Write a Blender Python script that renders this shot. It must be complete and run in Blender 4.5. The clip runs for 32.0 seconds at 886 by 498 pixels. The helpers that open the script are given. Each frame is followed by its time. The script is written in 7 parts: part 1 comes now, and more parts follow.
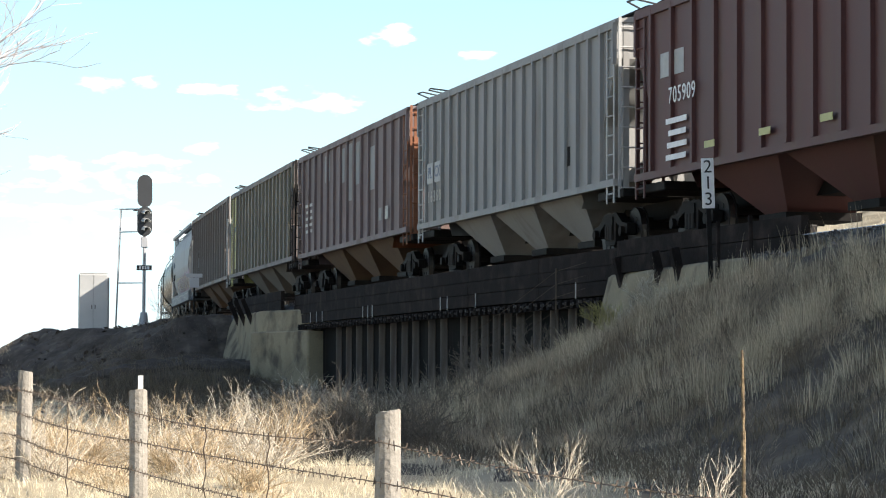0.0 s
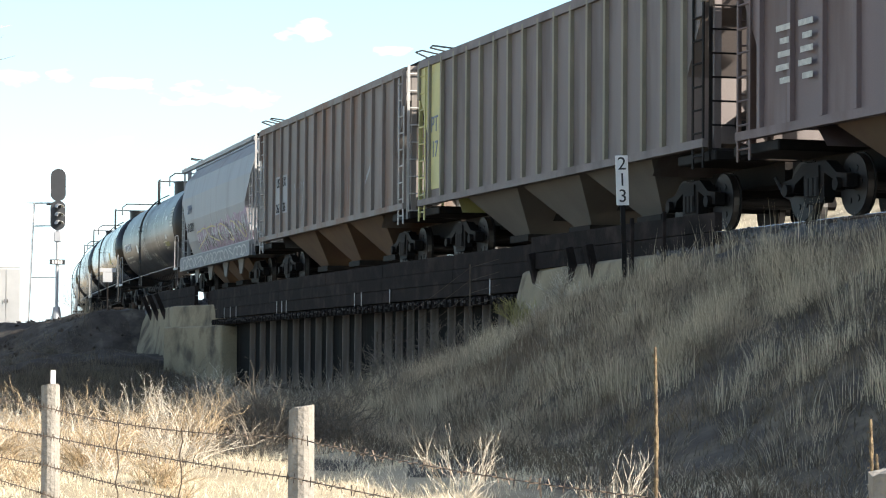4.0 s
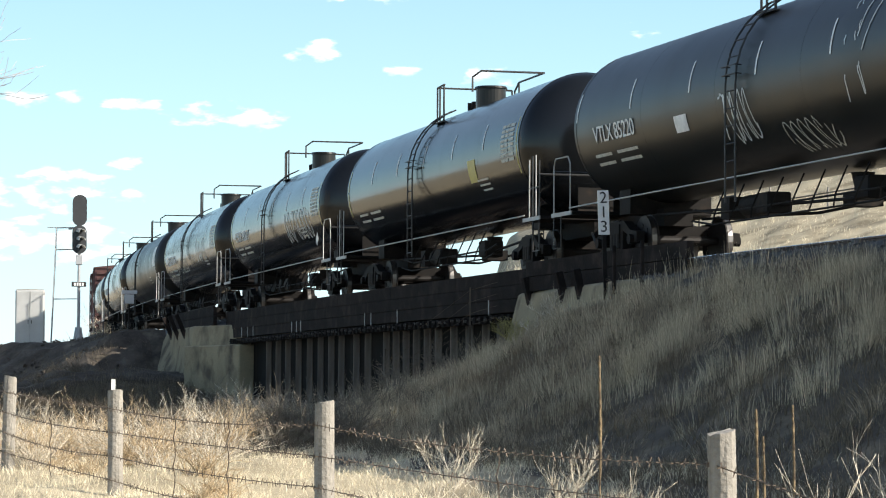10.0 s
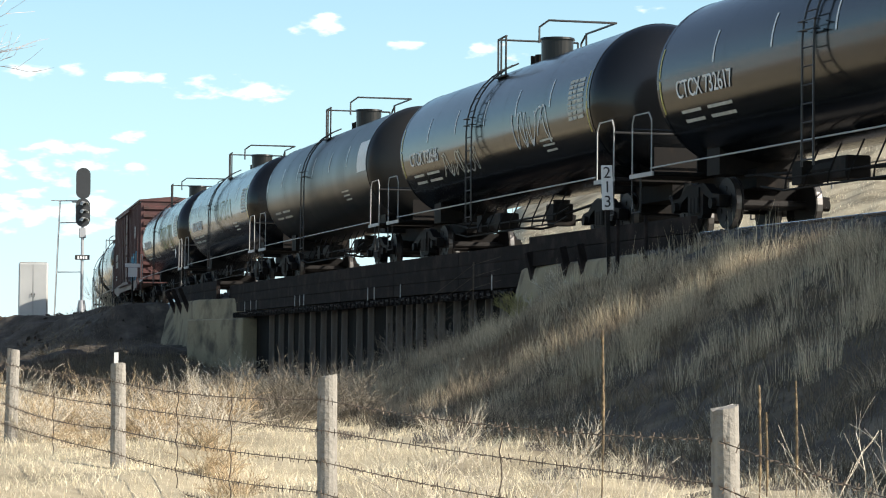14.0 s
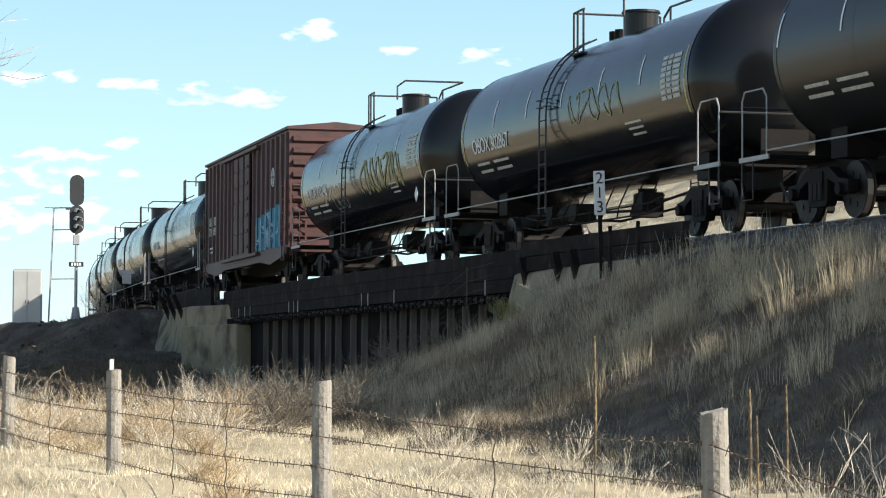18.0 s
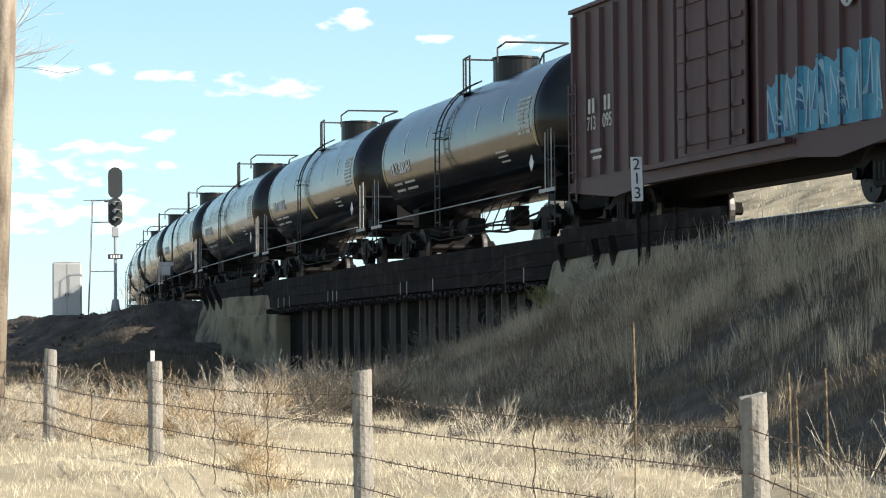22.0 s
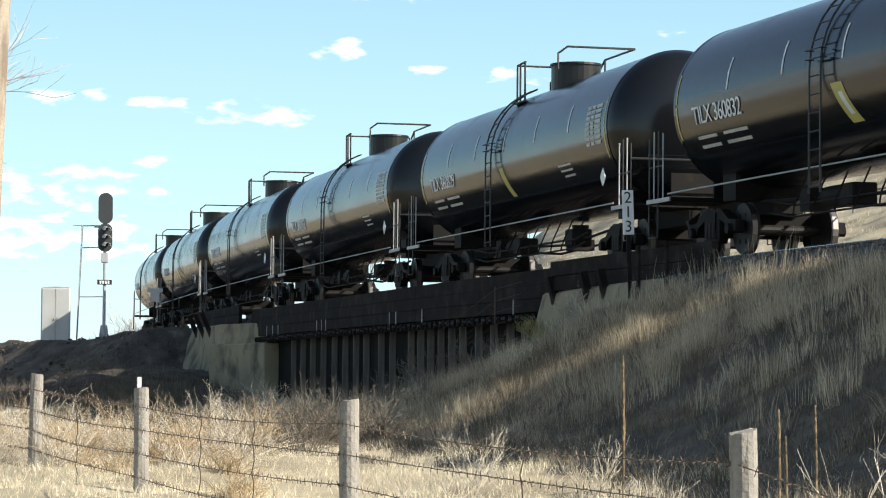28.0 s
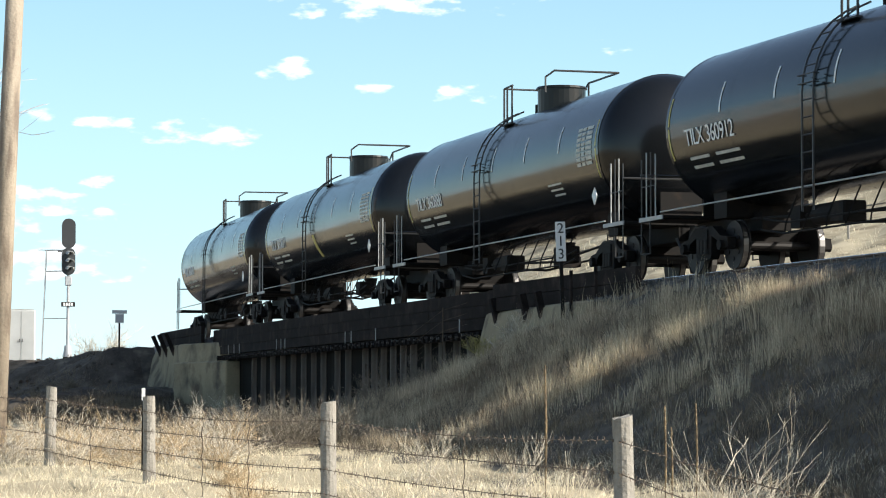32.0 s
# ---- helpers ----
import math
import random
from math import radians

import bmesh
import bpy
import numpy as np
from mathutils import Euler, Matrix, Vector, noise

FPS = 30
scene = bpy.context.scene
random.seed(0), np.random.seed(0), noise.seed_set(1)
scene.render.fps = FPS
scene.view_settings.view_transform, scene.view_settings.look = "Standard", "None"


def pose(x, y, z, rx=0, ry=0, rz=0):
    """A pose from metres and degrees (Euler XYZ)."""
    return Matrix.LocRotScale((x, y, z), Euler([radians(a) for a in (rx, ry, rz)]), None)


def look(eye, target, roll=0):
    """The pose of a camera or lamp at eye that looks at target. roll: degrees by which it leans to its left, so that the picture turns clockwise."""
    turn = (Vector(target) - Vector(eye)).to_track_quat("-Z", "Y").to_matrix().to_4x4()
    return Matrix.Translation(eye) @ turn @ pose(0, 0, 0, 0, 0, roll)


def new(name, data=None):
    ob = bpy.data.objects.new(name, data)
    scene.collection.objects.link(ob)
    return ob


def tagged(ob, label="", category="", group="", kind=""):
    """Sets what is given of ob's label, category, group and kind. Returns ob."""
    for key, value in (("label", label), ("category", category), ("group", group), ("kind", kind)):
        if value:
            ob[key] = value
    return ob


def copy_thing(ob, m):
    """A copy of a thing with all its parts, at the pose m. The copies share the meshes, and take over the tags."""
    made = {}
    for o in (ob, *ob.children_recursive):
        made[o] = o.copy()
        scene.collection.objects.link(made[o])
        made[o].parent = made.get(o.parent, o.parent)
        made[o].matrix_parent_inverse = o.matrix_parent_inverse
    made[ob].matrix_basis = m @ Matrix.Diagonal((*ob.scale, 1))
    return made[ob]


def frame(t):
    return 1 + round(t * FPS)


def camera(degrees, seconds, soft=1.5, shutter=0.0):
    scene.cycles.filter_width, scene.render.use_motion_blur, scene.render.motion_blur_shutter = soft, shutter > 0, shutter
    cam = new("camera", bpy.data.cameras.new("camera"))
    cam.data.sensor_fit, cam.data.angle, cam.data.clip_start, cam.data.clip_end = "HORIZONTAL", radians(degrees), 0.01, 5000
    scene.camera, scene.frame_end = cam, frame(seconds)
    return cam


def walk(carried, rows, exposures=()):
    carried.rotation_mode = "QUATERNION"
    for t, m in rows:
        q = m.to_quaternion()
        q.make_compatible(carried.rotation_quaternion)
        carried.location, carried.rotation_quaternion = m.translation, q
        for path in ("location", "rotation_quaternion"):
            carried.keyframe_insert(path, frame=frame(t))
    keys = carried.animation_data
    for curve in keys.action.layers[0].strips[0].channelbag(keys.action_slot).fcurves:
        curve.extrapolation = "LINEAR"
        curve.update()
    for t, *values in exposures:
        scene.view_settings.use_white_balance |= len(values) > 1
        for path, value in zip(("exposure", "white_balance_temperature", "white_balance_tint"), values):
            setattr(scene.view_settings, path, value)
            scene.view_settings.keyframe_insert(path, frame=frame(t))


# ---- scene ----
# ================= camera and its way =================
cam = camera(18.286, 32.0, soft=1.1)
PATH = [
    (0.0, -0.137, 4.801, 1.727, 1.647, 2.625, 0.259),
    (0.5, -0.137, 4.801, 1.727, 1.690, 2.459, 0.155),
    (1.0, -0.137, 4.801, 1.727, 1.651, 2.358, 0.083),
    (1.5, -0.137, 4.801, 1.727, 1.402, 2.109, 0.182),
    (2.0, -0.137, 4.801, 1.727, 1.206, 1.887, 0.356),
    (2.5, -0.137, 4.801, 1.727, 1.151, 1.961, 0.360),
    (4.5, -0.137, 4.801, 1.727, -0.343, 2.733, 0.468),
    (5.0, -0.029, 4.454, 1.723, -0.050, 2.825, 0.684),
    (5.5, -0.024, 1.884, 1.645, -0.026, 2.716, 0.638),
    (6.0, 0.007, -0.216, 1.600, 0.059, 2.719, 0.173),
    (6.5, 0.004, -0.120, 1.600, 0.114, 2.846, 0.148),
    (7.0, 0.004, -0.128, 1.600, 0.132, 2.824, 0.216),
    (7.5, 0.005, -0.161, 1.600, 0.197, 2.611, 0.112),
    (8.0, 0.002, -0.076, 1.600, 0.136, 2.725, 0.457),
    (8.5, 0.004, -0.121, 1.600, -0.099, 2.708, 0.310),
    (9.0, 0.003, -0.097, 1.600, -0.025, 2.556, 0.178),
    (9.5, 0.002, -0.070, 1.600, -0.148, 2.836, 0.190),
    (10.0, 0.003, -0.080, 1.600, 0.070, 2.962, 0.321),
    (10.5, 0.003, -0.100, 1.600, 0.120, 2.863, 0.393),
    (11.0, 0.005, -0.163, 1.600, 0.474, 2.560, 0.412),
    (11.5, 0.004, -0.163, 1.600, 0.531, 2.172, 0.671),
    (12.0, 0.001, -0.065, 1.600, 0.400, 2.045, 0.648),
    (12.5, 0.003, -0.095, 1.600, 0.183, 2.075, 0.583),
    (13.0, 0.003, -0.084, 1.600, -0.009, 2.465, 0.515),
    (13.5, 0.003, -0.098, 1.600, 0.105, 2.472, 0.425),
    (14.0, 0.002, -0.061, 1.600, 0.136, 2.430, 0.536),
    (14.5, 0.004, -0.146, 1.600, 0.073, 2.537, 0.528),
    (15.0, 0.000, -0.003, 1.600, -0.017, 2.560, 0.650),
    (15.5, 0.003, -0.106, 1.600, -0.010, 2.555, 0.513),
    (17.5, 0.003, -0.109, 1.600, -0.033, 2.443, 0.366),
    (18.0, 0.008, -0.251, 1.600, 0.003, 2.542, 0.303),
    (18.5, 0.009, -0.280, 1.600, 0.152, 2.820, -0.010),
    (19.0, 0.006, -0.209, 1.600, 0.326, 2.657, 0.125),
    (19.5, 0.007, -0.250, 1.600, 0.378, 2.595, 0.247),
    (20.0, 0.007, -0.248, 1.600, 0.624, 2.470, 0.237),
    (20.5, 0.007, -0.244, 1.600, 0.892, 2.283, 0.196),
    (21.0, 0.007, -0.266, 1.600, 1.078, 2.240, 0.235),
    (21.5, 0.009, -0.336, 1.600, 0.867, 2.200, -0.317),
    (22.0, 0.009, -0.320, 1.600, 0.800, 2.292, -0.367),
    (22.5, 0.009, -0.301, 1.600, 0.671, 2.534, -0.192),
    (23.0, 0.008, -0.270, 1.599, 0.681, 2.593, -0.225),
    (23.5, 0.008, -0.270, 1.599, 0.585, 2.841, -0.104),
    (24.0, 0.010, -0.335, 1.599, 0.742, 2.723, 0.120),
    (24.5, 0.009, -0.316, 1.599, 0.578, 2.649, 0.272),
    (25.0, 0.009, -0.312, 1.600, 0.587, 2.555, 0.218),
    (25.5, 0.006, -0.218, 1.600, 0.618, 2.540, 0.243),
    (27.5, 0.008, -0.266, 1.599, 0.684, 3.102, 0.337),
    (28.0, 0.006, -0.209, 1.599, 0.591, 2.936, 0.519),
    (28.5, 0.008, -0.254, 1.599, 0.567, 2.954, 0.233),
    (29.0, 0.008, -0.272, 1.599, 0.162, 3.134, 0.204),
    (29.5, 0.007, -0.233, 1.599, 0.126, 3.138, 0.327),
    (30.0, 0.006, -0.206, 1.599, 0.091, 3.204, 0.388),
    (30.5, 0.006, -0.186, 1.599, -0.023, 3.286, 0.425),
    (31.0, 0.007, -0.224, 1.599, -0.030, 3.343, 0.411),
    (31.5, 0.009, -1.151, 1.583, -0.216, 3.387, 0.148),
    (32.0, -0.044, -5.834, 1.452, -0.504, 3.323, 0.110),
]

def view_row(t, x, y, z, yaw, pitch, roll):
    a, p = radians(yaw), radians(pitch)
    way = Vector((-math.sin(a) * math.cos(p), math.cos(a) * math.cos(p), math.sin(p)))
    return (t, look((x, y, z), Vector((x, y, z)) + 50 * way, roll))


EXPOSURES = [(0.0, 1.0, 6750, 13), (2.5, 1.03, 6750, 13), (4.5, 1.3, 6750, 13), (5.0, 1.36, 6750, 13), (6.0, 1.07, 6700, 12), (6.7, 0.9, 6650, 10), (8.0, 0.8, 6650, 10), (11.0, 0.78, 6650, 10),
             (14.0, 0.68, 6650, 10), (22.0, 0.68, 6650, 10), (25.0, 0.75, 6650, 10), (28.0, 0.68, 6600, 9), (31.0, 0.67, 6600, 9), (32.0, 0.72, 6550, 9)]
walk(cam, [view_row(*r) for r in PATH], EXPOSURES)

# ================= sky and sun =================
SUN_AZ, SUN_EL = 113.5, 29.8        # clockwise from +Y, degrees
scene.view_settings.exposure = 0.0
world = bpy.data.worlds.new("world")
scene.world = world
world.use_nodes = True
wn, wl = world.node_tree.nodes, world.node_tree.links
wn.clear()
w_out = wn.new("ShaderNodeOutputWorld")
w_bg = wn.new("ShaderNodeBackground")
w_sky = wn.new("ShaderNodeTexSky")
w_sky.sky_type = "NISHITA"
w_sky.sun_disc = False
w_sky.sun_elevation = radians(SUN_EL)
w_sky.sun_rotation = radians(SUN_AZ)
w_sky.dust_density, w_sky.air_density, w_sky.ozone_density = 1.2, 1.0, 0.8
w_bg.inputs["Strength"].default_value = 0.105
# fair-weather clouds: small flat puffs low over the horizon, their edges frayed by noise
CLOUDS = [(-49, 125, 13, 4.2), (16, 115, 12, 3.6), (-82, 100, 21, 5.5), (-135, 107, 9, 3.2), (-115, 105, 12, 3.0), (-153, 107, 9, 3.5), (-10, 148, 42, 6.5), (-150, 72, 40, 9.0),
          (72, 133, 9, 4.0), (-120, 82, 9, 2.6), (-160, 55, 60, 9.0), (-15, 117, 7, 2.4)]


def wmath(op, a, c):
    n = wn.new("ShaderNodeMath")
    n.operation = op
    for k, v in enumerate((a, c)):
        if isinstance(v, (int, float)):
            n.inputs[k].default_value = v
        else:
            wl.new(v, n.inputs[k])
    return n.outputs[0]


w_tc = wn.new("ShaderNodeTexCoord")
w_sep = wn.new("ShaderNodeSeparateXYZ")
wl.new(w_tc.outputs["Generated"], w_sep.inputs[0])
ahead = wmath("MAXIMUM", w_sep.outputs["Y"], 0.02)
cu_, cv_ = wmath("DIVIDE", w_sep.outputs["X"], ahead), wmath("DIVIDE", w_sep.outputs["Z"], ahead)
field = None
for u0, v0, ru, rv in CLOUDS:
    du = wmath("MULTIPLY", wmath("SUBTRACT", cu_, u0 / 1000), 1000 / (1.2 * ru))
    dv = wmath("MULTIPLY", wmath("SUBTRACT", cv_, v0 / 1000), 1000 / (1.25 * rv))
    e = wmath("SUBTRACT", 1.0, wmath("ADD", wmath("MULTIPLY", du, du), wmath("MULTIPLY", dv, dv)))
    field = e if field is None else wmath("MAXIMUM", field, e)
w_map = wn.new("ShaderNodeMapping")
w_map.inputs["Scale"].default_value = (75.0, 75.0, 200.0)
w_noise = wn.new("ShaderNodeTexNoise")
w_noise.inputs["Scale"].default_value, w_noise.inputs["Detail"].default_value = 1.0, 7.0
wl.new(w_tc.outputs["Generated"], w_map.inputs["Vector"])
wl.new(w_map.outputs["Vector"], w_noise.inputs["Vector"])
puff = wmath("ADD", wmath("MAXIMUM", field, -1.5), wmath("MULTIPLY", wmath("SUBTRACT", w_noise.outputs["Fac"], 0.60), 5.6))
w_ramp = wn.new("ShaderNodeValToRGB")
w_ramp.color_ramp.elements[0].position, w_ramp.color_ramp.elements[1].position = 0.0, 0.95
w_ramp.color_ramp.elements[1].color = (0.72, 0.72, 0.72, 1)
w_ramp.color_ramp.interpolation = "EASE"
w_mix = wn.new("ShaderNodeMixRGB")
w_mix.inputs["Color2"].default_value = (8.5, 8.6, 8.7, 1)
wl.new(puff, w_ramp.inputs["Fac"])
wl.new(w_ramp.outputs["Color"], w_mix.inputs["Fac"])
w_haze = wn.new("ShaderNodeMapRange")
w_haze.inputs["From Min"].default_value, w_haze.inputs["From Max"].default_value = 0.05, 0.30
w_haze.inputs["To Min"].default_value, w_haze.inputs["To Max"].default_value = 0.92, 0.0
wl.new(w_sep.outputs["Z"], w_haze.inputs["Value"])
w_hmix = wn.new("ShaderNodeMixRGB")
w_tint = wn.new("ShaderNodeValToRGB")
w_tint.color_ramp.elements[0].position, w_tint.color_ramp.elements[0].color = 0.0, (5.7, 6.95, 7.3, 1)
w_tint.color_ramp.elements[1].position, w_tint.color_ramp.elements[1].color = 0.2, (1.7, 4.3, 6.6, 1)
w_low = w_tint.color_ramp.elements.new(0.06)
w_low.color = (4.25, 6.55, 7.3, 1)
wl.new(w_sep.outputs["Z"], w_tint.inputs["Fac"])
wl.new(w_tint.outputs["Color"], w_hmix.inputs["Color2"])
wl.new(w_haze.outputs["Result"], w_hmix.inputs["Fac"])
wl.new(w_sky.outputs["Color"], w_hmix.inputs["Color1"])
wl.new(w_hmix.outputs["Color"], w_mix.inputs["Color1"])
wl.new(w_mix.outputs["Color"], w_bg.inputs["Color"])
wl.new(w_bg.outputs["Background"], w_out.inputs["Surface"])

sun_data = bpy.data.lights.new("sun", "SUN")
sun_data.energy, sun_data.angle, sun_data.color = 5.0, radians(0.53), (1.0, 0.945, 0.85)
sun = new("sun", sun_data)
sa, se = radians(SUN_AZ), radians(SUN_EL)
sun.matrix_world = look((60, -40, 40), Vector((60, -40, 40)) - Vector((math.sin(sa) * math.cos(se), math.cos(sa) * math.cos(se), math.sin(se))))


# ================= materials =================
def mat(name, color, rough=0.7, metal=0.0, var=0.25, scale=3.0, bump=0.0, fine=40.0, rust=None, rust_at=0.62, streak=False, island=False, spec=0.5, thin=0.0):
    """A surface with broad stains and fine grain; rust: a second colour that comes through in patches or in vertical streaks; thin: the share of light that comes through a leaf or blade."""
    m = bpy.data.materials.new(name)
    m.use_nodes = True
    n, l = m.node_tree.nodes, m.node_tree.links
    b = n["Principled BSDF"]
    b.inputs["Roughness"].default_value = rough
    b.inputs["Metallic"].default_value = metal
    b.inputs["Specular IOR Level"].default_value = spec
    tc = n.new("ShaderNodeTexCoord")
    mp = n.new("ShaderNodeMapping")
    if streak:
        mp.inputs["Scale"].default_value = (1.0, 1.0, 0.16)
    l.new(tc.outputs["Object"], mp.inputs["Vector"])
    big = n.new("ShaderNodeTexNoise")
    big.inputs["Scale"].default_value, big.inputs["Detail"].default_value = scale, 5.0
    l.new(mp.outputs["Vector"], big.inputs["Vector"])
    small = n.new("ShaderNodeTexNoise")
    small.inputs["Scale"].default_value, small.inputs["Detail"].default_value = fine, 4.0
    l.new(tc.outputs["Object"], small.inputs["Vector"])
    add = n.new("ShaderNodeMath")
    add.operation = "MULTIPLY_ADD"
    add.inputs[1].default_value = 0.4
    l.new(small.outputs["Fac"], add.inputs[0])
    l.new(big.outputs["Fac"], add.inputs[2])
    mr = n.new("ShaderNodeMapRange")
    mr.inputs["From Min"].default_value, mr.inputs["From Max"].default_value = 0.4, 1.0
    mr.inputs["To Min"].default_value, mr.inputs["To Max"].default_value = 1.0 - var, 1.0 + var
    l.new(add.outputs[0], mr.inputs["Value"])
    src = None
    rgb = n.new("ShaderNodeRGB")
    rgb.outputs[0].default_value = (*color, 1)
    src = rgb.outputs[0]
    if rust:
        rp = n.new("ShaderNodeValToRGB")
        rp.color_ramp.elements[0].position, rp.color_ramp.elements[1].position = rust_at - 0.08, rust_at + 0.1
        rn = n.new("ShaderNodeTexNoise")
        rn.inputs["Scale"].default_value, rn.inputs["Detail"].default_value = scale * 1.7, 8.0
        l.new(mp.outputs["Vector"], rn.inputs["Vector"])
        l.new(rn.outputs["Fac"], rp.inputs["Fac"])
        mx = n.new("ShaderNodeMixRGB")
        mx.inputs["Color2"].default_value = (*rust, 1)
        l.new(src, mx.inputs["Color1"])
        l.new(rp.outputs["Color"], mx.inputs["Fac"])
        src = mx.outputs["Color"]
    if island:
        geo = n.new("ShaderNodeNewGeometry")
        ir = n.new("ShaderNodeMapRange")
        ir.inputs["To Min"].default_value, ir.inputs["To Max"].default_value = 0.6, 1.35
        l.new(geo.outputs["Random Per Island"], ir.inputs["Value"])
        vm0 = n.new("ShaderNodeVectorMath")
        vm0.operation = "SCALE"
        l.new(src, vm0.inputs[0])
        l.new(ir.outputs["Result"], vm0.inputs["Scale"])
        src = vm0.outputs["Vector"]
    vm = n.new("ShaderNodeVectorMath")
    vm.operation = "SCALE"
    l.new(src, vm.inputs[0])
    l.new(mr.outputs["Result"], vm.inputs["Scale"])
    l.new(vm.outputs["Vector"], b.inputs["Base Color"])
    rr = n.new("ShaderNodeMapRange")
    rr.inputs["To Min"].default_value, rr.inputs["To Max"].default_value = max(0.03, rough - 0.08), min(1.0, rough + 0.1)
    l.new(big.outputs["Fac"], rr.inputs["Value"])
    l.new(rr.outputs["Result"], b.inputs["Roughness"])
    if bump > 0:
        bp = n.new("ShaderNodeBump")
        bp.inputs["Strength"].default_value, bp.inputs["Distance"].default_value = bump, 0.02
        l.new(small.outputs["Fac"], bp.inputs["Height"])
        l.new(bp.outputs["Normal"], b.inputs["Normal"])
    if thin > 0:
        tr = n.new("ShaderNodeBsdfTranslucent")
        l.new(vm.outputs["Vector"], tr.inputs["Color"])
        ms = n.new("ShaderNodeMixShader")
        ms.inputs["Fac"].default_value = thin
        l.new(b.outputs["BSDF"], ms.inputs[1])
        l.new(tr.outputs["BSDF"], ms.inputs[2])
        l.new(ms.outputs["Shader"], n["Material Output"].inputs["Surface"])
    return m


RUST = (0.16, 0.065, 0.03)
M_MAROON = mat("maroon_paint", (0.10, 0.038, 0.034), 0.6, 0, 0.25, 0.9, rust=(0.10, 0.05, 0.035), rust_at=0.6, streak=True)
M_LTGREY = mat("grey_paint", (0.27, 0.27, 0.26), 0.62, 0, 0.18, 0.8, rust=(0.19, 0.18, 0.165), rust_at=0.58, streak=True)
M_MAUVE = mat("faded_red_paint", (0.19, 0.145, 0.14), 0.65, 0, 0.25, 0.7, rust=(0.12, 0.075, 0.06), rust_at=0.56, streak=True)
M_RUSTEND = mat("rusty_orange_paint", (0.22, 0.085, 0.04), 0.7, 0, 0.3, 2.0, rust=RUST, rust_at=0.6)
M_TAN = mat("tan_grey_paint", (0.18, 0.155, 0.147), 0.66, 0, 0.25, 0.7, rust=(0.11, 0.09, 0.083), rust_at=0.55, streak=True)
M_BROWN = mat("brown_grey_paint", (0.205, 0.185, 0.168), 0.66, 0, 0.3, 0.6, rust=(0.165, 0.10, 0.066), rust_at=0.52, streak=True)
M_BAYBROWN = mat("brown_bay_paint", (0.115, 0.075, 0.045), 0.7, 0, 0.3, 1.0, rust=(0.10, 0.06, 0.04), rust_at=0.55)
# grey paint darkened to hold the shade under the side sills
M_BAYGREY = mat("shaded_grey_bay_paint", (0.115, 0.108, 0.095), 0.7, 0, 0.3, 1.0)
M_OLIVERIB = mat("olive_rib_paint", (0.225, 0.205, 0.15), 0.65, 0, 0.25, 1.0)
M_YELLOW = mat("pale_yellow_paint", (0.52, 0.50, 0.22), 0.6, 0, 0.2, 1.5)
M_PALE = mat("pale_grey_paint", (0.29, 0.305, 0.315), 0.55, 0, 0.14, 0.8, rust=(0.235, 0.24, 0.24), rust_at=0.6, streak=True)
M_BLACKTANK = mat("black_tank_paint", (0.009, 0.0095, 0.010), 0.18, 0.0, 0.25, 0.8, rust=(0.016, 0.0145, 0.0135), rust_at=0.64, streak=True, spec=0.32)
M_GLOSSTANK = mat("glossy_black_tank_paint", (0.006, 0.0068, 0.0078), 0.16, 0.0, 0.2, 0.8, spec=0.41)
M_MATTTANK = mat("weathered_black_tank_paint", (0.014, 0.0148, 0.0145), 0.32, 0.0, 0.3, 0.8, rust=(0.018, 0.0165, 0.015), rust_at=0.57, streak=True, spec=0.3)
M_BOXCAR = mat("red_brown_boxcar_paint", (0.076, 0.031, 0.029), 0.6, 0, 0.3, 0.8, rust=(0.046, 0.023, 0.020), rust_at=0.6, streak=True)
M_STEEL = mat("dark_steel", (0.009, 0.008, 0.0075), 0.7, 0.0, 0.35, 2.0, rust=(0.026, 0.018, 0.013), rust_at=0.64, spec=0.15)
M_RAILING = mat("black_railing_paint", (0.03, 0.03, 0.03), 0.5, 0.1, 0.2, 4.0)
M_GRAB = mat("pale_handrail_paint", (0.40, 0.40, 0.385), 0.55, 0, 0.2, 4.0)
M_WHEEL = mat("wheel_steel", (0.016, 0.014, 0.013), 0.55, 0.1, 0.3, 3.0, spec=0.25)
M_TREAD = mat("polished_tread", (0.2, 0.19, 0.18), 0.4, 1.0, 0.1, 3.0)
M_STRIP = mat("white_reflector", (0.80, 0.80, 0.77), 0.4, 0, 0.15, 6.0)
M_DATA = mat("faded_stencil_paint", (0.52, 0.51, 0.45), 0.6, 0, 0.3, 9.0)
M_BLUELETTER = mat("blue_grey_lettering", (0.16, 0.20, 0.27), 0.6, 0, 0.2, 6.0)
M_WHITE = mat("white_lettering", (0.80, 0.80, 0.78), 0.5, 0, 0.2, 6.0)
M_YSTRIPE = mat("yellow_reflector", (0.52, 0.44, 0.13), 0.5, 0, 0.15, 6.0)
M_TIMBER = mat("creosoted_timber", (0.019, 0.0155, 0.0145), 0.9, 0, 0.5, 1.2, 0.4, 18, rust=(0.040, 0.031, 0.027), rust_at=0.58, spec=0.08)
M_CONCRETE = mat("old_concrete", (0.29, 0.245, 0.165), 0.9, 0, 0.3, 0.7, 0.5, 22, rust=(0.12, 0.10, 0.075), rust_at=0.56, spec=0.15)
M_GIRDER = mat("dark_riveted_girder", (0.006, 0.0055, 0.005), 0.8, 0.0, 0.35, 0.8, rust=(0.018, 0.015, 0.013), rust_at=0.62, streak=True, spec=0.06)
M_STIFF = mat("stiffener_paint", (0.24, 0.205, 0.175), 0.8, 0.0, 0.3, 1.0, rust=(0.12, 0.10, 0.085), rust_at=0.58, streak=True)
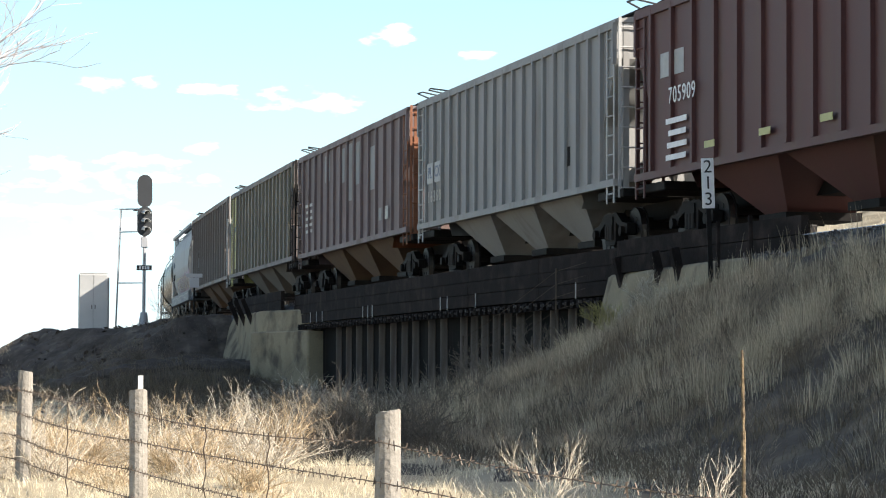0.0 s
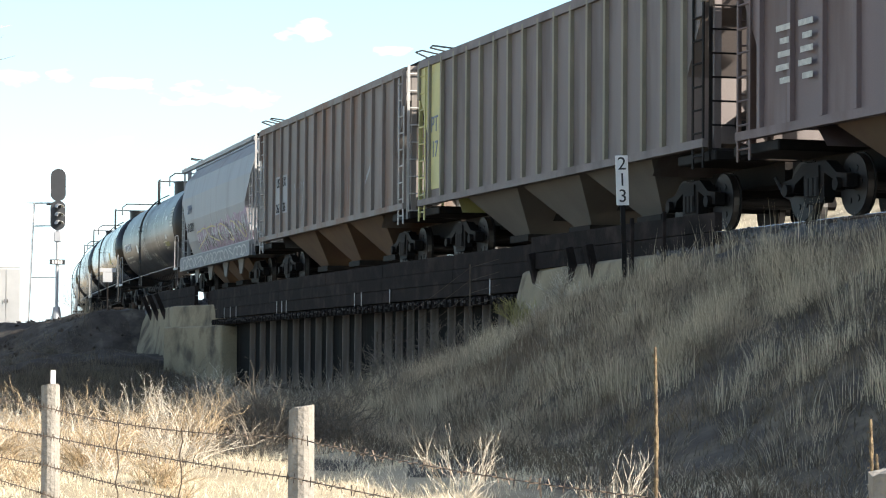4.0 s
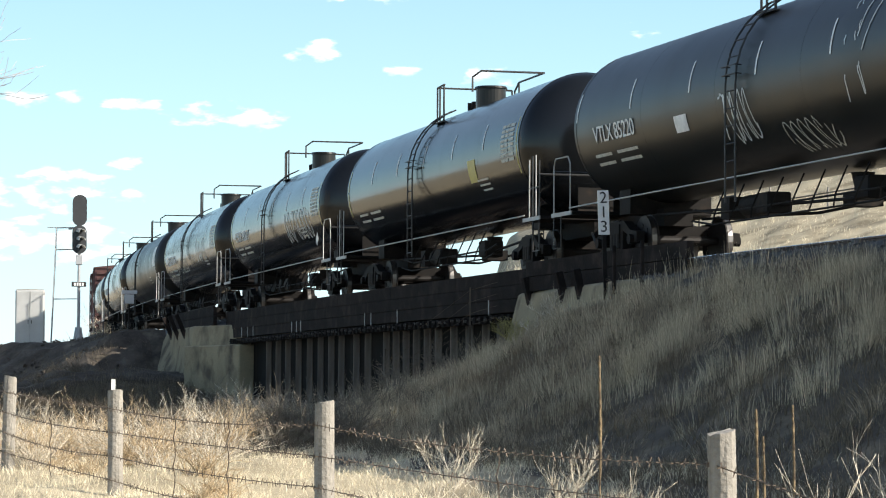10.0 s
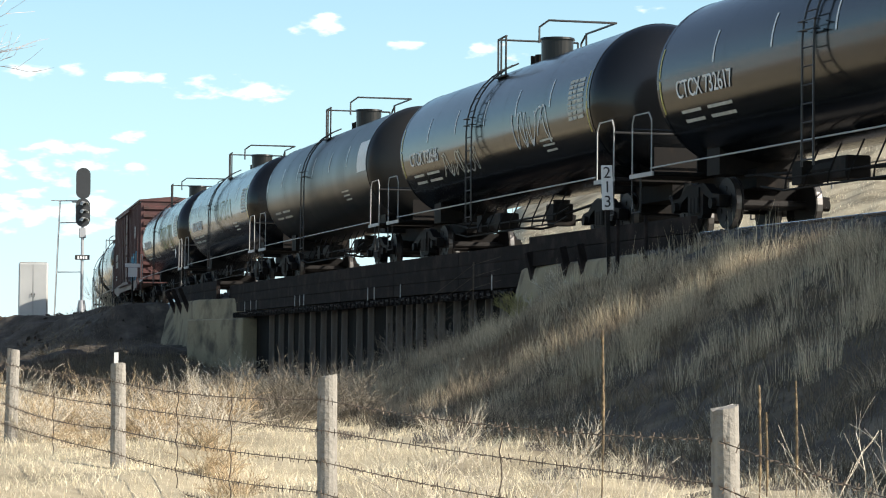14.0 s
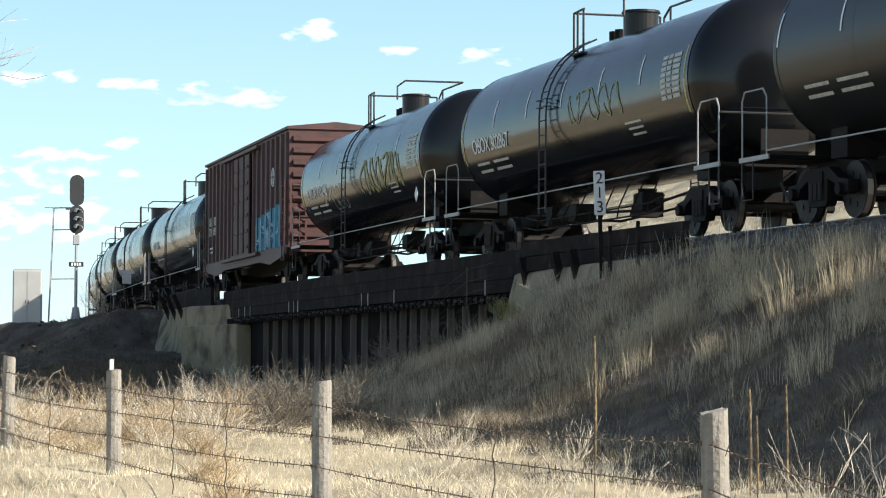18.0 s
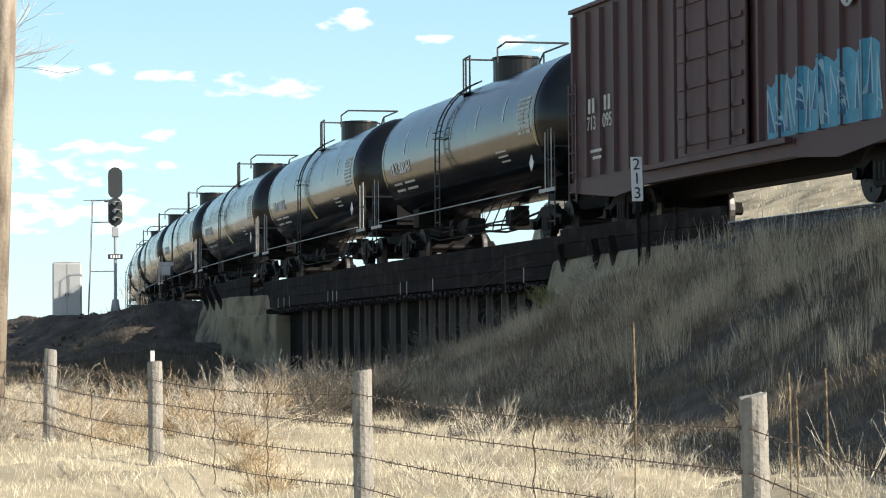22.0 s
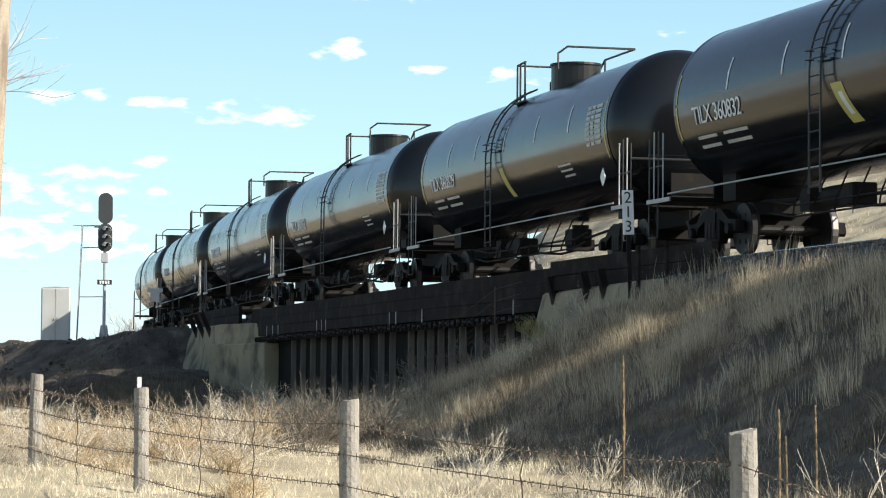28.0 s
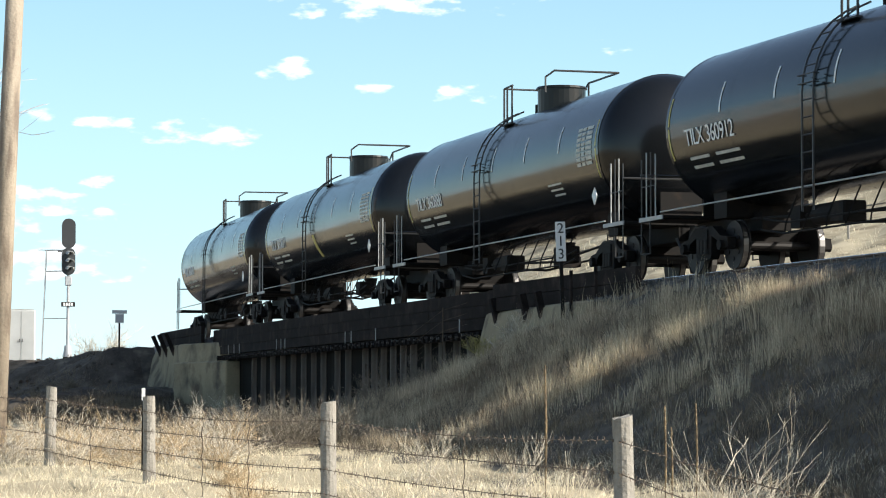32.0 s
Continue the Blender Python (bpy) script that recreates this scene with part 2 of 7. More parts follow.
M_BALLAST = mat("ballast_stone", (0.11, 0.105, 0.10), 0.95, 0, 0.45, 3.0, 0.8, 14, spec=0.15)
M_CINDER = mat("dark_cinder_slope", (0.08, 0.068, 0.056), 0.95, 0, 0.55, 1.1, 1.0, 7, rust=(0.13, 0.112, 0.085), rust_at=0.6, spec=0.15)
M_RAIL = mat("rail_steel", (0.10, 0.065, 0.05), 0.6, 0.4, 0.3, 3.0)
M_RAILTOP = mat("rail_head", (0.5, 0.48, 0.46), 0.25, 1.0, 0.1, 3.0)
M_EARTH = mat("dry_grassland", (0.42, 0.36, 0.25), 0.95, 0, 0.35, 0.35, 0.6, 9, rust=(0.22, 0.185, 0.125), rust_at=0.56, spec=0.1)
# soil and litter, with the shade of the bank worked into the dark colour
M_SOIL = mat("shade_toned_litter_soil", (0.105, 0.09, 0.072), 0.95, 0, 0.5, 0.9, 0.9, 11, rust=(0.19, 0.155, 0.11), rust_at=0.57, spec=0.1)
M_GRASS = mat("dry_grass_blades", (0.79, 0.70, 0.515), 0.85, 0, 0.3, 0.5, island=True, spec=0.2, thin=0.3)
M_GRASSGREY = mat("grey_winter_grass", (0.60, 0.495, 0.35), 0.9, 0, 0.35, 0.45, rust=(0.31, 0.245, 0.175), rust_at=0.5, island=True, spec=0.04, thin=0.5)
# dead-weed brown; on the bank and under the bridge shade is in this tone
M_GRASSDARK = mat("dark_and_shade_toned_weeds", (0.17, 0.142, 0.105), 0.9, 0, 0.35, 0.45, rust=(0.26, 0.21, 0.14), rust_at=0.6, island=True, spec=0.04, thin=0.3)
M_BRUSH = mat("dry_brush_twigs", (0.46, 0.35, 0.215), 0.9, 0, 0.4, 2.0, island=True)
M_PALETWIG = mat("bleached_twigs", (0.54, 0.48, 0.38), 0.9, 0, 0.3, 2.0, island=True)
M_POST = mat("weathered_post_wood", (0.29, 0.27, 0.235), 0.9, 0, 0.35, 6.0, 0.7, 30, rust=(0.20, 0.185, 0.16), rust_at=0.55, streak=True)
M_POLE = mat("utility_pole_wood", (0.34, 0.285, 0.22), 0.9, 0, 0.3, 4.0, 0.6, 24, rust=(0.19, 0.15, 0.115), rust_at=0.55, streak=True)
M_WIRE = mat("rusty_wire", (0.11, 0.085, 0.065), 0.6, 0.6, 0.3, 8.0)
M_MULLEIN = mat("dead_mullein_stalk", (0.215, 0.158, 0.088), 0.9, 0, 0.5, 9.0, 0.8, 50, rust=(0.07, 0.05, 0.032), rust_at=0.52)
M_SIGNALBLACK = mat("signal_black_paint", (0.03, 0.033, 0.036), 0.6, 0, 0.2, 3.0)
M_SILVER = mat("aluminium_paint", (0.42, 0.43, 0.44), 0.5, 0.3, 0.15, 2.0)
M_SIGNBACK = mat("sign_back_metal", (0.5, 0.5, 0.5), 0.5, 0.4, 0.15, 2.0)
M_SIGNWHITE = mat("white_sign_sheet", (0.75, 0.75, 0.72), 0.5, 0, 0.12, 6.0)
M_SIGNBLK = mat("sign_black", (0.02, 0.02, 0.02), 0.6, 0, 0.1, 6.0)
M_CABINET = mat("cabinet_metal", (0.5, 0.5, 0.48), 0.5, 0.25, 0.15, 1.0)
M_BARK = mat("bare_bark", (0.55, 0.47, 0.44), 0.9, 0, 0.3, 4.0)
M_BLUEPAINT = mat("blue_spray_paint", (0.07, 0.30, 0.42), 0.6, 0, 0.3, 4.0)
M_PALEBLUE = mat("pale_blue_spray_paint", (0.30, 0.48, 0.54), 0.6, 0, 0.3, 4.0)
M_DARKBLUE = mat("dark_blue_spray_paint", (0.03, 0.13, 0.24), 0.6, 0, 0.3, 4.0)
M_PINKPAINT = mat("mauve_spray_paint", (0.36, 0.27, 0.35), 0.6, 0, 0.4, 4.0, rust=(0.24, 0.18, 0.20), rust_at=0.55)
M_PALEPAINT = mat("pale_spray_paint", (0.60, 0.62, 0.62), 0.6, 0, 0.3, 4.0)
M_DARKPAINT = mat("dark_brown_spray_paint", (0.085, 0.07, 0.065), 0.6, 0, 0.3, 4.0)
M_SILLGREY = mat("slate_sill_paint", (0.17, 0.185, 0.195), 0.6, 0, 0.25, 1.5, rust=(0.28, 0.29, 0.295), rust_at=0.6)
M_OLIVEPAINT = mat("olive_spray_paint", (0.26, 0.25, 0.10), 0.6, 0, 0.3, 4.0)


# ================= mesh helpers =================
def part(name, bm, material, parent=None, label="", smooth_shade=False):
    me = bpy.data.meshes.new(name)
    bm.to_mesh(me)
    bm.free()
    me.materials.append(material)
    if smooth_shade:
        me.polygons.foreach_set("use_smooth", [True] * len(me.polygons))
    ob = new(name, me)
    ob.parent = parent
    if label:
        ob["label"] = label
    return ob


def box(bm, x0, x1, y0, y1, z0, z1, m=None):
    vs = [bm.verts.new((x, y, z)) for x in (x0, x1) for y in (y0, y1) for z in (z0, z1)]
    for f in ((0, 1, 3, 2), (4, 6, 7, 5), (0, 4, 5, 1), (2, 3, 7, 6), (0, 2, 6, 4), (1, 5, 7, 3)):
        bm.faces.new([vs[i] for i in f])
    if m is not None:
        bmesh.ops.transform(bm, matrix=m, verts=vs)
    return vs


def bbox(bm, x0, x1, y0, y1, z0, z1, r=0.02):
    """A box with chamfered edges."""
    vs = box(bm, x0, x1, y0, y1, z0, z1)
    es = {e for v in vs for e in v.link_edges}
    bmesh.ops.bevel(bm, geom=list(es), offset=r, segments=1, affect="EDGES")


def cyl(bm, p0, p1, r0, r1=None, seg=10, caps=True):
    r1 = r0 if r1 is None else r1
    p0, p1 = Vector(p0), Vector(p1)
    q = (p1 - p0).to_track_quat("Z", "Y").to_matrix()
    rings = []
    for p, r in ((p0, r0), (p1, r1)):
        rings.append([bm.verts.new(p + q @ Vector((r * math.cos(2 * math.pi * i / seg), r * math.sin(2 * math.pi * i / seg), 0))) for i in range(seg)])
    for i in range(seg):
        j = (i + 1) % seg
        bm.faces.new((rings[0][i], rings[0][j], rings[1][j], rings[1][i]))
    if caps:
        bm.faces.new(rings[0][::-1])
        bm.faces.new(rings[1])


def tube(bm, pts, r, seg=6):
    """A bent round bar: one closed skin along the points, mitred at the bends."""
    pts = [Vector(p) for p in pts]
    rings, up = [], None
    for i, p in enumerate(pts):
        a = (p - pts[i - 1]).normalized() if i else (pts[1] - p).normalized()
        b = (pts[i + 1] - p).normalized() if i + 1 < len(pts) else a
        t = (a + b).normalized() if (a + b).length > 1e-4 else a
        if up is None:
            up = t.orthogonal().normalized()
        up = (up - t * up.dot(t)).normalized()
        side = t.cross(up)
        rings.append([bm.verts.new(p + (up * math.cos(2 * math.pi * k / seg) + side * math.sin(2 * math.pi * k / seg)) * r) for k in range(seg)])
    for x, y in zip(rings, rings[1:]):
        for k in range(seg):
            j = (k + 1) % seg
            bm.faces.new((x[k], x[j], y[j], y[k]))
    bm.faces.new(rings[0][::-1])
    bm.faces.new(rings[-1])


def lathe_x(bm, profile, seg=40, y=0.0, z=0.0):
    """A body of revolution about an axis along x: profile of (x, radius)."""
    rings = []
    for x, r in profile:
        if r < 1e-4:
            rings.append([bm.verts.new((x, y, z))])
        else:
            rings.append([bm.verts.new((x, y + r * math.cos(2 * math.pi * i / seg), z + r * math.sin(2 * math.pi * i / seg))) for i in range(seg)])
    for a, b in zip(rings, rings[1:]):
        for i in range(seg):
            j = (i + 1) % seg
            if len(a) == 1:
                bm.faces.new((a[0], b[j], b[i]))
            elif len(b) == 1:
                bm.faces.new((a[i], a[j], b[0]))
            else:
                bm.faces.new((a[i], a[j], b[j], b[i]))
    bmesh.ops.recalc_face_normals(bm, faces=bm.faces)


def prism(bm, poly, y0, y1):
    """A polygon of (x, z) swept from y0 to y1."""
    a = [bm.verts.new((x, y0, z)) for x, z in poly]
    b = [bm.verts.new((x, y1, z)) for x, z in poly]
    n = len(poly)
    bm.faces.new(a)
    bm.faces.new(b[::-1])
    for i in range(n):
        j = (i + 1) % n
        bm.faces.new((a[j], a[i], b[i], b[j]))
    bmesh.ops.recalc_face_normals(bm, faces=bm.faces)


def lettering(text, size, material, parent, m, name="lettering", width=0.0):
    cu = bpy.data.curves.new(name, "FONT")
    cu.body, cu.size, cu.extrude = text, size, 0.004
    cu.align_x, cu.align_y = "CENTER", "CENTER"
    if width:
        cu.space_character = width
    cu.materials.append(material)
    ob = new(name, cu)
    ob.parent = parent
    ob.matrix_basis = m
    return ob


# ================= the line of the track =================
EYE = 1.6
T_X0, T_Y0, T_A, T_H, T_G, T_K0, T_S0, T_K1 = 6.7324, 45.8979, -0.29272, 2.488, 0.00108, 0.00146, 20.34, -0.00033
TS = np.arange(-420.0, 480.0, 0.5)
TTH = T_A + T_K0 * TS + T_K1 * np.maximum(0, TS - T_S0)
_sx, _cy = np.sin(TTH), np.cos(TTH)
TX = np.concatenate([[0], np.cumsum((_sx[1:] + _sx[:-1]) * 0.25)])
TY = np.concatenate([[0], np.cumsum((_cy[1:] + _cy[:-1]) * 0.25)])
_i0 = int(np.argmin(abs(TS)))
TX, TY = TX - TX[_i0] + T_X0, TY - TY[_i0] + T_Y0


def heading(s):
    return float(np.interp(s, TS, TTH))


def rail_z(s):
    return EYE + T_H + T_G * s


def at_track(s, lat=0.0, z=0.0):
    """A place along the track: s metres up the line, lat to its right, z over the rail."""
    t = heading(s)
    return Vector((float(np.interp(s, TS, TX)) + lat * math.cos(t), float(np.interp(s, TS, TY)) - lat * math.sin(t), rail_z(s) + z))


def track_pose(s, lat=0.0, z=0.0):
    """Local x up the line, local y to the left (the side of the fence)."""
    p = at_track(s, lat, z)
    return Matrix.Translation(p) @ Matrix.Rotation(math.pi / 2 - heading(s), 4, "Z")


def ease(a, b, x):
    t = np.clip((x - a) / (b - a), 0, 1)
    return t * t * (3 - 2 * t)


def line_coords(x, y):
    """s and lat of plan points (arrays)."""
    x, y = np.asarray(x, float), np.asarray(y, float)
    best = np.full(x.shape, 1e18)
    idx = np.zeros(x.shape, int)
    for i in range(0, len(TS), 8):
        d = (x - TX[i]) ** 2 + (y - TY[i]) ** 2
        k = d < best
        best = np.where(k, d, best)
        idx = np.where(k, i, idx)
    t = TTH[idx]
    dx, dy = x - TX[idx], y - TY[idx]
    return TS[idx] + dx * np.sin(t) + dy * np.cos(t), dx * np.cos(t) - dy * np.sin(t)


def ground_height(x, y):
    s, lat = line_coords(x, y)
    x, y = np.asarray(x, float), np.asarray(y, float)
    zc = EYE + T_H - 0.65 + T_G * np.clip(s, -100, 300) - 0.42 * ease(57, 66, s) * ease(-3.4, -5.0, lat)
    near = 0.2 + 0.45 * ease(12, 34, y) + 0.3 * ease(-14, -7, lat) + 0.25 * ease(20, 45, s) * ease(-14, -4, lat) + 0.75 * ease(41, 50, s) * ease(-11, -6, lat)
    far = 2.4 + (5.5 + 11 * ease(70, 180, y)) * np.clip((lat - 5) / 37, 0, 1) * ease(0.006, 0.024, x / np.maximum(y, 5)) * (1 - 0.85 * ease(350, 900, np.hypot(x, y)))
    base = np.where(lat < 0, near, near * (1 - ease(0, 12, lat)) + far * ease(0, 12, lat))
    half = 4.3 + 4.6 * ease(58, 68, s) * (lat < 0)
    al = np.abs(lat)
    outer = ease(3.0, 4.5, al)
    end_near = np.maximum(0, s + 4) * 0.2 * outer + np.maximum(0, s + 2) * 0.085 * (1 - outer) * ease(1.7, 2.6, al) + np.maximum(0, s - 10.8 + 1.5 * outer) * 3.0
    end_far = np.maximum(0, 55.5 - s) * 0.8 * ease(1.8, 3.0, al) + np.maximum(0, 46.5 - s) * 3.0
    emb = zc - np.hypot(np.maximum(0, al - half) / 1.85, np.where(s < 28, end_near, end_far))
    lumps = 0.06 * np.sin(x * 1.3 + 0.7 * y) * np.cos(0.9 * y - 0.4 * x) + 0.05 * np.sin(2.9 * x - 1.1 * y)
    flat = np.abs(lat) < half + 0.2
    return np.maximum(emb, base) + np.where(flat, 0.0, lumps)


def ground_at(x, y):
    return float(ground_height(np.array([x]), np.array([y]))[0])


def place(px, py, depth):
    """The place that lies px, py (in thousandths of the distance, right and up of the level line ahead) at that depth."""
    return Vector((px * depth / 1000.0, depth, EYE + py * depth / 1000.0))


# ================= ground =================
def graded(lo, hi, step, far_lo, far_hi):
    core = list(np.arange(lo, hi, step))
    a, d = [], step
    v = lo
    while v > far_lo:
        d *= 1.35
        v -= d
        a.append(v)
    b, d = [], step
    v = core[-1]
    while v < far_hi:
        d *= 1.35
        v += d
        b.append(v)
    return np.array(a[::-1] + core + b)


def build_ground():
    gx, gy = graded(-34, 46, 0.6, -3500, 3500), graded(4, 170, 0.6, -3500, 4000)
    X, Y = np.meshgrid(gx, gy)
    Z = ground_height(X, Y)
    nx, ny = len(gx), len(gy)
    verts = np.stack([X.ravel(), Y.ravel(), Z.ravel()], 1)
    i = np.arange((ny - 1) * nx).reshape(ny - 1, nx)[:, :-1].ravel()
    faces = np.stack([i, i + 1, i + nx + 1, i + nx], 1)
    me = bpy.data.meshes.new("ground")
    me.from_pydata(verts.tolist(), [], faces.tolist())
    me.polygons.foreach_set("use_smooth", [True] * len(me.polygons))
    me.materials.append(M_EARTH)
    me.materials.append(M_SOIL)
    # litter, soil and painted-in shade on fill and under bridge, straw on flat
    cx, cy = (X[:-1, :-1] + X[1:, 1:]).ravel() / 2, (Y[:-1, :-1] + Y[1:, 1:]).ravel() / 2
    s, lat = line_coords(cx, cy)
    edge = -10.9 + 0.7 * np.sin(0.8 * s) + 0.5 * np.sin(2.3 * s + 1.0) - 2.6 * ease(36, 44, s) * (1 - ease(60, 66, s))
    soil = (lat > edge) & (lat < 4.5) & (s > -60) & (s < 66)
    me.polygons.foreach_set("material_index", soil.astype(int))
    return tagged(new("ground", me), "dry tan grassland with a railway embankment", "ground", kind="structure")


build_ground()


def sweep(name, s0, s1, step, section, material, parent=None, label=""):
    """A strip along the track: section is a closed list of (lat, z over rail)."""
    bm = bmesh.new()
    prev = None
    for s in np.arange(s0, s1 + 0.01, step):
        ring = [bm.verts.new(at_track(s, a, z)) for a, z in section]
        if prev:
            for i in range(len(ring)):
                j = (i + 1) % len(ring)
                bm.faces.new((prev[i], prev[j], ring[j], ring[i]))
        else:
            bm.faces.new(ring)
        prev = ring
    bm.faces.new(prev[::-1])
    bmesh.ops.recalc_face_normals(bm, faces=bm.faces)
    return part(name, bm, material, parent, label)


BALLAST = [(-2.9, -0.75), (-1.75, -0.2), (1.75, -0.2), (2.9, -0.75)]
NARROW = [(-2.2, -0.6), (-1.75, -0.2), (1.75, -0.2), (2.2, -0.6)]
tagged(sweep("ballast_bed", -60, 0.5, 1, BALLAST, M_BALLAST), "grey crushed stone ballast under the track", "ballast", kind="structure")
tagged(sweep("ballast_bed", 0.5, 10.0, 1, NARROW, M_BALLAST), "grey ballast between timber walls at the bridge end", "ballast", kind="structure")
tagged(sweep("ballast_bed", 45.5, 57.5, 1, NARROW, M_BALLAST), "grey ballast between timber walls at the bridge end", "ballast", kind="structure")
tagged(sweep("ballast_bed", 57.5, 260, 2, BALLAST, M_BALLAST), "grey crushed stone ballast under the track", "ballast", kind="structure")

railway = tagged(new("railway_track"), "curved steel rails on dark timber ties", "railway track", kind="structure")
for lat in (-0.7525, 0.7525):
    sweep("rail", -60, 260, 2, [(lat - 0.07, -0.17), (lat + 0.07, -0.17), (lat + 0.015, -0.13), (lat + 0.015, -0.05), (lat + 0.037, -0.04), (lat + 0.037, -0.012),
                               (lat - 0.037, -0.012), (lat - 0.037, -0.04), (lat - 0.015, -0.05), (lat - 0.015, -0.13)], M_RAIL, railway)
    sweep("rail_head", -60, 260, 2, [(lat - 0.03, -0.012), (lat + 0.03, -0.012), (lat + 0.026, 0.0), (lat - 0.026, 0.0)], M_RAILTOP, railway, "polished rail head")


def build_ballast_stones():
    """Loose stones on the shoulders."""
    rng = np.random.default_rng(5)
    bm = bmesh.new()
    n = 2600
    for k in range(n):
        s = rng.uniform(-18, 9.5) if k < 1700 else rng.uniform(47, 100)
        lat = -rng.uniform(1.6, 2.15 if 0 < s < 58 else 4.0)
        z = max(-0.2 - max(0, abs(lat) - 1.75) * 0.478, -0.65)
        r = rng.uniform(0.025, 0.07)
        p = at_track(s, lat, z + r * 0.3)
        vs = [bm.verts.new(p + Vector((rng.normal(), rng.normal(), rng.normal())).normalized() * r * rng.uniform(0.8, 1.2)) for _ in range(5)]
        for f in ((0, 1, 2), (0, 2, 3), (0, 3, 4), (0, 4, 1), (1, 2, 3), (1, 3, 4)):
            bm.faces.new([vs[i] for i in f])
    bmesh.ops.recalc_face_normals(bm, faces=bm.faces)
    tagged(part("ballast_stones", bm, mat("loose_stone", (0.14, 0.135, 0.13), 0.9, 0, 0.4, 3.0, island=True)), "loose grey ballast stones on the track shoulder", "stones", kind="stuff")


build_ballast_stones()


def build_cinder_slope():
    """Dark stony side of the fill beyond the bridge."""
    s = np.arange(47.0, 118.0, 0.45)
    l = -np.concatenate([[2.85], np.arange(3.1, 12.4, 0.33)])
    S, L = np.meshgrid(s, l)
    t = np.interp(S, TS, TTH)
    X, Y = np.interp(S, TS, TX) + L * np.cos(t), np.interp(S, TS, TY) - L * np.sin(t)
    rng = np.random.default_rng(8)
    Z = ground_height(X, Y) + 0.2 + rng.uniform(-0.05, 0.09, X.shape) + 0.10 * np.sin(S * 1.9 + 2.3 * L) * np.sin(S * 0.7 - L * 1.3) * (L < -3.3)
    Z[-1] -= 0.5
    Z[-2] -= 0.15
    Z[:, 0] -= 0.4
    Z[:, 1] -= 0.1
    Z[:, 0] -= 0.3
    nx, ny = len(s), len(l)
    i = np.arange((ny - 1) * nx).reshape(ny - 1, nx)[:, :-1].ravel()
    me = bpy.data.meshes.new("cinder_slope")
    me.from_pydata(np.stack([X.ravel(), Y.ravel(), Z.ravel()], 1).tolist(), [], np.stack([i, i + 1, i + nx + 1, i + nx], 1).tolist())
    me.materials.append(M_CINDER)
    tagged(new("cinder_slope", me), "dark stony side of the railway fill", "bank", kind="structure")
    # loose rocks on it
    bm = bmesh.new()
    n = 3200
    ks, kl = rng.uniform(52.5, 100, n), -rng.uniform(3.0, 11.5, n)
    t = np.interp(ks, TS, TTH)
    kx, ky = np.interp(ks, TS, TX) + kl * np.cos(t), np.interp(ks, TS, TY) - kl * np.sin(t)
    kz = ground_height(kx, ky) + 0.2
    for x, y, z in zip(kx, ky, kz):
        r = 0.04 + 0.11 * rng.uniform() ** 3
        vs = [bm.verts.new(Vector((x, y, z)) + Vector((rng.normal(), rng.normal(), rng.normal())).normalized() * r * rng.uniform(0.7, 1.2)) for _ in range(5)]
        for f in ((0, 1, 2), (0, 2, 3), (0, 3, 4), (0, 4, 1), (1, 2, 3), (1, 3, 4)):
            bm.faces.new([vs[i] for i in f])
    bmesh.ops.recalc_face_normals(bm, faces=bm.faces)
    tagged(part("bank_rocks", bm, mat("bank_rock", (0.085, 0.072, 0.062), 0.95, 0, 0.4, 3.0, island=True, spec=0.15)), "dark loose rocks on the railway fill", "rocks", kind="stuff")


build_cinder_slope()


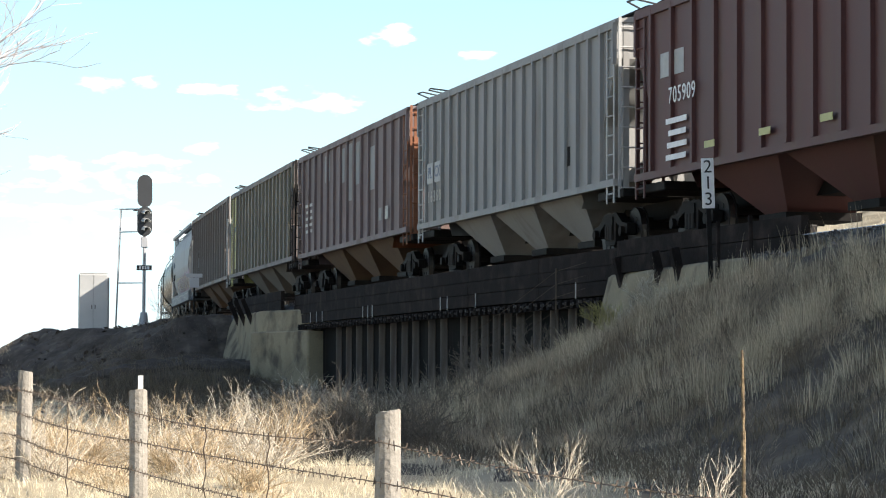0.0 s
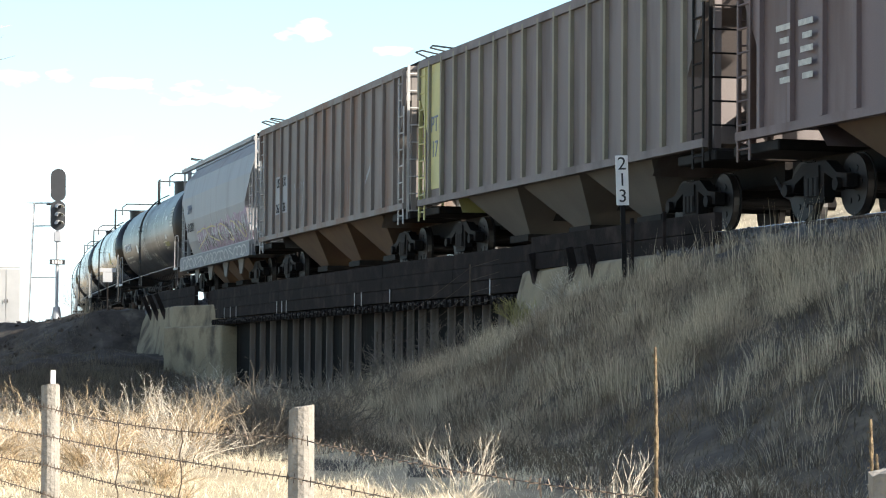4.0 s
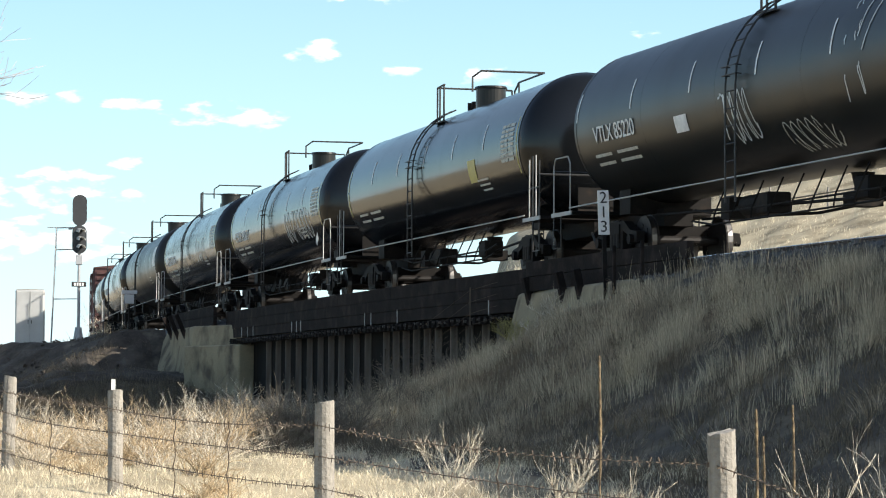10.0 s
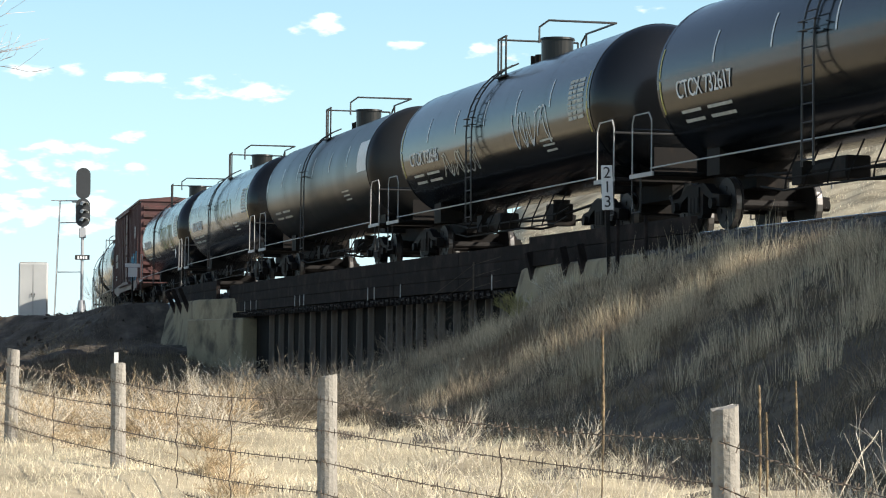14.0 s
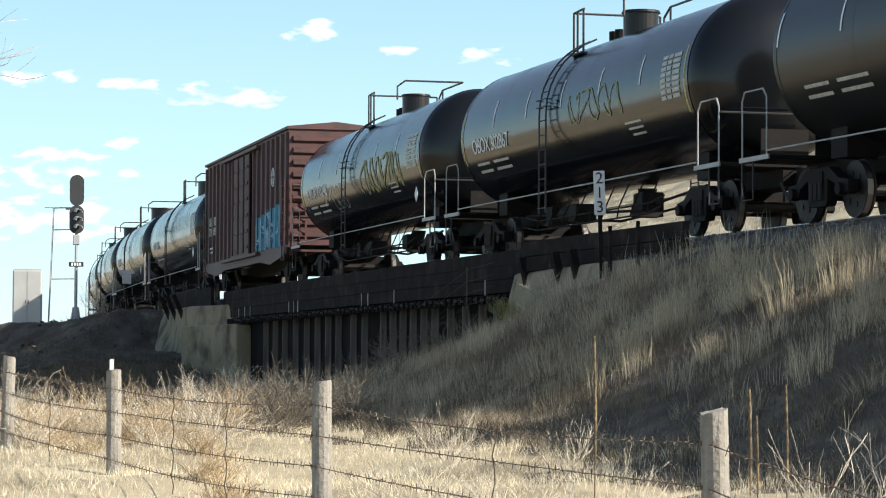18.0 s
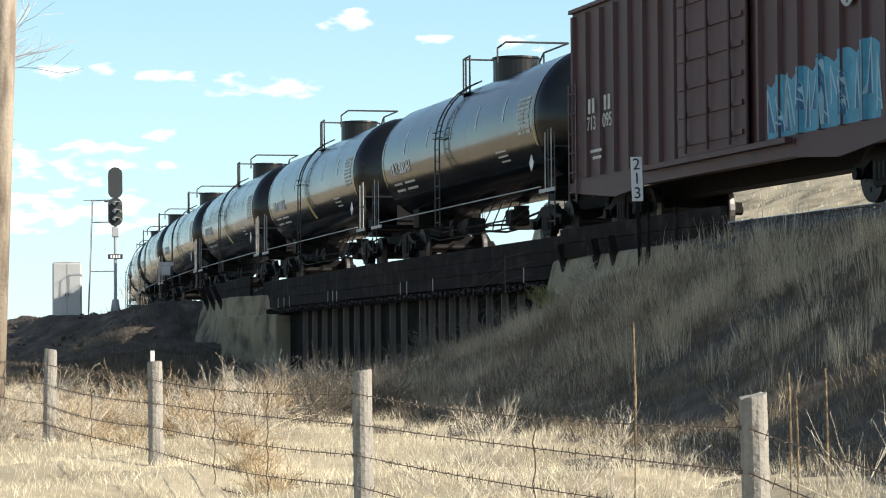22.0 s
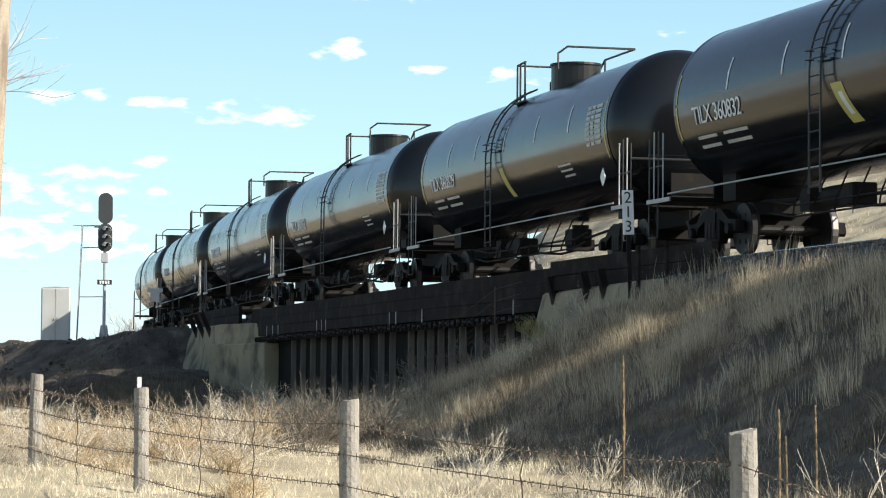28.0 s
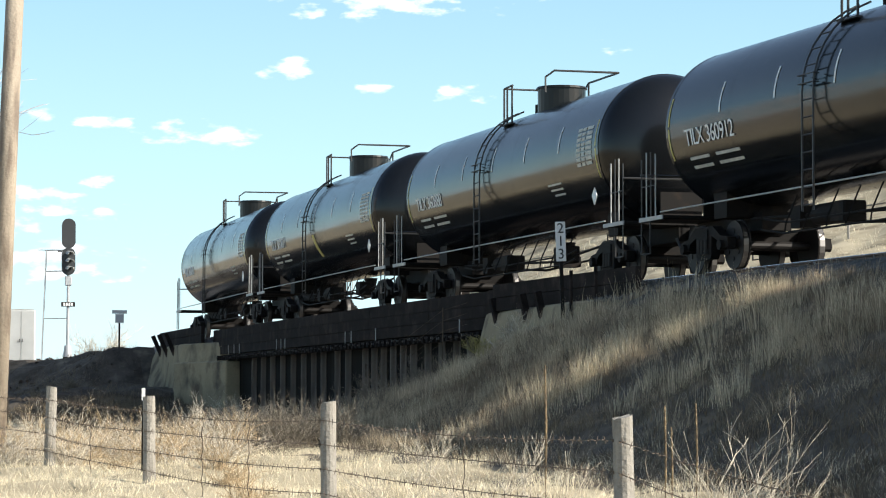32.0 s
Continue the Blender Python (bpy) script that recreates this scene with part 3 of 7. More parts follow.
# ================= bridge =================
def build_bridge():
    bridge = tagged(new("railway_bridge"), "low dark steel girder railway bridge with a timber deck", "bridge")
    S0, S1 = 10.2, 45.5
    # timber deck: fascia of stacked planks along both edges, and deck slabs
    for side, lat in (("near", -2.05), ("far", 2.05)):
        for i, (z0, z1) in enumerate(((-0.30, -0.005), (-0.58, -0.31), (-0.86, -0.59))):
            w = 0.10 + 0.012 * (i % 2)
            for j in range(6):
                a = S0 + (S1 - S0) * j / 6
                b = S0 + (S1 - S0) * (j + 1) / 6 - 0.02
                sweep("fascia_plank", a, b, (b - a) / 4, [(lat - w, z0), (lat + w, z0), (lat + w, z1), (lat - w, z1)], M_TIMBER, bridge)
    sweep("deck", S0, S1, 1.5, [(-1.9, -0.62), (1.9, -0.62), (1.9, -0.22), (-1.9, -0.22)], M_TIMBER, bridge)
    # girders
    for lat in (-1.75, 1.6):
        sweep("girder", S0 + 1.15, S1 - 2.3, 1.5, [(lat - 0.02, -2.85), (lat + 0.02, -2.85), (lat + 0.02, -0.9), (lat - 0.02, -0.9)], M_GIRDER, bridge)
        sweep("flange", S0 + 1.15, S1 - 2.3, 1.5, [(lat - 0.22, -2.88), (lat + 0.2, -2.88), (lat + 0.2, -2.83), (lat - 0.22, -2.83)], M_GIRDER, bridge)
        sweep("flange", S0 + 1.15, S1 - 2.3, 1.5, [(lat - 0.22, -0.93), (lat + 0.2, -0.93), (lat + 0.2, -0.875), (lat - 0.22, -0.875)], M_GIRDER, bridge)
    # stiffeners of the near girder
    places = [39.25, 37.65, 36.1, 34.5, 32.9, 31.4, 30.0, 28.7, 26.9, 25.6, 23.6, 22.6, 21.6, 20.6, 19.6, 18.6, 17.25, 16.0, 14.7, 13.6]
    bm = bmesh.new()
    box(bm, -0.085, 0.085, 0.02, 0.045, -2.83, -0.935)
    box(bm, -0.02, 0.02, 0.045, 0.17, -2.83, -0.935)
    st = part("stiffener", bm, M_STIFF, bridge)
    st.matrix_basis = track_pose(places[0], -1.75)
    for s in places[1:]:
        o = st.copy()
        scene.collection.objects.link(o)
        o.matrix_basis = track_pose(s, -1.75)
    # tie ends with their bolts under the fascia
    bm = bmesh.new()
    box(bm, -0.09, 0.09, -0.02, 0.26, -0.16, 0.0)
    cyl(bm, (0, 0.26, -0.07), (0, 0.285, -0.07), 0.022, seg=6)
    te = part("tie_end", bm, M_TIMBER, bridge)
    te.matrix_basis = track_pose(S0 + 0.3, -1.98, -0.9)
    k = 1
    while S0 + 0.3 + 0.42 * k < S1 - 0.2:
        o = te.copy()
        scene.collection.objects.link(o)
        o.matrix_basis = track_pose(S0 + 0.3 + 0.42 * k, -1.98, -0.9)
        k += 1
    bm = bmesh.new()
    cyl(bm, (0, 0.10, -0.02), (0, 0.16, -0.02), 0.026, seg=6)
    box(bm, -0.03, 0.03, 0.10, 0.115, -0.05, 0.01)
    bo = part("bolt", bm, mat("old_bolt", (0.07, 0.06, 0.055), 0.6, 0.2, 0.4, 8.0), bridge)
    bo.matrix_basis = track_pose(S0 + 0.5, -2.14, -0.95)
    for k in range(1, 62):
        o = bo.copy()
        scene.collection.objects.link(o)
        o.matrix_basis = track_pose(S0 + 0.5 + 0.52 * k, -2.14, -0.95 + 0.02 * math.sin(k * 2.1))
    # small white plates that hang on the fascia
    bm = bmesh.new()
    box(bm, -0.02, 0.02, 0.11, 0.125, -0.16, 0.16)
    pl = part("white_marker", bm, M_GRAB, bridge, "small white marker strip")
    marks = [42.3, 41.2, 40.2, 33.9, 33.2, 32.6, 24.6, 23.9, 21.2, 13.4]
    pl.matrix_basis = track_pose(marks[0], -2.05, -0.73)
    for s in marks[1:]:
        o = pl.copy()
        scene.collection.objects.link(o)
        o.matrix_basis = track_pose(s, -2.05, -0.73)
    return bridge


build_bridge()


def abutment(name, low_plan, high_plan, z0, z1, label):
    """A solid block whose faces lean back from its foot to its top."""
    bm = bmesh.new()
    low = [bm.verts.new(at_track(s, a, z0)) for s, a in low_plan]
    high = [bm.verts.new(at_track(s, a, z1)) for s, a in high_plan]
    n = len(low)
    bm.faces.new(low)
    bm.faces.new(high)
    for i in range(n):
        j = (i + 1) % n
        bm.faces.new((low[i], low[j], high[j], high[i]))
    bmesh.ops.recalc_face_normals(bm, faces=bm.faces)
    bmesh.ops.bevel(bm, geom=list(bm.edges), offset=0.05, segments=1, affect="EDGES")
    ab = tagged(new(name), label, "abutment", kind="structure")
    part("concrete_wall", bm, M_CONCRETE, ab)
    return ab


left_ab = abutment("bridge_abutment", [(42.6, 2.2), (42.6, -2.05), (46.9, -3.3), (55.0, -4.3), (57.0, -2.4), (57, 2.2)],
                   [(43.4, 2.2), (43.4, -1.95), (47.3, -2.95), (55.0, -2.8), (57.0, -2.0), (57, 2.2)], -3.6, -0.43, "pale cracked concrete abutment under the bridge end")
bm = bmesh.new()
shelf = [(42.35, 1.9), (42.35, -2.25), (46.7, -3.35), (47.2, -3.1), (47.2, 1.9)]
lo, hi = ([bm.verts.new(at_track(a, c, z)) for a, c in shelf] for z in (-3.6, -1.1))
for i in range(5):
    bm.faces.new((lo[i], lo[(i + 1) % 5], hi[(i + 1) % 5], hi[i]))
bm.faces.new(lo)
bm.faces.new(hi)
bmesh.ops.recalc_face_normals(bm, faces=bm.faces)
bmesh.ops.bevel(bm, geom=list(bm.edges), offset=0.04, segments=1, affect="EDGES")
part("lower_wall", bm, M_CONCRETE, left_ab)
right_ab = abutment("bridge_abutment", [(11.3, 2.2), (11.3, -2.9), (4.0, -3.4), (0.5, -3.4), (0.5, 2.2)],
                    [(11.3, 2.2), (11.2, -2.2), (4.0, -2.7), (0.5, -2.7), (0.5, 2.2)], -3.4, -0.5, "pale concrete abutment half buried in the grassy slope")


def stake(parent, s, lat, lean, z0, z1, w=0.07):
    bm = bmesh.new()
    bbox(bm, -w, w, -0.07, 0.07, z0 + 0.5, z1 + 0.5, 0.012)
    o = part("rail_stake", bm, M_TIMBER, parent, "dark timber stake")
    o.matrix_basis = track_pose(s, lat, -0.5) @ pose(0, 0, 0, lean, 0, 0)
    return o


for s, lat in ((49.6, -2.98), (51.6, -2.95), (53.6, -2.9)):
    stake(left_ab, s, lat - 0.03, -24, -1.1, 0.05, 0.1)
for s, lat, z0 in ((10.1, -2.33, -1.05), (7.45, -2.52, -1.02), (6.2, -2.6, -0.95)):
    stake(right_ab, s, lat, -13.5, z0, -0.2, 0.085)
# timber walls that hold the ballast back over the abutments
for par, a, b, lat, z0 in ((left_ab, 45.6, 56.0, -2.5, -0.42), (right_ab, 1.4, 10.25, -2.28, -0.495)):
    for i in range(2):
        za, zb = z0 + 0.3 * i, z0 + 0.3 * i + 0.285
        sweep("retaining_plank", a, b, (b - a) / 5, [(lat - 0.06, za), (lat + 0.06, za), (lat + 0.06, zb), (lat - 0.06, zb)], M_TIMBER, par)
# stub posts of the walkway rail at the bridge end
for s, lat, h in ((3.6, -2.85, 0.1), (2.2, -2.85, 0.12)):
    bm = bmesh.new()
    bbox(bm, -0.03, 0.03, -0.03, 0.03, -1.3, h, 0.008)
    tagged(part("stub_post", bm, M_TIMBER), "short dark timber post beside the track", "post", "stub posts").matrix_basis = track_pose(s, lat)


def bank_fence():
    """Two thin posts beside the abutment, wires running down the bank between them."""
    ends = []
    for x, y, ztop in ((0.50, 56.5, 3.74), (-1.25, 57.3, 2.48)):
        z = min(ground_at(x, y), ztop - 1.0)
        bm = bmesh.new()
        box(bm, -0.017, 0.017, -0.006, 0.006, -0.2, ztop - z)
        box(bm, -0.006, 0.006, -0.026, 0.0, -0.2, ztop - z)
        o = tagged(part("steel_fence_post", bm, M_WIRE), "thin rusty steel fence post on the bank by the bridge", "steel post")
        o.matrix_basis = Matrix.Translation((x, y, z))
        ends.append(Vector((x, y - 0.03, ztop)))
    for k in range(4):
        bm = bmesh.new()
        a, b = ends[0] - Vector((0, 0, 0.06 + 0.24 * k)), ends[1] - Vector((0, 0, 0.06 + 0.24 * k))
        tube(bm, [a + Vector((0.55, -0.25, 0.16)), a, a.lerp(b, 0.5) - Vector((0, 0, 0.03)), b], 0.0045, 4)
        tagged(part("bank_wire", bm, M_WIRE), "thin rusty wire running down the bank", "fence wire", "wires of the bank fence")


bank_fence()


# ================= line side things =================
def build_signal():
    base = place(-133.6, 17.2, 125)
    z = ground_at(base.x, base.y)
    sig = tagged(new("railway_signal"), "grey mast railway signal with two black light heads", "signal")
    sig.matrix_basis = Matrix.Translation((base.x, base.y, z)) @ Matrix.Rotation(radians(8), 4, "Z")
    top = EYE + 8.86 - z
    bm = bmesh.new()
    bbox(bm, -0.45, 0.45, -0.4, 0.4, -0.3, 0.14, 0.03)
    part("footing", bm, M_CONCRETE, sig, "concrete footing")
    bm = bmesh.new()
    cyl(bm, (0, 0, 0.12), (0, 0, 1.0), 0.27, 0.15, 12)
    part("mast_base", bm, M_SILVER, sig)
    bm = bmesh.new()
    cyl(bm, (0, 0, 0.7), (0, 0, top - 0.4), 0.075, 0.065, 12)
    part("mast", bm, M_SILVER, sig)
    for zc, h, dy in ((top - 0.72, 1.42, 0.0), (top - 2.05, 1.3, 0.0)):
        bm = bmesh.new()
        # rounded backing board
        ring = []
        for i in range(28):
            a = 2 * math.pi * i / 28
            x = 0.33 * math.cos(a)
            zz = 0.33 * math.sin(a) + (h / 2 - 0.33) * (1 if math.sin(a) > 0 else -1)
            ring.append((x, zz + zc))
        prism(bm, ring, -0.14, -0.09)
        head = part("signal_head", bm, M_SIGNALBLACK, sig, "black oval backing board")
        bm = bmesh.new()
        bbox(bm, -0.2, 0.2, -0.09, 0.16, zc - h / 2 + 0.2, zc + h / 2 - 0.2, 0.04)
        part("lamp_case", bm, M_SIGNALBLACK, head)
        for k in range(3):
            if zc > top - 1.5:
                break
            bm = bmesh.new()
            zz = zc + (k - 1) * 0.36
            n = 12
            a = [(0.15 * math.cos(math.pi * i / n), zz + 0.15 * math.sin(math.pi * i / n)) for i in range(n + 1)]
            for (xa, za), (xb, zb) in zip(a, a[1:]):
                v = [bm.verts.new(p) for p in ((xa, -0.14, za), (xb, -0.14, zb), (xb + 0.13, -0.46, zb - 0.05), (xa + 0.13, -0.46, za - 0.05))]
                bm.faces.new(v)
            bmesh.ops.remove_doubles(bm, verts=list(bm.verts), dist=1e-4)
            bmesh.ops.solidify(bm, geom=list(bm.faces), thickness=0.012)
            part("hood", bm, M_CABINET, head, "pale metal hood")
            bm = bmesh.new()
            cyl(bm, (0, -0.145, zz), (0, -0.16, zz), 0.1, seg=16)
            part("lens", bm, M_SIGNALBLACK, head)
    bm = bmesh.new()
    bbox(bm, -0.16, 0.16, -0.1, 0.12, top - 3.2, top - 2.75, 0.03)
    part("junction_box", bm, M_SILVER, sig)
    bm = bmesh.new()
    box(bm, -0.33, 0.33, -0.12, -0.09, top - 4.2, top - 3.98)
    plate = part("number_plate", bm, M_SIGNBLK, sig, "small dark plate")
    for i in range(4):
        bm = bmesh.new()
        box(bm, -0.22 + 0.12 * i, -0.14 + 0.12 * i, -0.128, -0.121, top - 4.16, top - 4.02)
        part("plate_mark", bm, M_WHITE, plate)
    # ladder stands off to one side
    for x, y in ((-1.25, 0.35), (-1.22, 0.75)):
        bm = bmesh.new()
        tube(bm, [(x, y, -0.1), (x + 0.2, y - 0.15, top - 1.5)], 0.022)
        part("ladder_rail", bm, M_SILVER, sig)
    for k in range(15):
        f = (k + 0.6) / 16
        x, zz = -1.24 + 0.2 * f, f * (top - 1.5)
        bm = bmesh.new()
        cyl(bm, (x, 0.36 - 0.15 * f, zz), (x + 0.02, 0.74 - 0.15 * f, zz), 0.012, seg=5)
        part("rung", bm, M_SILVER, sig)
    for zz in (top - 1.5, top - 2.5, top - 4.75):
        bm = bmesh.new()
        tube(bm, [(-1.45 if zz > top - 2 else -1.1, 0.3, zz), (0, 0, zz)], 0.02)
        tube(bm, [(-1.1, 0.7, zz), (0, 0.05, zz)], 0.02)
        part("ladder_bracket", bm, M_SILVER, sig)
    bm = bmesh.new()
    bbox(bm, -0.5, 0.2, 0.1, 0.75, top - 1.56, top - 1.53, 0.005)
    part("step_platform", bm, M_SILVER, sig)


build_signal()


def build_cabinet():
    base = place(-151.2, 18.0, 125)
    z = ground_at(base.x, base.y)
    cab = tagged(new("relay_cabinet"), "grey metal trackside relay cabinet on short legs", "cabinet")
    cab.matrix_basis = Matrix.Translation((base.x, base.y, z)) @ Matrix.Rotation(radians(7), 4, "Z")
    h = 4.53 + 1.6 - z
    bm = bmesh.new()
    bbox(bm, -0.66, 0.66, -0.4, 0.4, 0.4, h - 0.03, 0.05)
    part("body", bm, M_CABINET, cab)
    bm = bmesh.new()
    prism(bm, [(-0.62, h - 0.028), (0.62, h - 0.028), (0.6, h - 0.01), (0.0, h + 0.02), (-0.6, h - 0.01)], -0.37, 0.37)
    part("roof", bm, M_CABINET, cab)
    for x0, x1 in ((-0.61, -0.012), (0.012, 0.61)):
        bm = bmesh.new()
        bbox(bm, x0, x1, -0.42, -0.395, 0.46, h - 0.1, 0.012)
        d = part("door", bm, M_CABINET, cab)
        bm = bmesh.new()
        xx = x1 - 0.06 if x0 < -0.1 else x0 + 0.06
        cyl(bm, (xx, -0.46, h * 0.48), (xx, -0.46, h * 0.48 + 0.16), 0.015, seg=6)
        part("handle", bm, M_STEEL, d)
    bm = bmesh.new()
    box(bm, -0.012, 0.012, -0.43, -0.4, 0.46, h - 0.1)
    part("seam_strip", bm, M_GRAB, cab)
    for x in (-0.52, 0.52):
        for y in (-0.3, 0.3):
            bm = bmesh.new()
            box(bm, x - 0.06, x + 0.06, y - 0.06, y + 0.06, -0.15, 0.4)
            part("leg", bm, M_STEEL, cab)


build_cabinet()


def build_whistle_post():
    b = place(-115.2, 18.0, 103)
    z = ground_at(b.x, b.y)
    top = EYE + 3.72 - z
    wp = tagged(new("whistle_post"), "small trackside sign on a thin dark post, seen from behind", "sign post")
    wp.matrix_basis = Matrix.Translation((b.x, b.y, z)) @ Matrix.Rotation(radians(12), 4, "Z")
    bm = bmesh.new()
    cyl(bm, (0, 0, -0.3), (0, 0, top - 0.05), 0.035, seg=8)
    part("post", bm, M_STEEL, wp)
    bm = bmesh.new()
    bbox(bm, -0.29, 0.29, -0.05, -0.035, top - 0.14, top, 0.004)
    part("sign_panel", bm, M_SIGNBACK, wp)
    bm = bmesh.new()
    bbox(bm, -0.17, 0.17, -0.05, -0.035, top - 0.5, top - 0.15, 0.004)
    part("sign_panel", bm, M_SIGNBACK, wp)


build_whistle_post()


def build_milepost():
    mp = tagged(new("milepost"), "white milepost sign with black numbers 213 on a steel post", "milepost")
    p = at_track(0.8, -4.0)
    z = ground_at(p.x, p.y)
    mp.matrix_basis = Matrix.Translation((p.x, p.y, z)) @ pose(0, 0, 0, 0, -2.0, 8)
    top = rail_z(0.8) + 0.86 - z
    bm = bmesh.new()
    box(bm, -0.035, 0.035, 0.0, 0.03, -0.4, top - 0.02)
    part("post", bm, M_STEEL, mp)
    bm = bmesh.new()
    bbox(bm, -0.095, 0.095, -0.02, -0.002, top - 0.74, top, 0.006)
    sign = part("sign", bm, M_SIGNWHITE, mp, "white sign plate")
    for i, ch in enumerate("213"):
        lettering(ch, 0.27, M_SIGNBLK, sign, Matrix.Translation((0, -0.024, top - 0.13 - 0.24 * i)) @ pose(0, 0, 0, 90, 0, 0), "numeral")


build_milepost()


# ================= fence =================
POSTS = [(2.9, 10.7, 0.98), (1.484, 14.5, 1.394), (-0.906, 20.9, 1.509), (-3.28, 27.4, 1.586), (-5.144, 32.4, 1.742), (-7.6, 39.0, 1.95), (4.9, 5.2, 0.9)]


def fence_post(x, y, ztop, r, seed):
    rng = random.Random(seed)
    z = ground_at(x, y)
    bm = bmesh.new()
    seg, rings = 14, []
    for k in range(7):
        f = k / 6
        zz = -0.35 + (ztop - z + 0.35) * f
        ring = []
        for i in range(seg):
            a = 2 * math.pi * i / seg
            rr = r * (1.04 - 0.08 * f) * (1 + rng.uniform(-0.05, 0.05))
            tilt = 0.014 * math.cos(a + seed) if k == 6 else 0
            ring.append(bm.verts.new((rr * math.cos(a), rr * math.sin(a), zz + tilt + (rng.uniform(-0.007, 0.007) if k == 6 else 0))))
        rings.append(ring)
    for a, b in zip(rings, rings[1:]):
        for i in range(seg):
            j = (i + 1) % seg
            bm.faces.new((a[i], a[j], b[j], b[i]))
    c = bm.verts.new((0, 0, ztop - z + 0.008))
    for i in range(seg):
        bm.faces.new((rings[-1][i], rings[-1][(i + 1) % seg], c))
    th = tagged(new("fence_post"), "weathered grey round wooden fence post with a split top", "fence post", "posts of the wire fence")
    th.matrix_basis = Matrix.Translation((x, y, z)) @ pose(0, 0, 0, rng.uniform(-1.0, 1.0), rng.uniform(-1.5, 1.0), 0)
    part("post", bm, M_POST, th)
    bm = bmesh.new()
    for k in range(5):
        zz = ztop - z - 0.17 - 0.235 * k
        box(bm, -r - 0.006, -r + 0.02, -0.02, 0.02, zz - 0.012, zz + 0.012)
    part("staple", bm, M_WIRE, th)
    return th


for i, (x, y, zt) in enumerate(POSTS):
    fence_post(x, y, zt, 0.078, 11 + i)


def strand(k):
    """One barbed wire from post to post, sagging, with its barbs."""
    ps = sorted(POSTS, key=lambda p: p[1])
    th = tagged(new("barbed_wire"), "slack rusty barbed wire strand of the fence", "barbed wire", "strands of the wire fence")
    bm = bmesh.new()
    bb = bmesh.new()
    run = []
    rng = random.Random(40 + k)
    for (xa, ya, za), (xb, yb, zb) in zip(ps, ps[1:]):
        n = 14
        L = math.hypot(xb - xa, yb - ya)
        pts = []
        for i in range(n + 1):
            f = i / n
            sag = -4 * f * (1 - f) * (0.015 + 0.02 * ((k * 7 + int(ya)) % 3))
            pts.append(Vector((xa + (xb - xa) * f - 0.07, ya + (yb - ya) * f - 0.03, za + (zb - za) * f - 0.17 - 0.235 * k + sag)))
        run += pts if not run else pts[1:]
        m = int(L / 0.14)
        for i in range(m):
            f = (i + rng.uniform(0.2, 0.8)) / m * n
            j = min(n - 1, int(f))
            p = pts[j].lerp(pts[j + 1], f - j)
            a = rng.uniform(0, math.pi)
            v = Vector((0.35 * math.cos(a), 0.35 * math.sin(a), 1)).normalized() * 0.03
            cyl(bb, p - v, p + v, 0.0036, seg=3, caps=False)
            w = Vector((1, 0.4, rng.uniform(-0.4, 0.4))).normalized() * 0.026
            cyl(bb, p - w, p + w, 0.0036, seg=3, caps=False)
    tube(bm, run, 0.0042, 4)
    part("wire", bm, M_WIRE, th)
    tagged(part("barb", bb, M_WIRE, th), kind="stuff")


for k in range(5):
    strand(k)


def wire_stay(f, i):
    ps = sorted(POSTS, key=lambda p: p[1])
    (xa, ya, za), (xb, yb, zb) = ps[i], ps[i + 1]
    x, y, z = xa + (xb - xa) * f - 0.07, ya + (yb - ya) * f - 0.03, za + (zb - za) * f
    bm = bmesh.new()
    pts = [Vector((x + 0.012 * math.sin(j * 2.2), y, z - 0.2 - 0.09 * j)) for j in range(11)]
    tube(bm, pts, 0.006, 4)
    tagged(part("wire_stay", bm, M_WIRE), "thin twisted wire stay between fence strands", "wire stay", "stays of the wire fence")


for i, f in ((2, 0.45), (3, 0.36), (3, 0.62), (4, 0.5), (5, 0.35), (5, 0.72), (6, 0.5)):
    if i < len(POSTS) - 1:
        wire_stay(f, i)

# steel T-post that stands behind a wooden one
tp = tagged(new("steel_fence_post"), "thin steel fence post with a white painted tip", "steel post")
tp.matrix_basis = Matrix.Translation((-3.576, 29.6, ground_at(-3.576, 29.6)))
hh = EYE + 0.112 - ground_at(-3.576, 29.6)
bm = bmesh.new()
box(bm, -0.02, 0.02, -0.004, 0.004, -0.3, hh - 0.16)
box(bm, -0.004, 0.004, -0.02, 0.0, -0.3, hh - 0.16)
part("post", bm, M_STEEL, tp)
bm = bmesh.new()
box(bm, -0.022, 0.022, -0.007, 0.007, hh - 0.16, hh)
part("tip", bm, M_SIGNWHITE, tp, "white tip")


def build_pole():
    x, y = -6.40, 35.6
    z = ground_at(x, y)
    th = tagged(new("utility_pole"), "tall brown wooden utility pole, slightly leaning", "utility pole")
    th.matrix_basis = Matrix.Translation((x, y, z)) @ pose(0, 0, 0, 0, 1.9, 0)
    bm = bmesh.new()
    cyl(bm, (0, 0, -0.5), (0, 0, 9.5), 0.16, 0.13, 20)
    part("pole", bm, M_POLE, th, smooth_shade=True)


build_pole()


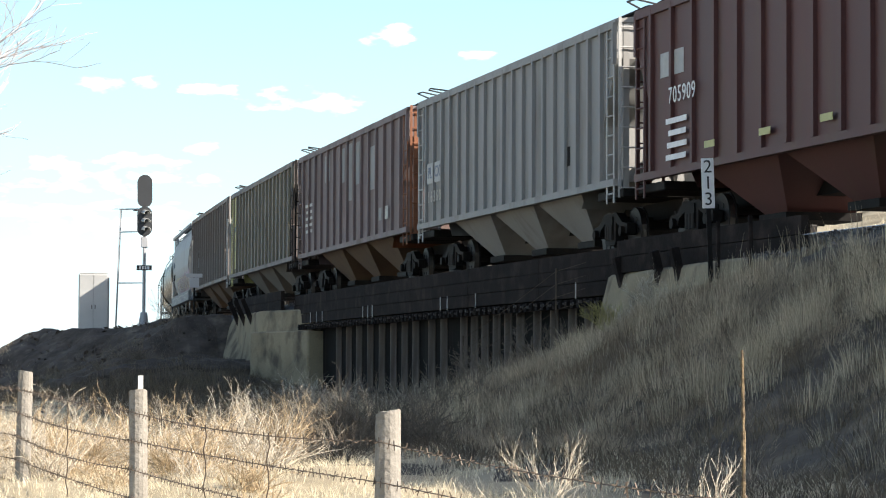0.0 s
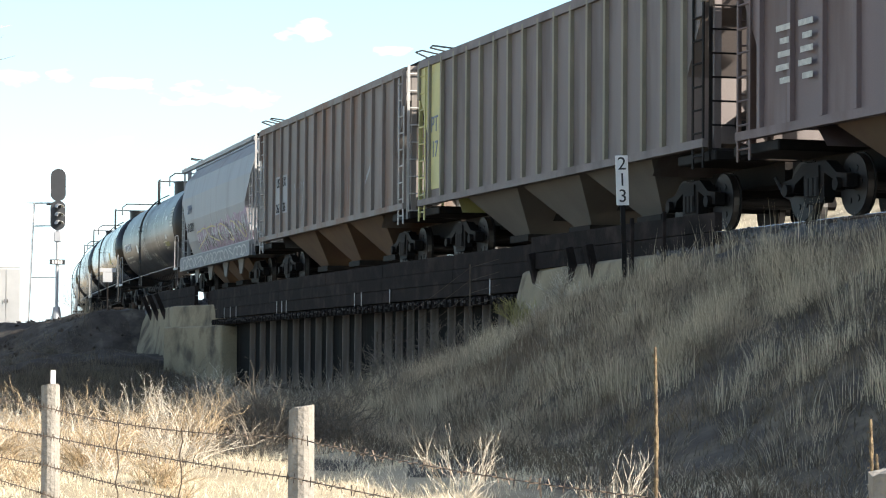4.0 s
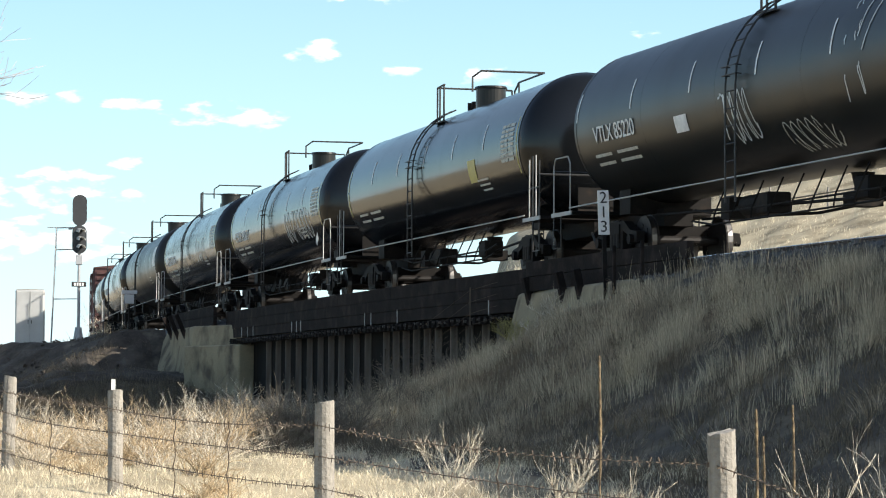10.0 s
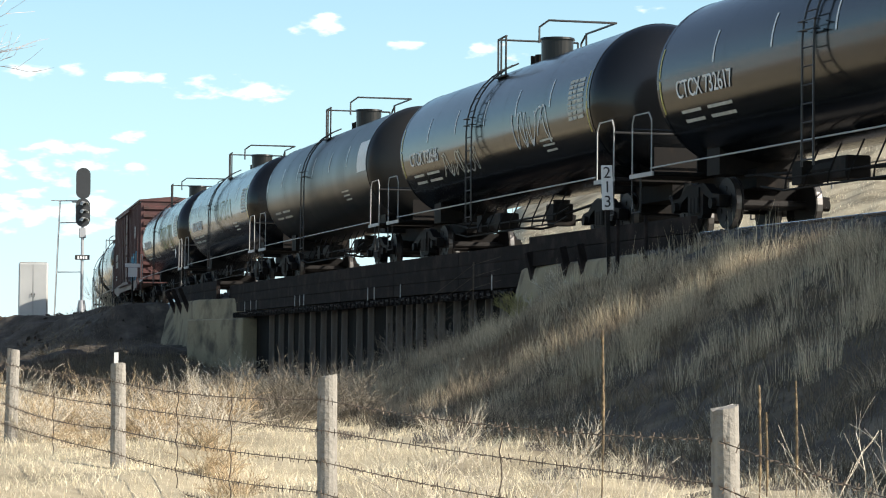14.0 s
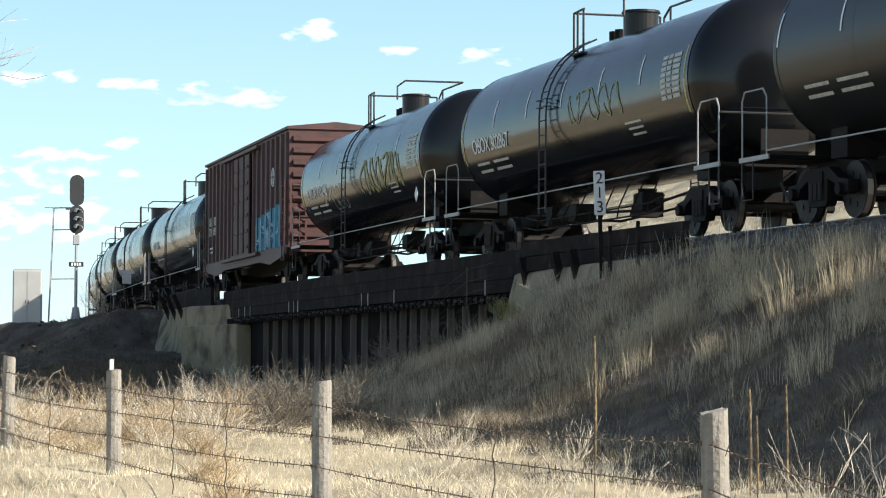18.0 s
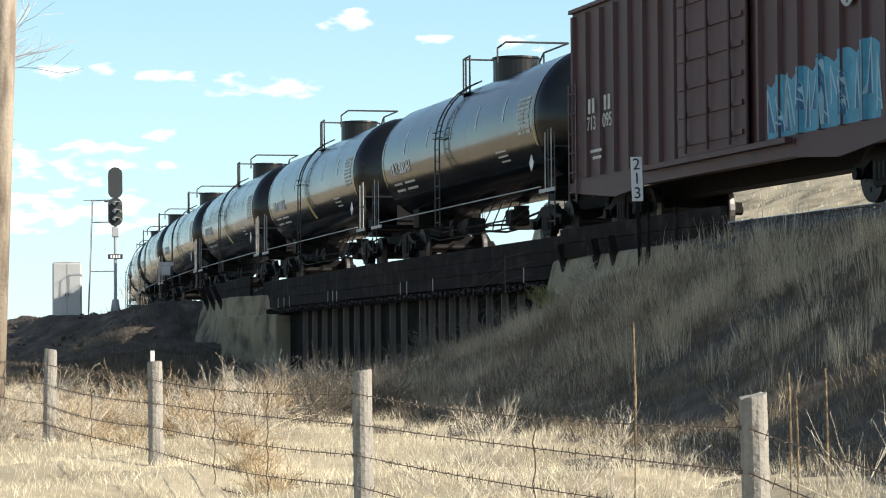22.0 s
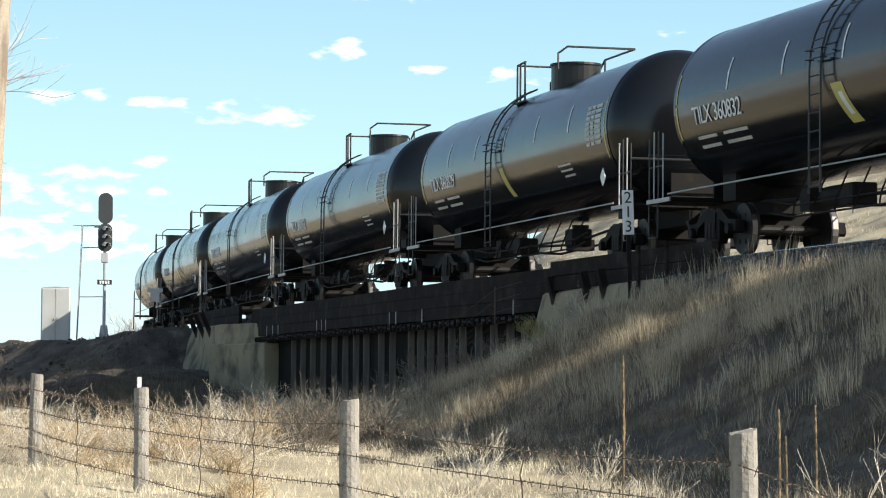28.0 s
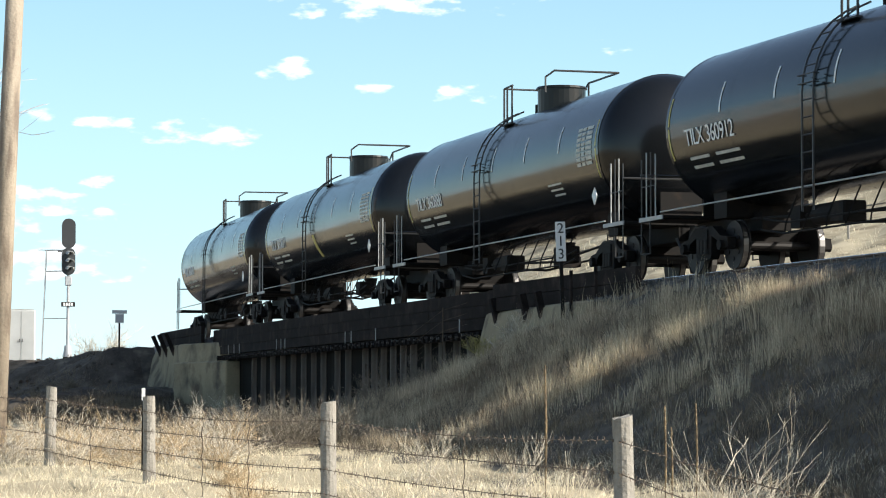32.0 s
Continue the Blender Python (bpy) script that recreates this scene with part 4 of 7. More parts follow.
# ================= the train =================
def make_truck(dark, spacing=1.78):
    """A two-axle freight truck; its wheelsets turn."""
    tr = bpy.data.objects.new("truck", None)
    bm = bmesh.new()
    for y in (-0.98, 0.98):
        prof = [(-1.12, 0.40), (-1.12, 0.60), (-0.78, 0.64), (-0.42, 0.84), (0.42, 0.84), (0.78, 0.64), (1.12, 0.60), (1.12, 0.40), (0.74, 0.42), (0.66, 0.55), (0.36, 0.66), (0.36, 0.30), (0.30, 0.22), (-0.30, 0.22), (-0.36, 0.30), (-0.36, 0.66), (-0.66, 0.55), (-0.74, 0.42)]
        prism(bm, prof, y - 0.09, y + 0.09)
    box(bm, -0.22, 0.22, -1.1, 1.1, 0.42, 0.78)
    tr = part("truck", bm, dark)
    for y in (-1.08, 1.08):
        for x in (-0.16, 0.0, 0.16):
            bm = bmesh.new()
            cyl(bm, (x, y, 0.32), (x, y, 0.6), 0.06, seg=8)
            part("spring", bm, M_WHEEL, tr)
        for x in (-spacing / 2, spacing / 2):
            bm = bmesh.new()
            cyl(bm, (x, y - 0.07, 0.46), (x, y + 0.07, 0.46), 0.1, seg=12)
            part("axle_box", bm, M_STEEL, tr)
    for i, x in enumerate((-spacing / 2, spacing / 2)):
        bm = bmesh.new()
        cyl(bm, (0, -1.0, 0), (0, 1.0, 0), 0.08, seg=10)
        for y in (-0.78, 0.78):
            sgn = 1 if y > 0 else -1
            cyl(bm, (0, y - 0.06, 0), (0, y + 0.06, 0), 0.46, seg=24)
            cyl(bm, (0, y - sgn * 0.09, 0), (0, y - sgn * 0.06, 0), 0.485, seg=24)
            for k in range(6):
                a = math.pi * k / 3
                cyl(bm, (0.26 * math.cos(a), y + sgn * 0.055, 0.26 * math.sin(a)), (0.26 * math.cos(a), y + sgn * 0.075, 0.26 * math.sin(a)), 0.05, seg=8)
        ws = part("wheelset", bm, M_WHEEL, tr)
        ws.location = (x, 0, 0.46)
        for y in (-0.78, 0.78):
            bm = bmesh.new()
            n = 24
            for k in range(n):
                a, b = 2 * math.pi * k / n, 2 * math.pi * (k + 1) / n
                v = [bm.verts.new((r * math.cos(t), yy, r * math.sin(t))) for t, yy, r in ((a, y - 0.05, 0.463), (b, y - 0.05, 0.463), (b, y + 0.05, 0.463), (a, y + 0.05, 0.463))]
                bm.faces.new(v)
            part("tread", bm, M_TREAD, ws)
    return tr


def couplers(th, half):
    for sx in (-1, 1):
        bm = bmesh.new()
        box(bm, min(sx * (half - 0.9), sx * (half - 0.18)), max(sx * (half - 0.9), sx * (half - 0.18)), -0.09, 0.09, 0.78, 0.98)
        box(bm, min(sx * (half - 0.22), sx * (half + 0.06)), max(sx * (half - 0.22), sx * (half + 0.06)), -0.17, 0.17, 0.72, 1.04)
        part("coupler", bm, M_STEEL, th)
        bm = bmesh.new()
        tube(bm, [(sx * (half - 0.5), 0.35, 0.8), (sx * (half - 0.2), 0.33, 0.5), (sx * (half + 0.02), 0.28, 0.42)], 0.03, 6)
        part("air_hose", bm, M_RAILING, th)


def ladder(name, th, x, y, z0, z1, width, material, n, along="x", r=0.018):
    """A ladder on the side (along x) or on the end (along y)."""
    def p(u, z):
        return (x + u, y, z) if along == "x" else (x, y + u, z)
    lad = None
    for u in (-width / 2, width / 2):
        bm = bmesh.new()
        if along == "x":
            box(bm, x + u - 0.03, x + u + 0.03, y - 0.012, y + 0.012, z0, z1)
        else:
            box(bm, x - 0.012, x + 0.012, y + u - 0.03, y + u + 0.03, z0, z1)
        o = part(name, bm, material, th)
    for k in range(n):
        z = z0 + (z1 - z0) * (k + 0.5) / n
        bm = bmesh.new()
        cyl(bm, p(-width / 2, z), p(width / 2, z), r, seg=6)
        part("rung", bm, material, th)


def scrawl(th, x0, x1, z0, z1, y, n, material, seed, name="spray_paint", thick=0.05, tilt=0.0):
    """Loops and strokes of spray paint that no one could read."""
    rng = random.Random(seed)
    bm = bmesh.new()
    for k in range(n):
        cx = x0 + (x1 - x0) * (k + 0.5) / n
        w, h = (x1 - x0) / n * 0.62, (z1 - z0) * 0.5
        ph, m = rng.uniform(0, 6.28), rng.choice((1, 2, 2, 3))
        pts = []
        for i in range(13):
            t = i / 12 * 5.2 + ph
            pts.append((cx + w * math.cos(t) * rng.uniform(0.75, 1.0), (z0 + z1) / 2 + h * math.sin(m * t * 0.63 + ph) * rng.uniform(0.8, 1.0)))
        for (xa, za), (xb, zb) in zip(pts, pts[1:]):
            d = Vector((xb - xa, zb - za))
            if d.length < 1e-3:
                continue
            q = Vector((-d.y, d.x)).normalized() * thick / 2
            yo = y + rng.uniform(0.0, 0.004)
            f = lambda px, pz: bm.verts.new((px, yo + tilt * (pz - z0), pz))
            bm.faces.new((f(xa + q.x, za + q.y), f(xb + q.x, zb + q.y), f(xb - q.x, zb - q.y), f(xa - q.x, za - q.y)))
    bmesh.ops.recalc_face_normals(bm, faces=bm.faces)
    tagged(part(name, bm, material, th), kind="stuff")


def mural(th, x0, x1, z0, crest, face, mats, spikes, seed):
    """A sprayed block that no one could read: a fill with an uneven top, spikes of a second tone, pale outlines; all lie on the car's side."""
    rng = random.Random(seed)
    fill, line, tone = (bmesh.new() for _ in mats)

    def sheet(bm, corners, lift, nx, nz):
        """corners: lower left, lower right, upper right, upper left, as (x, z)."""
        a, b, c, d = (Vector(p) for p in corners)
        rows = []
        for k in range(nz + 1):
            row = []
            for i in range(nx + 1):
                p = a.lerp(b, i / nx).lerp(d.lerp(c, i / nx), k / nz)
                row.append(bm.verts.new((p.x, face(p.x, p.y) + lift, p.y)))
            rows.append(row)
        for lo, hi in zip(rows, rows[1:]):
            for i in range(nx):
                bm.faces.new((lo[i], lo[i + 1], hi[i + 1], hi[i]))

    def stroke(bm, p, q, w, lift):
        p, q = Vector(p), Vector(q)
        n = Vector((-(q - p).y, (q - p).x)).normalized() * w / 2
        sheet(bm, (p - n, q - n, q + n, p + n), lift, max(1, int((q - p).length / 0.05)), 1)

    step = 0.03
    for x in np.arange(x0, x1, step):
        f, g = (x - x0) / (x1 - x0), (x + step - x0) / (x1 - x0)
        sheet(fill, ((x, z0), (x + step, z0), (x + step, crest(g)), (x, crest(f))), 0.0, 1, 5)
    for k in range(spikes):
        f = (k + rng.uniform(0.1, 0.9)) / spikes
        x, w = x0 + (x1 - x0) * f, (x1 - x0) / spikes * rng.uniform(0.5, 1.1)
        zt = z0 + (crest(f) - z0) * rng.uniform(0.7, 1.12)
        xt = min(x1, max(x0, x + rng.uniform(-0.5, 0.7) * w))
        zb = z0 + (crest(f) - z0) * rng.uniform(0.05, 0.4)
        if k % 5:
            sheet(tone, ((x - w / 2, zb), (x + w / 2, zb), (xt + 0.03, zt), (xt - 0.03, zt)), 0.003, 6, 8)
        stroke(line, (x - w / 2, zb), (xt, zt), 0.055, 0.006)
        stroke(line, (x + w / 2, zb), (xt, zt), 0.045, 0.006)
        if k % 3 == 0:
            stroke(line, (x - w / 2, zb + 0.1), (x + w / 2, zb + 0.22), 0.035, 0.006)
    for bm, m in zip((fill, line, tone), mats):
        bmesh.ops.recalc_face_normals(bm, faces=bm.faces)
        tagged(part("spray_paint", bm, m, th), kind="stuff")


def bars(th, x, z, y, rows, w, h, gap, material=None, name="lettering_bar"):
    """Unreadable small writing as plain bars."""
    for i in range(rows):
        bm = bmesh.new()
        box(bm, x - w / 2 + 0.04 * (i % 2), x + w / 2 - 0.07 * ((i * 5) % 3), y, y + 0.006, z - i * gap - h, z - i * gap)
        part(name, bm, material or M_WHITE, th)


def hopper_car(length, paint, bay, ribs, label, front=None, rear=None, ladder_paint=None, smooth_sides=False, rib_paint=None):
    th = tagged(new("hopper_car"), label, "hopper car", "cars of the freight train")
    H = length / 2
    b = H - 0.65
    ladder_paint = ladder_paint or paint
    top, sill = 4.45, 1.42
    # body: long sides, slope sheets drawn in at the ends
    bm = bmesh.new()
    poly = [(-b, top), (b, top), (b, 3.75), (b - 0.85, 2.5), (b - 0.85, sill), (-b + 0.85, sill), (-b + 0.85, 2.5), (-b, 3.75)]
    if smooth_sides:
        # rounded sides
        secs = []
        for zz, yy in ((sill, 1.30), (1.9, 1.48), (2.6, 1.58), (3.4, 1.56), (4.0, 1.42), (top, 1.05)):
            e = 1.35 * (1 - float(ease(2.2, 3.7, np.array(zz))))
            secs.append([bm.verts.new(v) for v in ((-b + e, yy, zz), (b - e, yy, zz), (b - e, -yy, zz), (-b + e, -yy, zz))])
        for s0, s1 in zip(secs, secs[1:]):
            for i in range(4):
                j = (i + 1) % 4
                bm.faces.new((s0[i], s0[j], s1[j], s1[i]))
        bm.faces.new(secs[0])
        bm.faces.new(secs[-1])
        bmesh.ops.recalc_face_normals(bm, faces=bm.faces)
    else:
        prism(bm, poly, -1.5, 1.5)
    body = part("body", bm, paint, th)
    # roof
    bm = bmesh.new()
    yr = 1.08 if smooth_sides else 1.54
    v = []
    for x in (-b - 0.03, b + 0.03):
        v.append([bm.verts.new((x, y, z)) for y, z in ((-yr, top + 0.004), (-yr, top + 0.06), (-0.6, top + 0.2), (0.6, top + 0.2), (yr, top + 0.06), (yr, top + 0.004))])
    for i in range(6):
        j = (i + 1) % 6
        bm.faces.new((v[0][i], v[0][j], v[1][j], v[1][i]))
    bm.faces.new(v[0])
    bm.faces.new(v[1])
    bmesh.ops.recalc_face_normals(bm, faces=bm.faces)
    part("roof", bm, paint, th)
    bm = bmesh.new()
    box(bm, -b + 0.2, b - 0.2, -0.35, 0.35, top + 0.205, top + 0.3)
    part("hatch_cover", bm, paint, th)
    for y in (-0.75, 0.75):
        bm = bmesh.new()
        box(bm, -b - 0.35, b + 0.35, y - 0.22, y + 0.22, top + 0.27, top + 0.31)
        part("running_board", bm, M_STEEL, th)
    # ribs
    if not smooth_sides:
        bm = bmesh.new()
        prism(bm, [(-0.055, sill), (0.055, sill), (0.055, top - 0.02), (-0.055, top - 0.02)], 0.0, 0.075)
        rib = None
        for side in (1, -1):
            for k in range(ribs):
                x = -b + 0.92 + (2 * b - 1.84) * k / (ribs - 1)
                if rib is None:
                    rib = part("rib", bm, rib_paint or paint, th)
                    o = rib
                else:
                    o = rib.copy()
                    scene.collection.objects.link(o)
                o.matrix_basis = Matrix.Translation((x, 1.5 if side > 0 else -1.575, 0))
        for k in (0, 1):
            for sx in (-1, 1):
                o = rib.copy()
                scene.collection.objects.link(o)
                lift, tall = (Matrix.Translation((sx * (b - 0.06), -1.575, 3.02)), 0.32) if k else (Matrix.Translation((sx * (b - 0.06), 1.5, 3.26)), 0.266)
                o.matrix_basis = lift @ Matrix.Diagonal((1, 1, tall, 1))
    bm = bmesh.new()
    box(bm, -b, b, 1.42, 1.56, sill - 0.14, sill - 0.002)
    box(bm, -b, b, -1.56, -1.42, sill - 0.14, sill - 0.002)
    part("side_sill", bm, paint, th)
    if not smooth_sides:
        for k in range(2, ribs - 1, 3):
            x = -b + 0.92 + (2 * b - 1.84) * k / (ribs - 1) + 0.1
            bm = bmesh.new()
            box(bm, x, x + 0.045, 1.503, 1.51, sill + 0.15, sill + 0.75)
            part("reflective_strip", bm, M_GRAB, th)
    bm = bmesh.new()
    box(bm, -b, b, 1.44, 1.57, top - 0.12, top + 0.003)
    part("top_chord", bm, paint, th)
    # hopper bays
    nb = 3
    span = (2 * b - 2 * 2.9) / nb
    for k in range(nb):
        x0 = -b + 2.9 + span * k
        bm = bmesh.new()
        up = [(x0 + 0.03, -1.38), (x0 + span - 0.03, -1.38), (x0 + span - 0.03, 1.38), (x0 + 0.03, 1.38)]
        c = x0 + span / 2
        lo = [(c - 0.5, -0.62), (c + 0.5, -0.62), (c + 0.5, 0.62), (c - 0.5, 0.62)]
        a = [bm.verts.new((x, y, sill - 0.01)) for x, y in up]
        d = [bm.verts.new((x, y, 0.44)) for x, y in lo]
        bm.faces.new(a)
        bm.faces.new(d)
        for i in range(4):
            j = (i + 1) % 4
            bm.faces.new((a[i], a[j], d[j], d[i]))
        bmesh.ops.recalc_face_normals(bm, faces=bm.faces)
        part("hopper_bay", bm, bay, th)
        bm = bmesh.new()
        box(bm, c - 0.62, c + 0.62, -0.7, 0.7, 0.3, 0.438)
        part("outlet_gate", bm, M_STEEL, th)
    # end slope sheets under the body and end platforms
    for sx, own in ((-1, front), (1, rear)):
        pt = own or paint
        bm = bmesh.new()
        a, c = sx * (b - 0.02), sx * (b - 2.9)
        vs = [bm.verts.new(v) for v in ((a, -1.35, 3.55), (a, 1.35, 3.55), (c, 1.35, 1.0), (c, -1.35, 1.0), (c + sx * 0.5, -1.35, sill), (c + sx * 0.5, 1.35, sill))]
        bm.faces.new((vs[0], vs[1], vs[2], vs[3]))
        bmesh.ops.solidify(bm, geom=list(bm.faces), thickness=0.02)
        part("slope_sheet", bm, own if own in (M_RUSTEND, M_YELLOW) else paint, th)
        bm = bmesh.new()
        x0, x1 = sorted((sx * (b - 1.4), sx * (H - 0.35)))
        bbox(bm, x0, x1, -1.45, 1.45, 1.05, 1.22, 0.02)
        part("end_platform", bm, M_STEEL, th)
        for y in (-1.3, 1.3):
            bm = bmesh.new()
            box(bm, sx * (b - 0.05) - 0.06, sx * (b - 0.05) + 0.06, y - 0.06, y + 0.06, 1.2, top)
            part("corner_post", bm, paint if own is not M_RUSTEND else own, th)
        bm = bmesh.new()
        cyl(bm, (sx * (b - 1.0), 0, 1.2), (sx * (b - 0.45), 0, 2.6), 0.09, seg=8)
        part("end_brace", bm, pt, th)
        ladder("ladder", th, sx * (b + 0.07), 1.2, 1.05, top + 0.1, 0.5, own or ladder_paint, 9, "y")
        ladder("ladder", th, sx * (b - 0.28), 1.53, 0.95, top - 0.1 if not smooth_sides else 3.4, 0.46, own or ladder_paint, 9, "x")
        bm = bmesh.new()
        tube(bm, [(sx * (b - 0.6), 0.7, top + 0.3), (sx * (b - 0.1), 1.25, top + 0.42), (sx * (b + 0.3), 1.2, top + 0.42), (sx * (b + 0.3), 0.6, top + 0.3)], 0.02, 6)
        part("roof_grab_iron", bm, M_RAILING, th)
    bm = bmesh.new()
    box(bm, -H + 0.35, H - 0.35, -0.25, 0.25, 0.7, 1.05)
    part("centre_sill", bm, M_STEEL, th)
    bm = bmesh.new()
    cyl(bm, (-b + 0.2, 0.45, 1.75), (-b + 1.25, 0.45, 1.75), 0.22, seg=14)
    part("air_reservoir", bm, M_STEEL, th)
    bm = bmesh.new()
    cyl(bm, (b - 0.2, -0.5, 2.6), (b - 0.14, -0.5, 2.6), 0.3, seg=16)
    part("brake_wheel", bm, M_STEEL, th)
    couplers(th, H)
    return th


def add_trucks(th, half, truck):
    for x in (-half, half):
        t = copy_thing(truck, Matrix.Translation((x, 0, 0)))
        t.parent = th
        t.matrix_basis = Matrix.Translation((x, 0, 0))


def on_tank(x, z, axis=2.78, r=1.55, lift=0.012):
    """A pose on the near flank of a tank: local x along the car as it reads, local z out of the shell."""
    a = math.asin(max(-1, min(1, (z - axis) / r)))
    return Matrix.Translation((x, (r + lift) * math.cos(a), axis + (r + lift) * math.sin(a))) @ Matrix.Rotation(math.pi, 4, "Z") @ Matrix.Rotation(math.pi / 2 - a, 4, "X")


def tank_patch(th, x0, x1, z0, z1, material, name, r=1.55, axis=2.78, lift=0.008, skew=0.0):
    """A sheet that follows the shell."""
    bm = bmesh.new()
    a0, a1 = (math.asin(max(-1, min(1, (z - axis) / r))) for z in (z0, z1))
    n = 5
    rows = []
    for i in range(n + 1):
        a = a0 + (a1 - a0) * i / n
        y, z = (r + lift) * math.cos(a), axis + (r + lift) * math.sin(a)
        s = skew * i / n
        rows.append((bm.verts.new((x0 + s, y, z)), bm.verts.new((x1 + s, y, z))))
    for p, q in zip(rows, rows[1:]):
        bm.faces.new((p[0], p[1], q[1], q[0]))
    bmesh.ops.recalc_face_normals(bm, faces=bm.faces)
    return part(name, bm, material, th)


def tank_scrawl(th, x0, x1, z0, z1, n, material, seed, thick=0.05):
    rng = random.Random(seed)
    bm = bmesh.new()
    r, axis = 1.55, 2.78
    def f(px, pz):
        a = math.asin(max(-0.99, min(0.99, (pz - axis) / r)))
        return bm.verts.new((px, (r + 0.012) * math.cos(a), axis + (r + 0.012) * math.sin(a)))
    for k in range(n):
        cx = x0 + (x1 - x0) * (k + 0.5) / n
        w, h = (x1 - x0) / n * 0.6, (z1 - z0) * 0.5
        ph, m = rng.uniform(0, 6.28), rng.choice((1, 2, 2, 3))
        pts = [(cx + w * math.cos(i / 14 * 5.2 + ph) * rng.uniform(0.8, 1), (z0 + z1) / 2 + h * math.sin(m * (i / 14 * 5.2) * 0.63 + ph) * rng.uniform(0.85, 1)) for i in range(15)]
        for (xa, za), (xb, zb) in zip(pts, pts[1:]):
            d = Vector((xb - xa, zb - za))
            if d.length < 1e-3:
                continue
            q = Vector((-d.y, d.x)).normalized() * thick / 2
            bm.faces.new((f(xa + q.x, za + q.y), f(xb + q.x, zb + q.y), f(xb - q.x, zb - q.y), f(xa - q.x, za - q.y)))
    bmesh.ops.recalc_face_normals(bm, faces=bm.faces)
    tagged(part("spray_paint", bm, material, th), kind="stuff")


def tank_car(length, paint, label, number="", cage=True, dome_x=-0.5, ladder_x=0.8, yellow=True, dome_r=0.36):
    th = tagged(new("tank_car"), label, "tank car", "cars of the freight train")
    H = length / 2
    R, AX = 1.55, 2.78
    b = H - 1.22
    bm = bmesh.new()
    prof = [(-b, 0.0)]
    hd = 0.72
    for i in range(1, 10):
        a = math.pi / 2 * i / 9
        prof.append((-b + hd * (1 - math.cos(a)), R * math.sin(a) ** 0.9))
    prof += [(-b + hd + 0.02, R)]
    prof += [(-x, r) for x, r in prof[:11][::-1]]
    lathe_x(bm, prof, 56, 0, AX)
    part("tank_shell", bm, paint, th, smooth_shade=True)
    for x in (-b + hd, b - hd):
        bm = bmesh.new()
        lathe_x(bm, [(x - 0.05, R - 0.02), (x - 0.05, R + 0.006), (x + 0.05, R + 0.006), (x + 0.05, R - 0.02)], 56, 0, AX)
        part("shell_band", bm, paint, th, smooth_shade=False)
    for k in range(1, 5):
        x = -b + hd + (2 * b - 2 * hd) * k / 5
        bm = bmesh.new()
        lathe_x(bm, [(x - 0.012, R - 0.02), (x - 0.010, R + 0.0015), (x + 0.010, R + 0.0015), (x + 0.012, R - 0.02)], 56, 0, AX)
        part("weld_seam", bm, paint, th)
    # manway with its platform and railing
    bm = bmesh.new()
    cyl(bm, (dome_x, 0, AX + R - 0.1), (dome_x, 0, AX + R + 0.44), dome_r, dome_r, 28)
    cyl(bm, (dome_x, 0, AX + R + 0.44), (dome_x, 0, AX + R + 0.49), dome_r + 0.04, dome_r + 0.02, 28)
    part("manway", bm, M_MATTTANK, th, smooth_shade=False)
    for x in (dome_x + 0.95, dome_x + 1.3):
        bm = bmesh.new()
        cyl(bm, (x, 0.1, AX + R - 0.05), (x, 0.1, AX + R + 0.22), 0.12, seg=12)
        part("valve", bm, M_STEEL, th)
    x0, x1 = dome_x - 1.3, dome_x + 1.65
    zt = AX + R + 0.02
    for y0, y1 in ((0.72, 1.12), (-1.12, -0.72)):
        bm = bmesh.new()
        box(bm, dome_x + 0.75, x1 - 0.15, y0, y1 - 0.1, zt - 0.33, zt - 0.30)
        part("platform", bm, M_RAILING, th)
    # railing: a low cage at the ladder end, a long bar over the far side of the manway that drops at its end
    xa, xb, xc, xe = dome_x + 1.43, dome_x + 1.19, dome_x + 0.82, dome_x - 1.27
    for x, y, top in ((xa, 0.95, 0.56), (xa, -0.95, 0.56), (xb, 0.95, 0.56), (xc, 0.95, 0.56), (xc, -0.95, 0.68)):
        bm = bmesh.new()
        cyl(bm, (x, y, zt - 0.3), (x, y, zt + top), 0.024, seg=6)
        part("railing_post", bm, M_RAILING, th)
    bm = bmesh.new()
    tube(bm, [(xa, -0.95, zt + 0.56), (xa, 0.95, zt + 0.56), (xc - 0.05, 0.95, zt + 0.58)], 0.024, 6)
    part("guard_rail", bm, M_RAILING, th)
    bm = bmesh.new()
    tube(bm, [(xb, -0.95, zt - 0.3), (xb, -0.95, zt + 0.52), (xc, -0.95, zt + 0.7), (xe, -0.95, zt + 0.7), (xe, 0.6, zt + 0.7), (xe + 0.05, 0.8, zt + 0.55), (xe + 0.05, 0.8, zt + 0.2)], 0.026, 6)
    part("guard_rail", bm, M_RAILING, th)
    # side ladder curved over the shell
    for side in (1, -1):
        for u in (-0.22, 0.22):
            bm = bmesh.new()
            pts = [(ladder_x + u, side * (R + 0.12), 0.75), (ladder_x + u, side * (R + 0.12), AX)]
            for i in range(1, 8):
                a = radians(70) * i / 7
                pts.append((ladder_x + u, side * (R + 0.12) * math.cos(a), AX + (R + 0.12) * math.sin(a)))
            tube(bm, pts, 0.02, 5)
            part("ladder_rail", bm, M_RAILING, th)
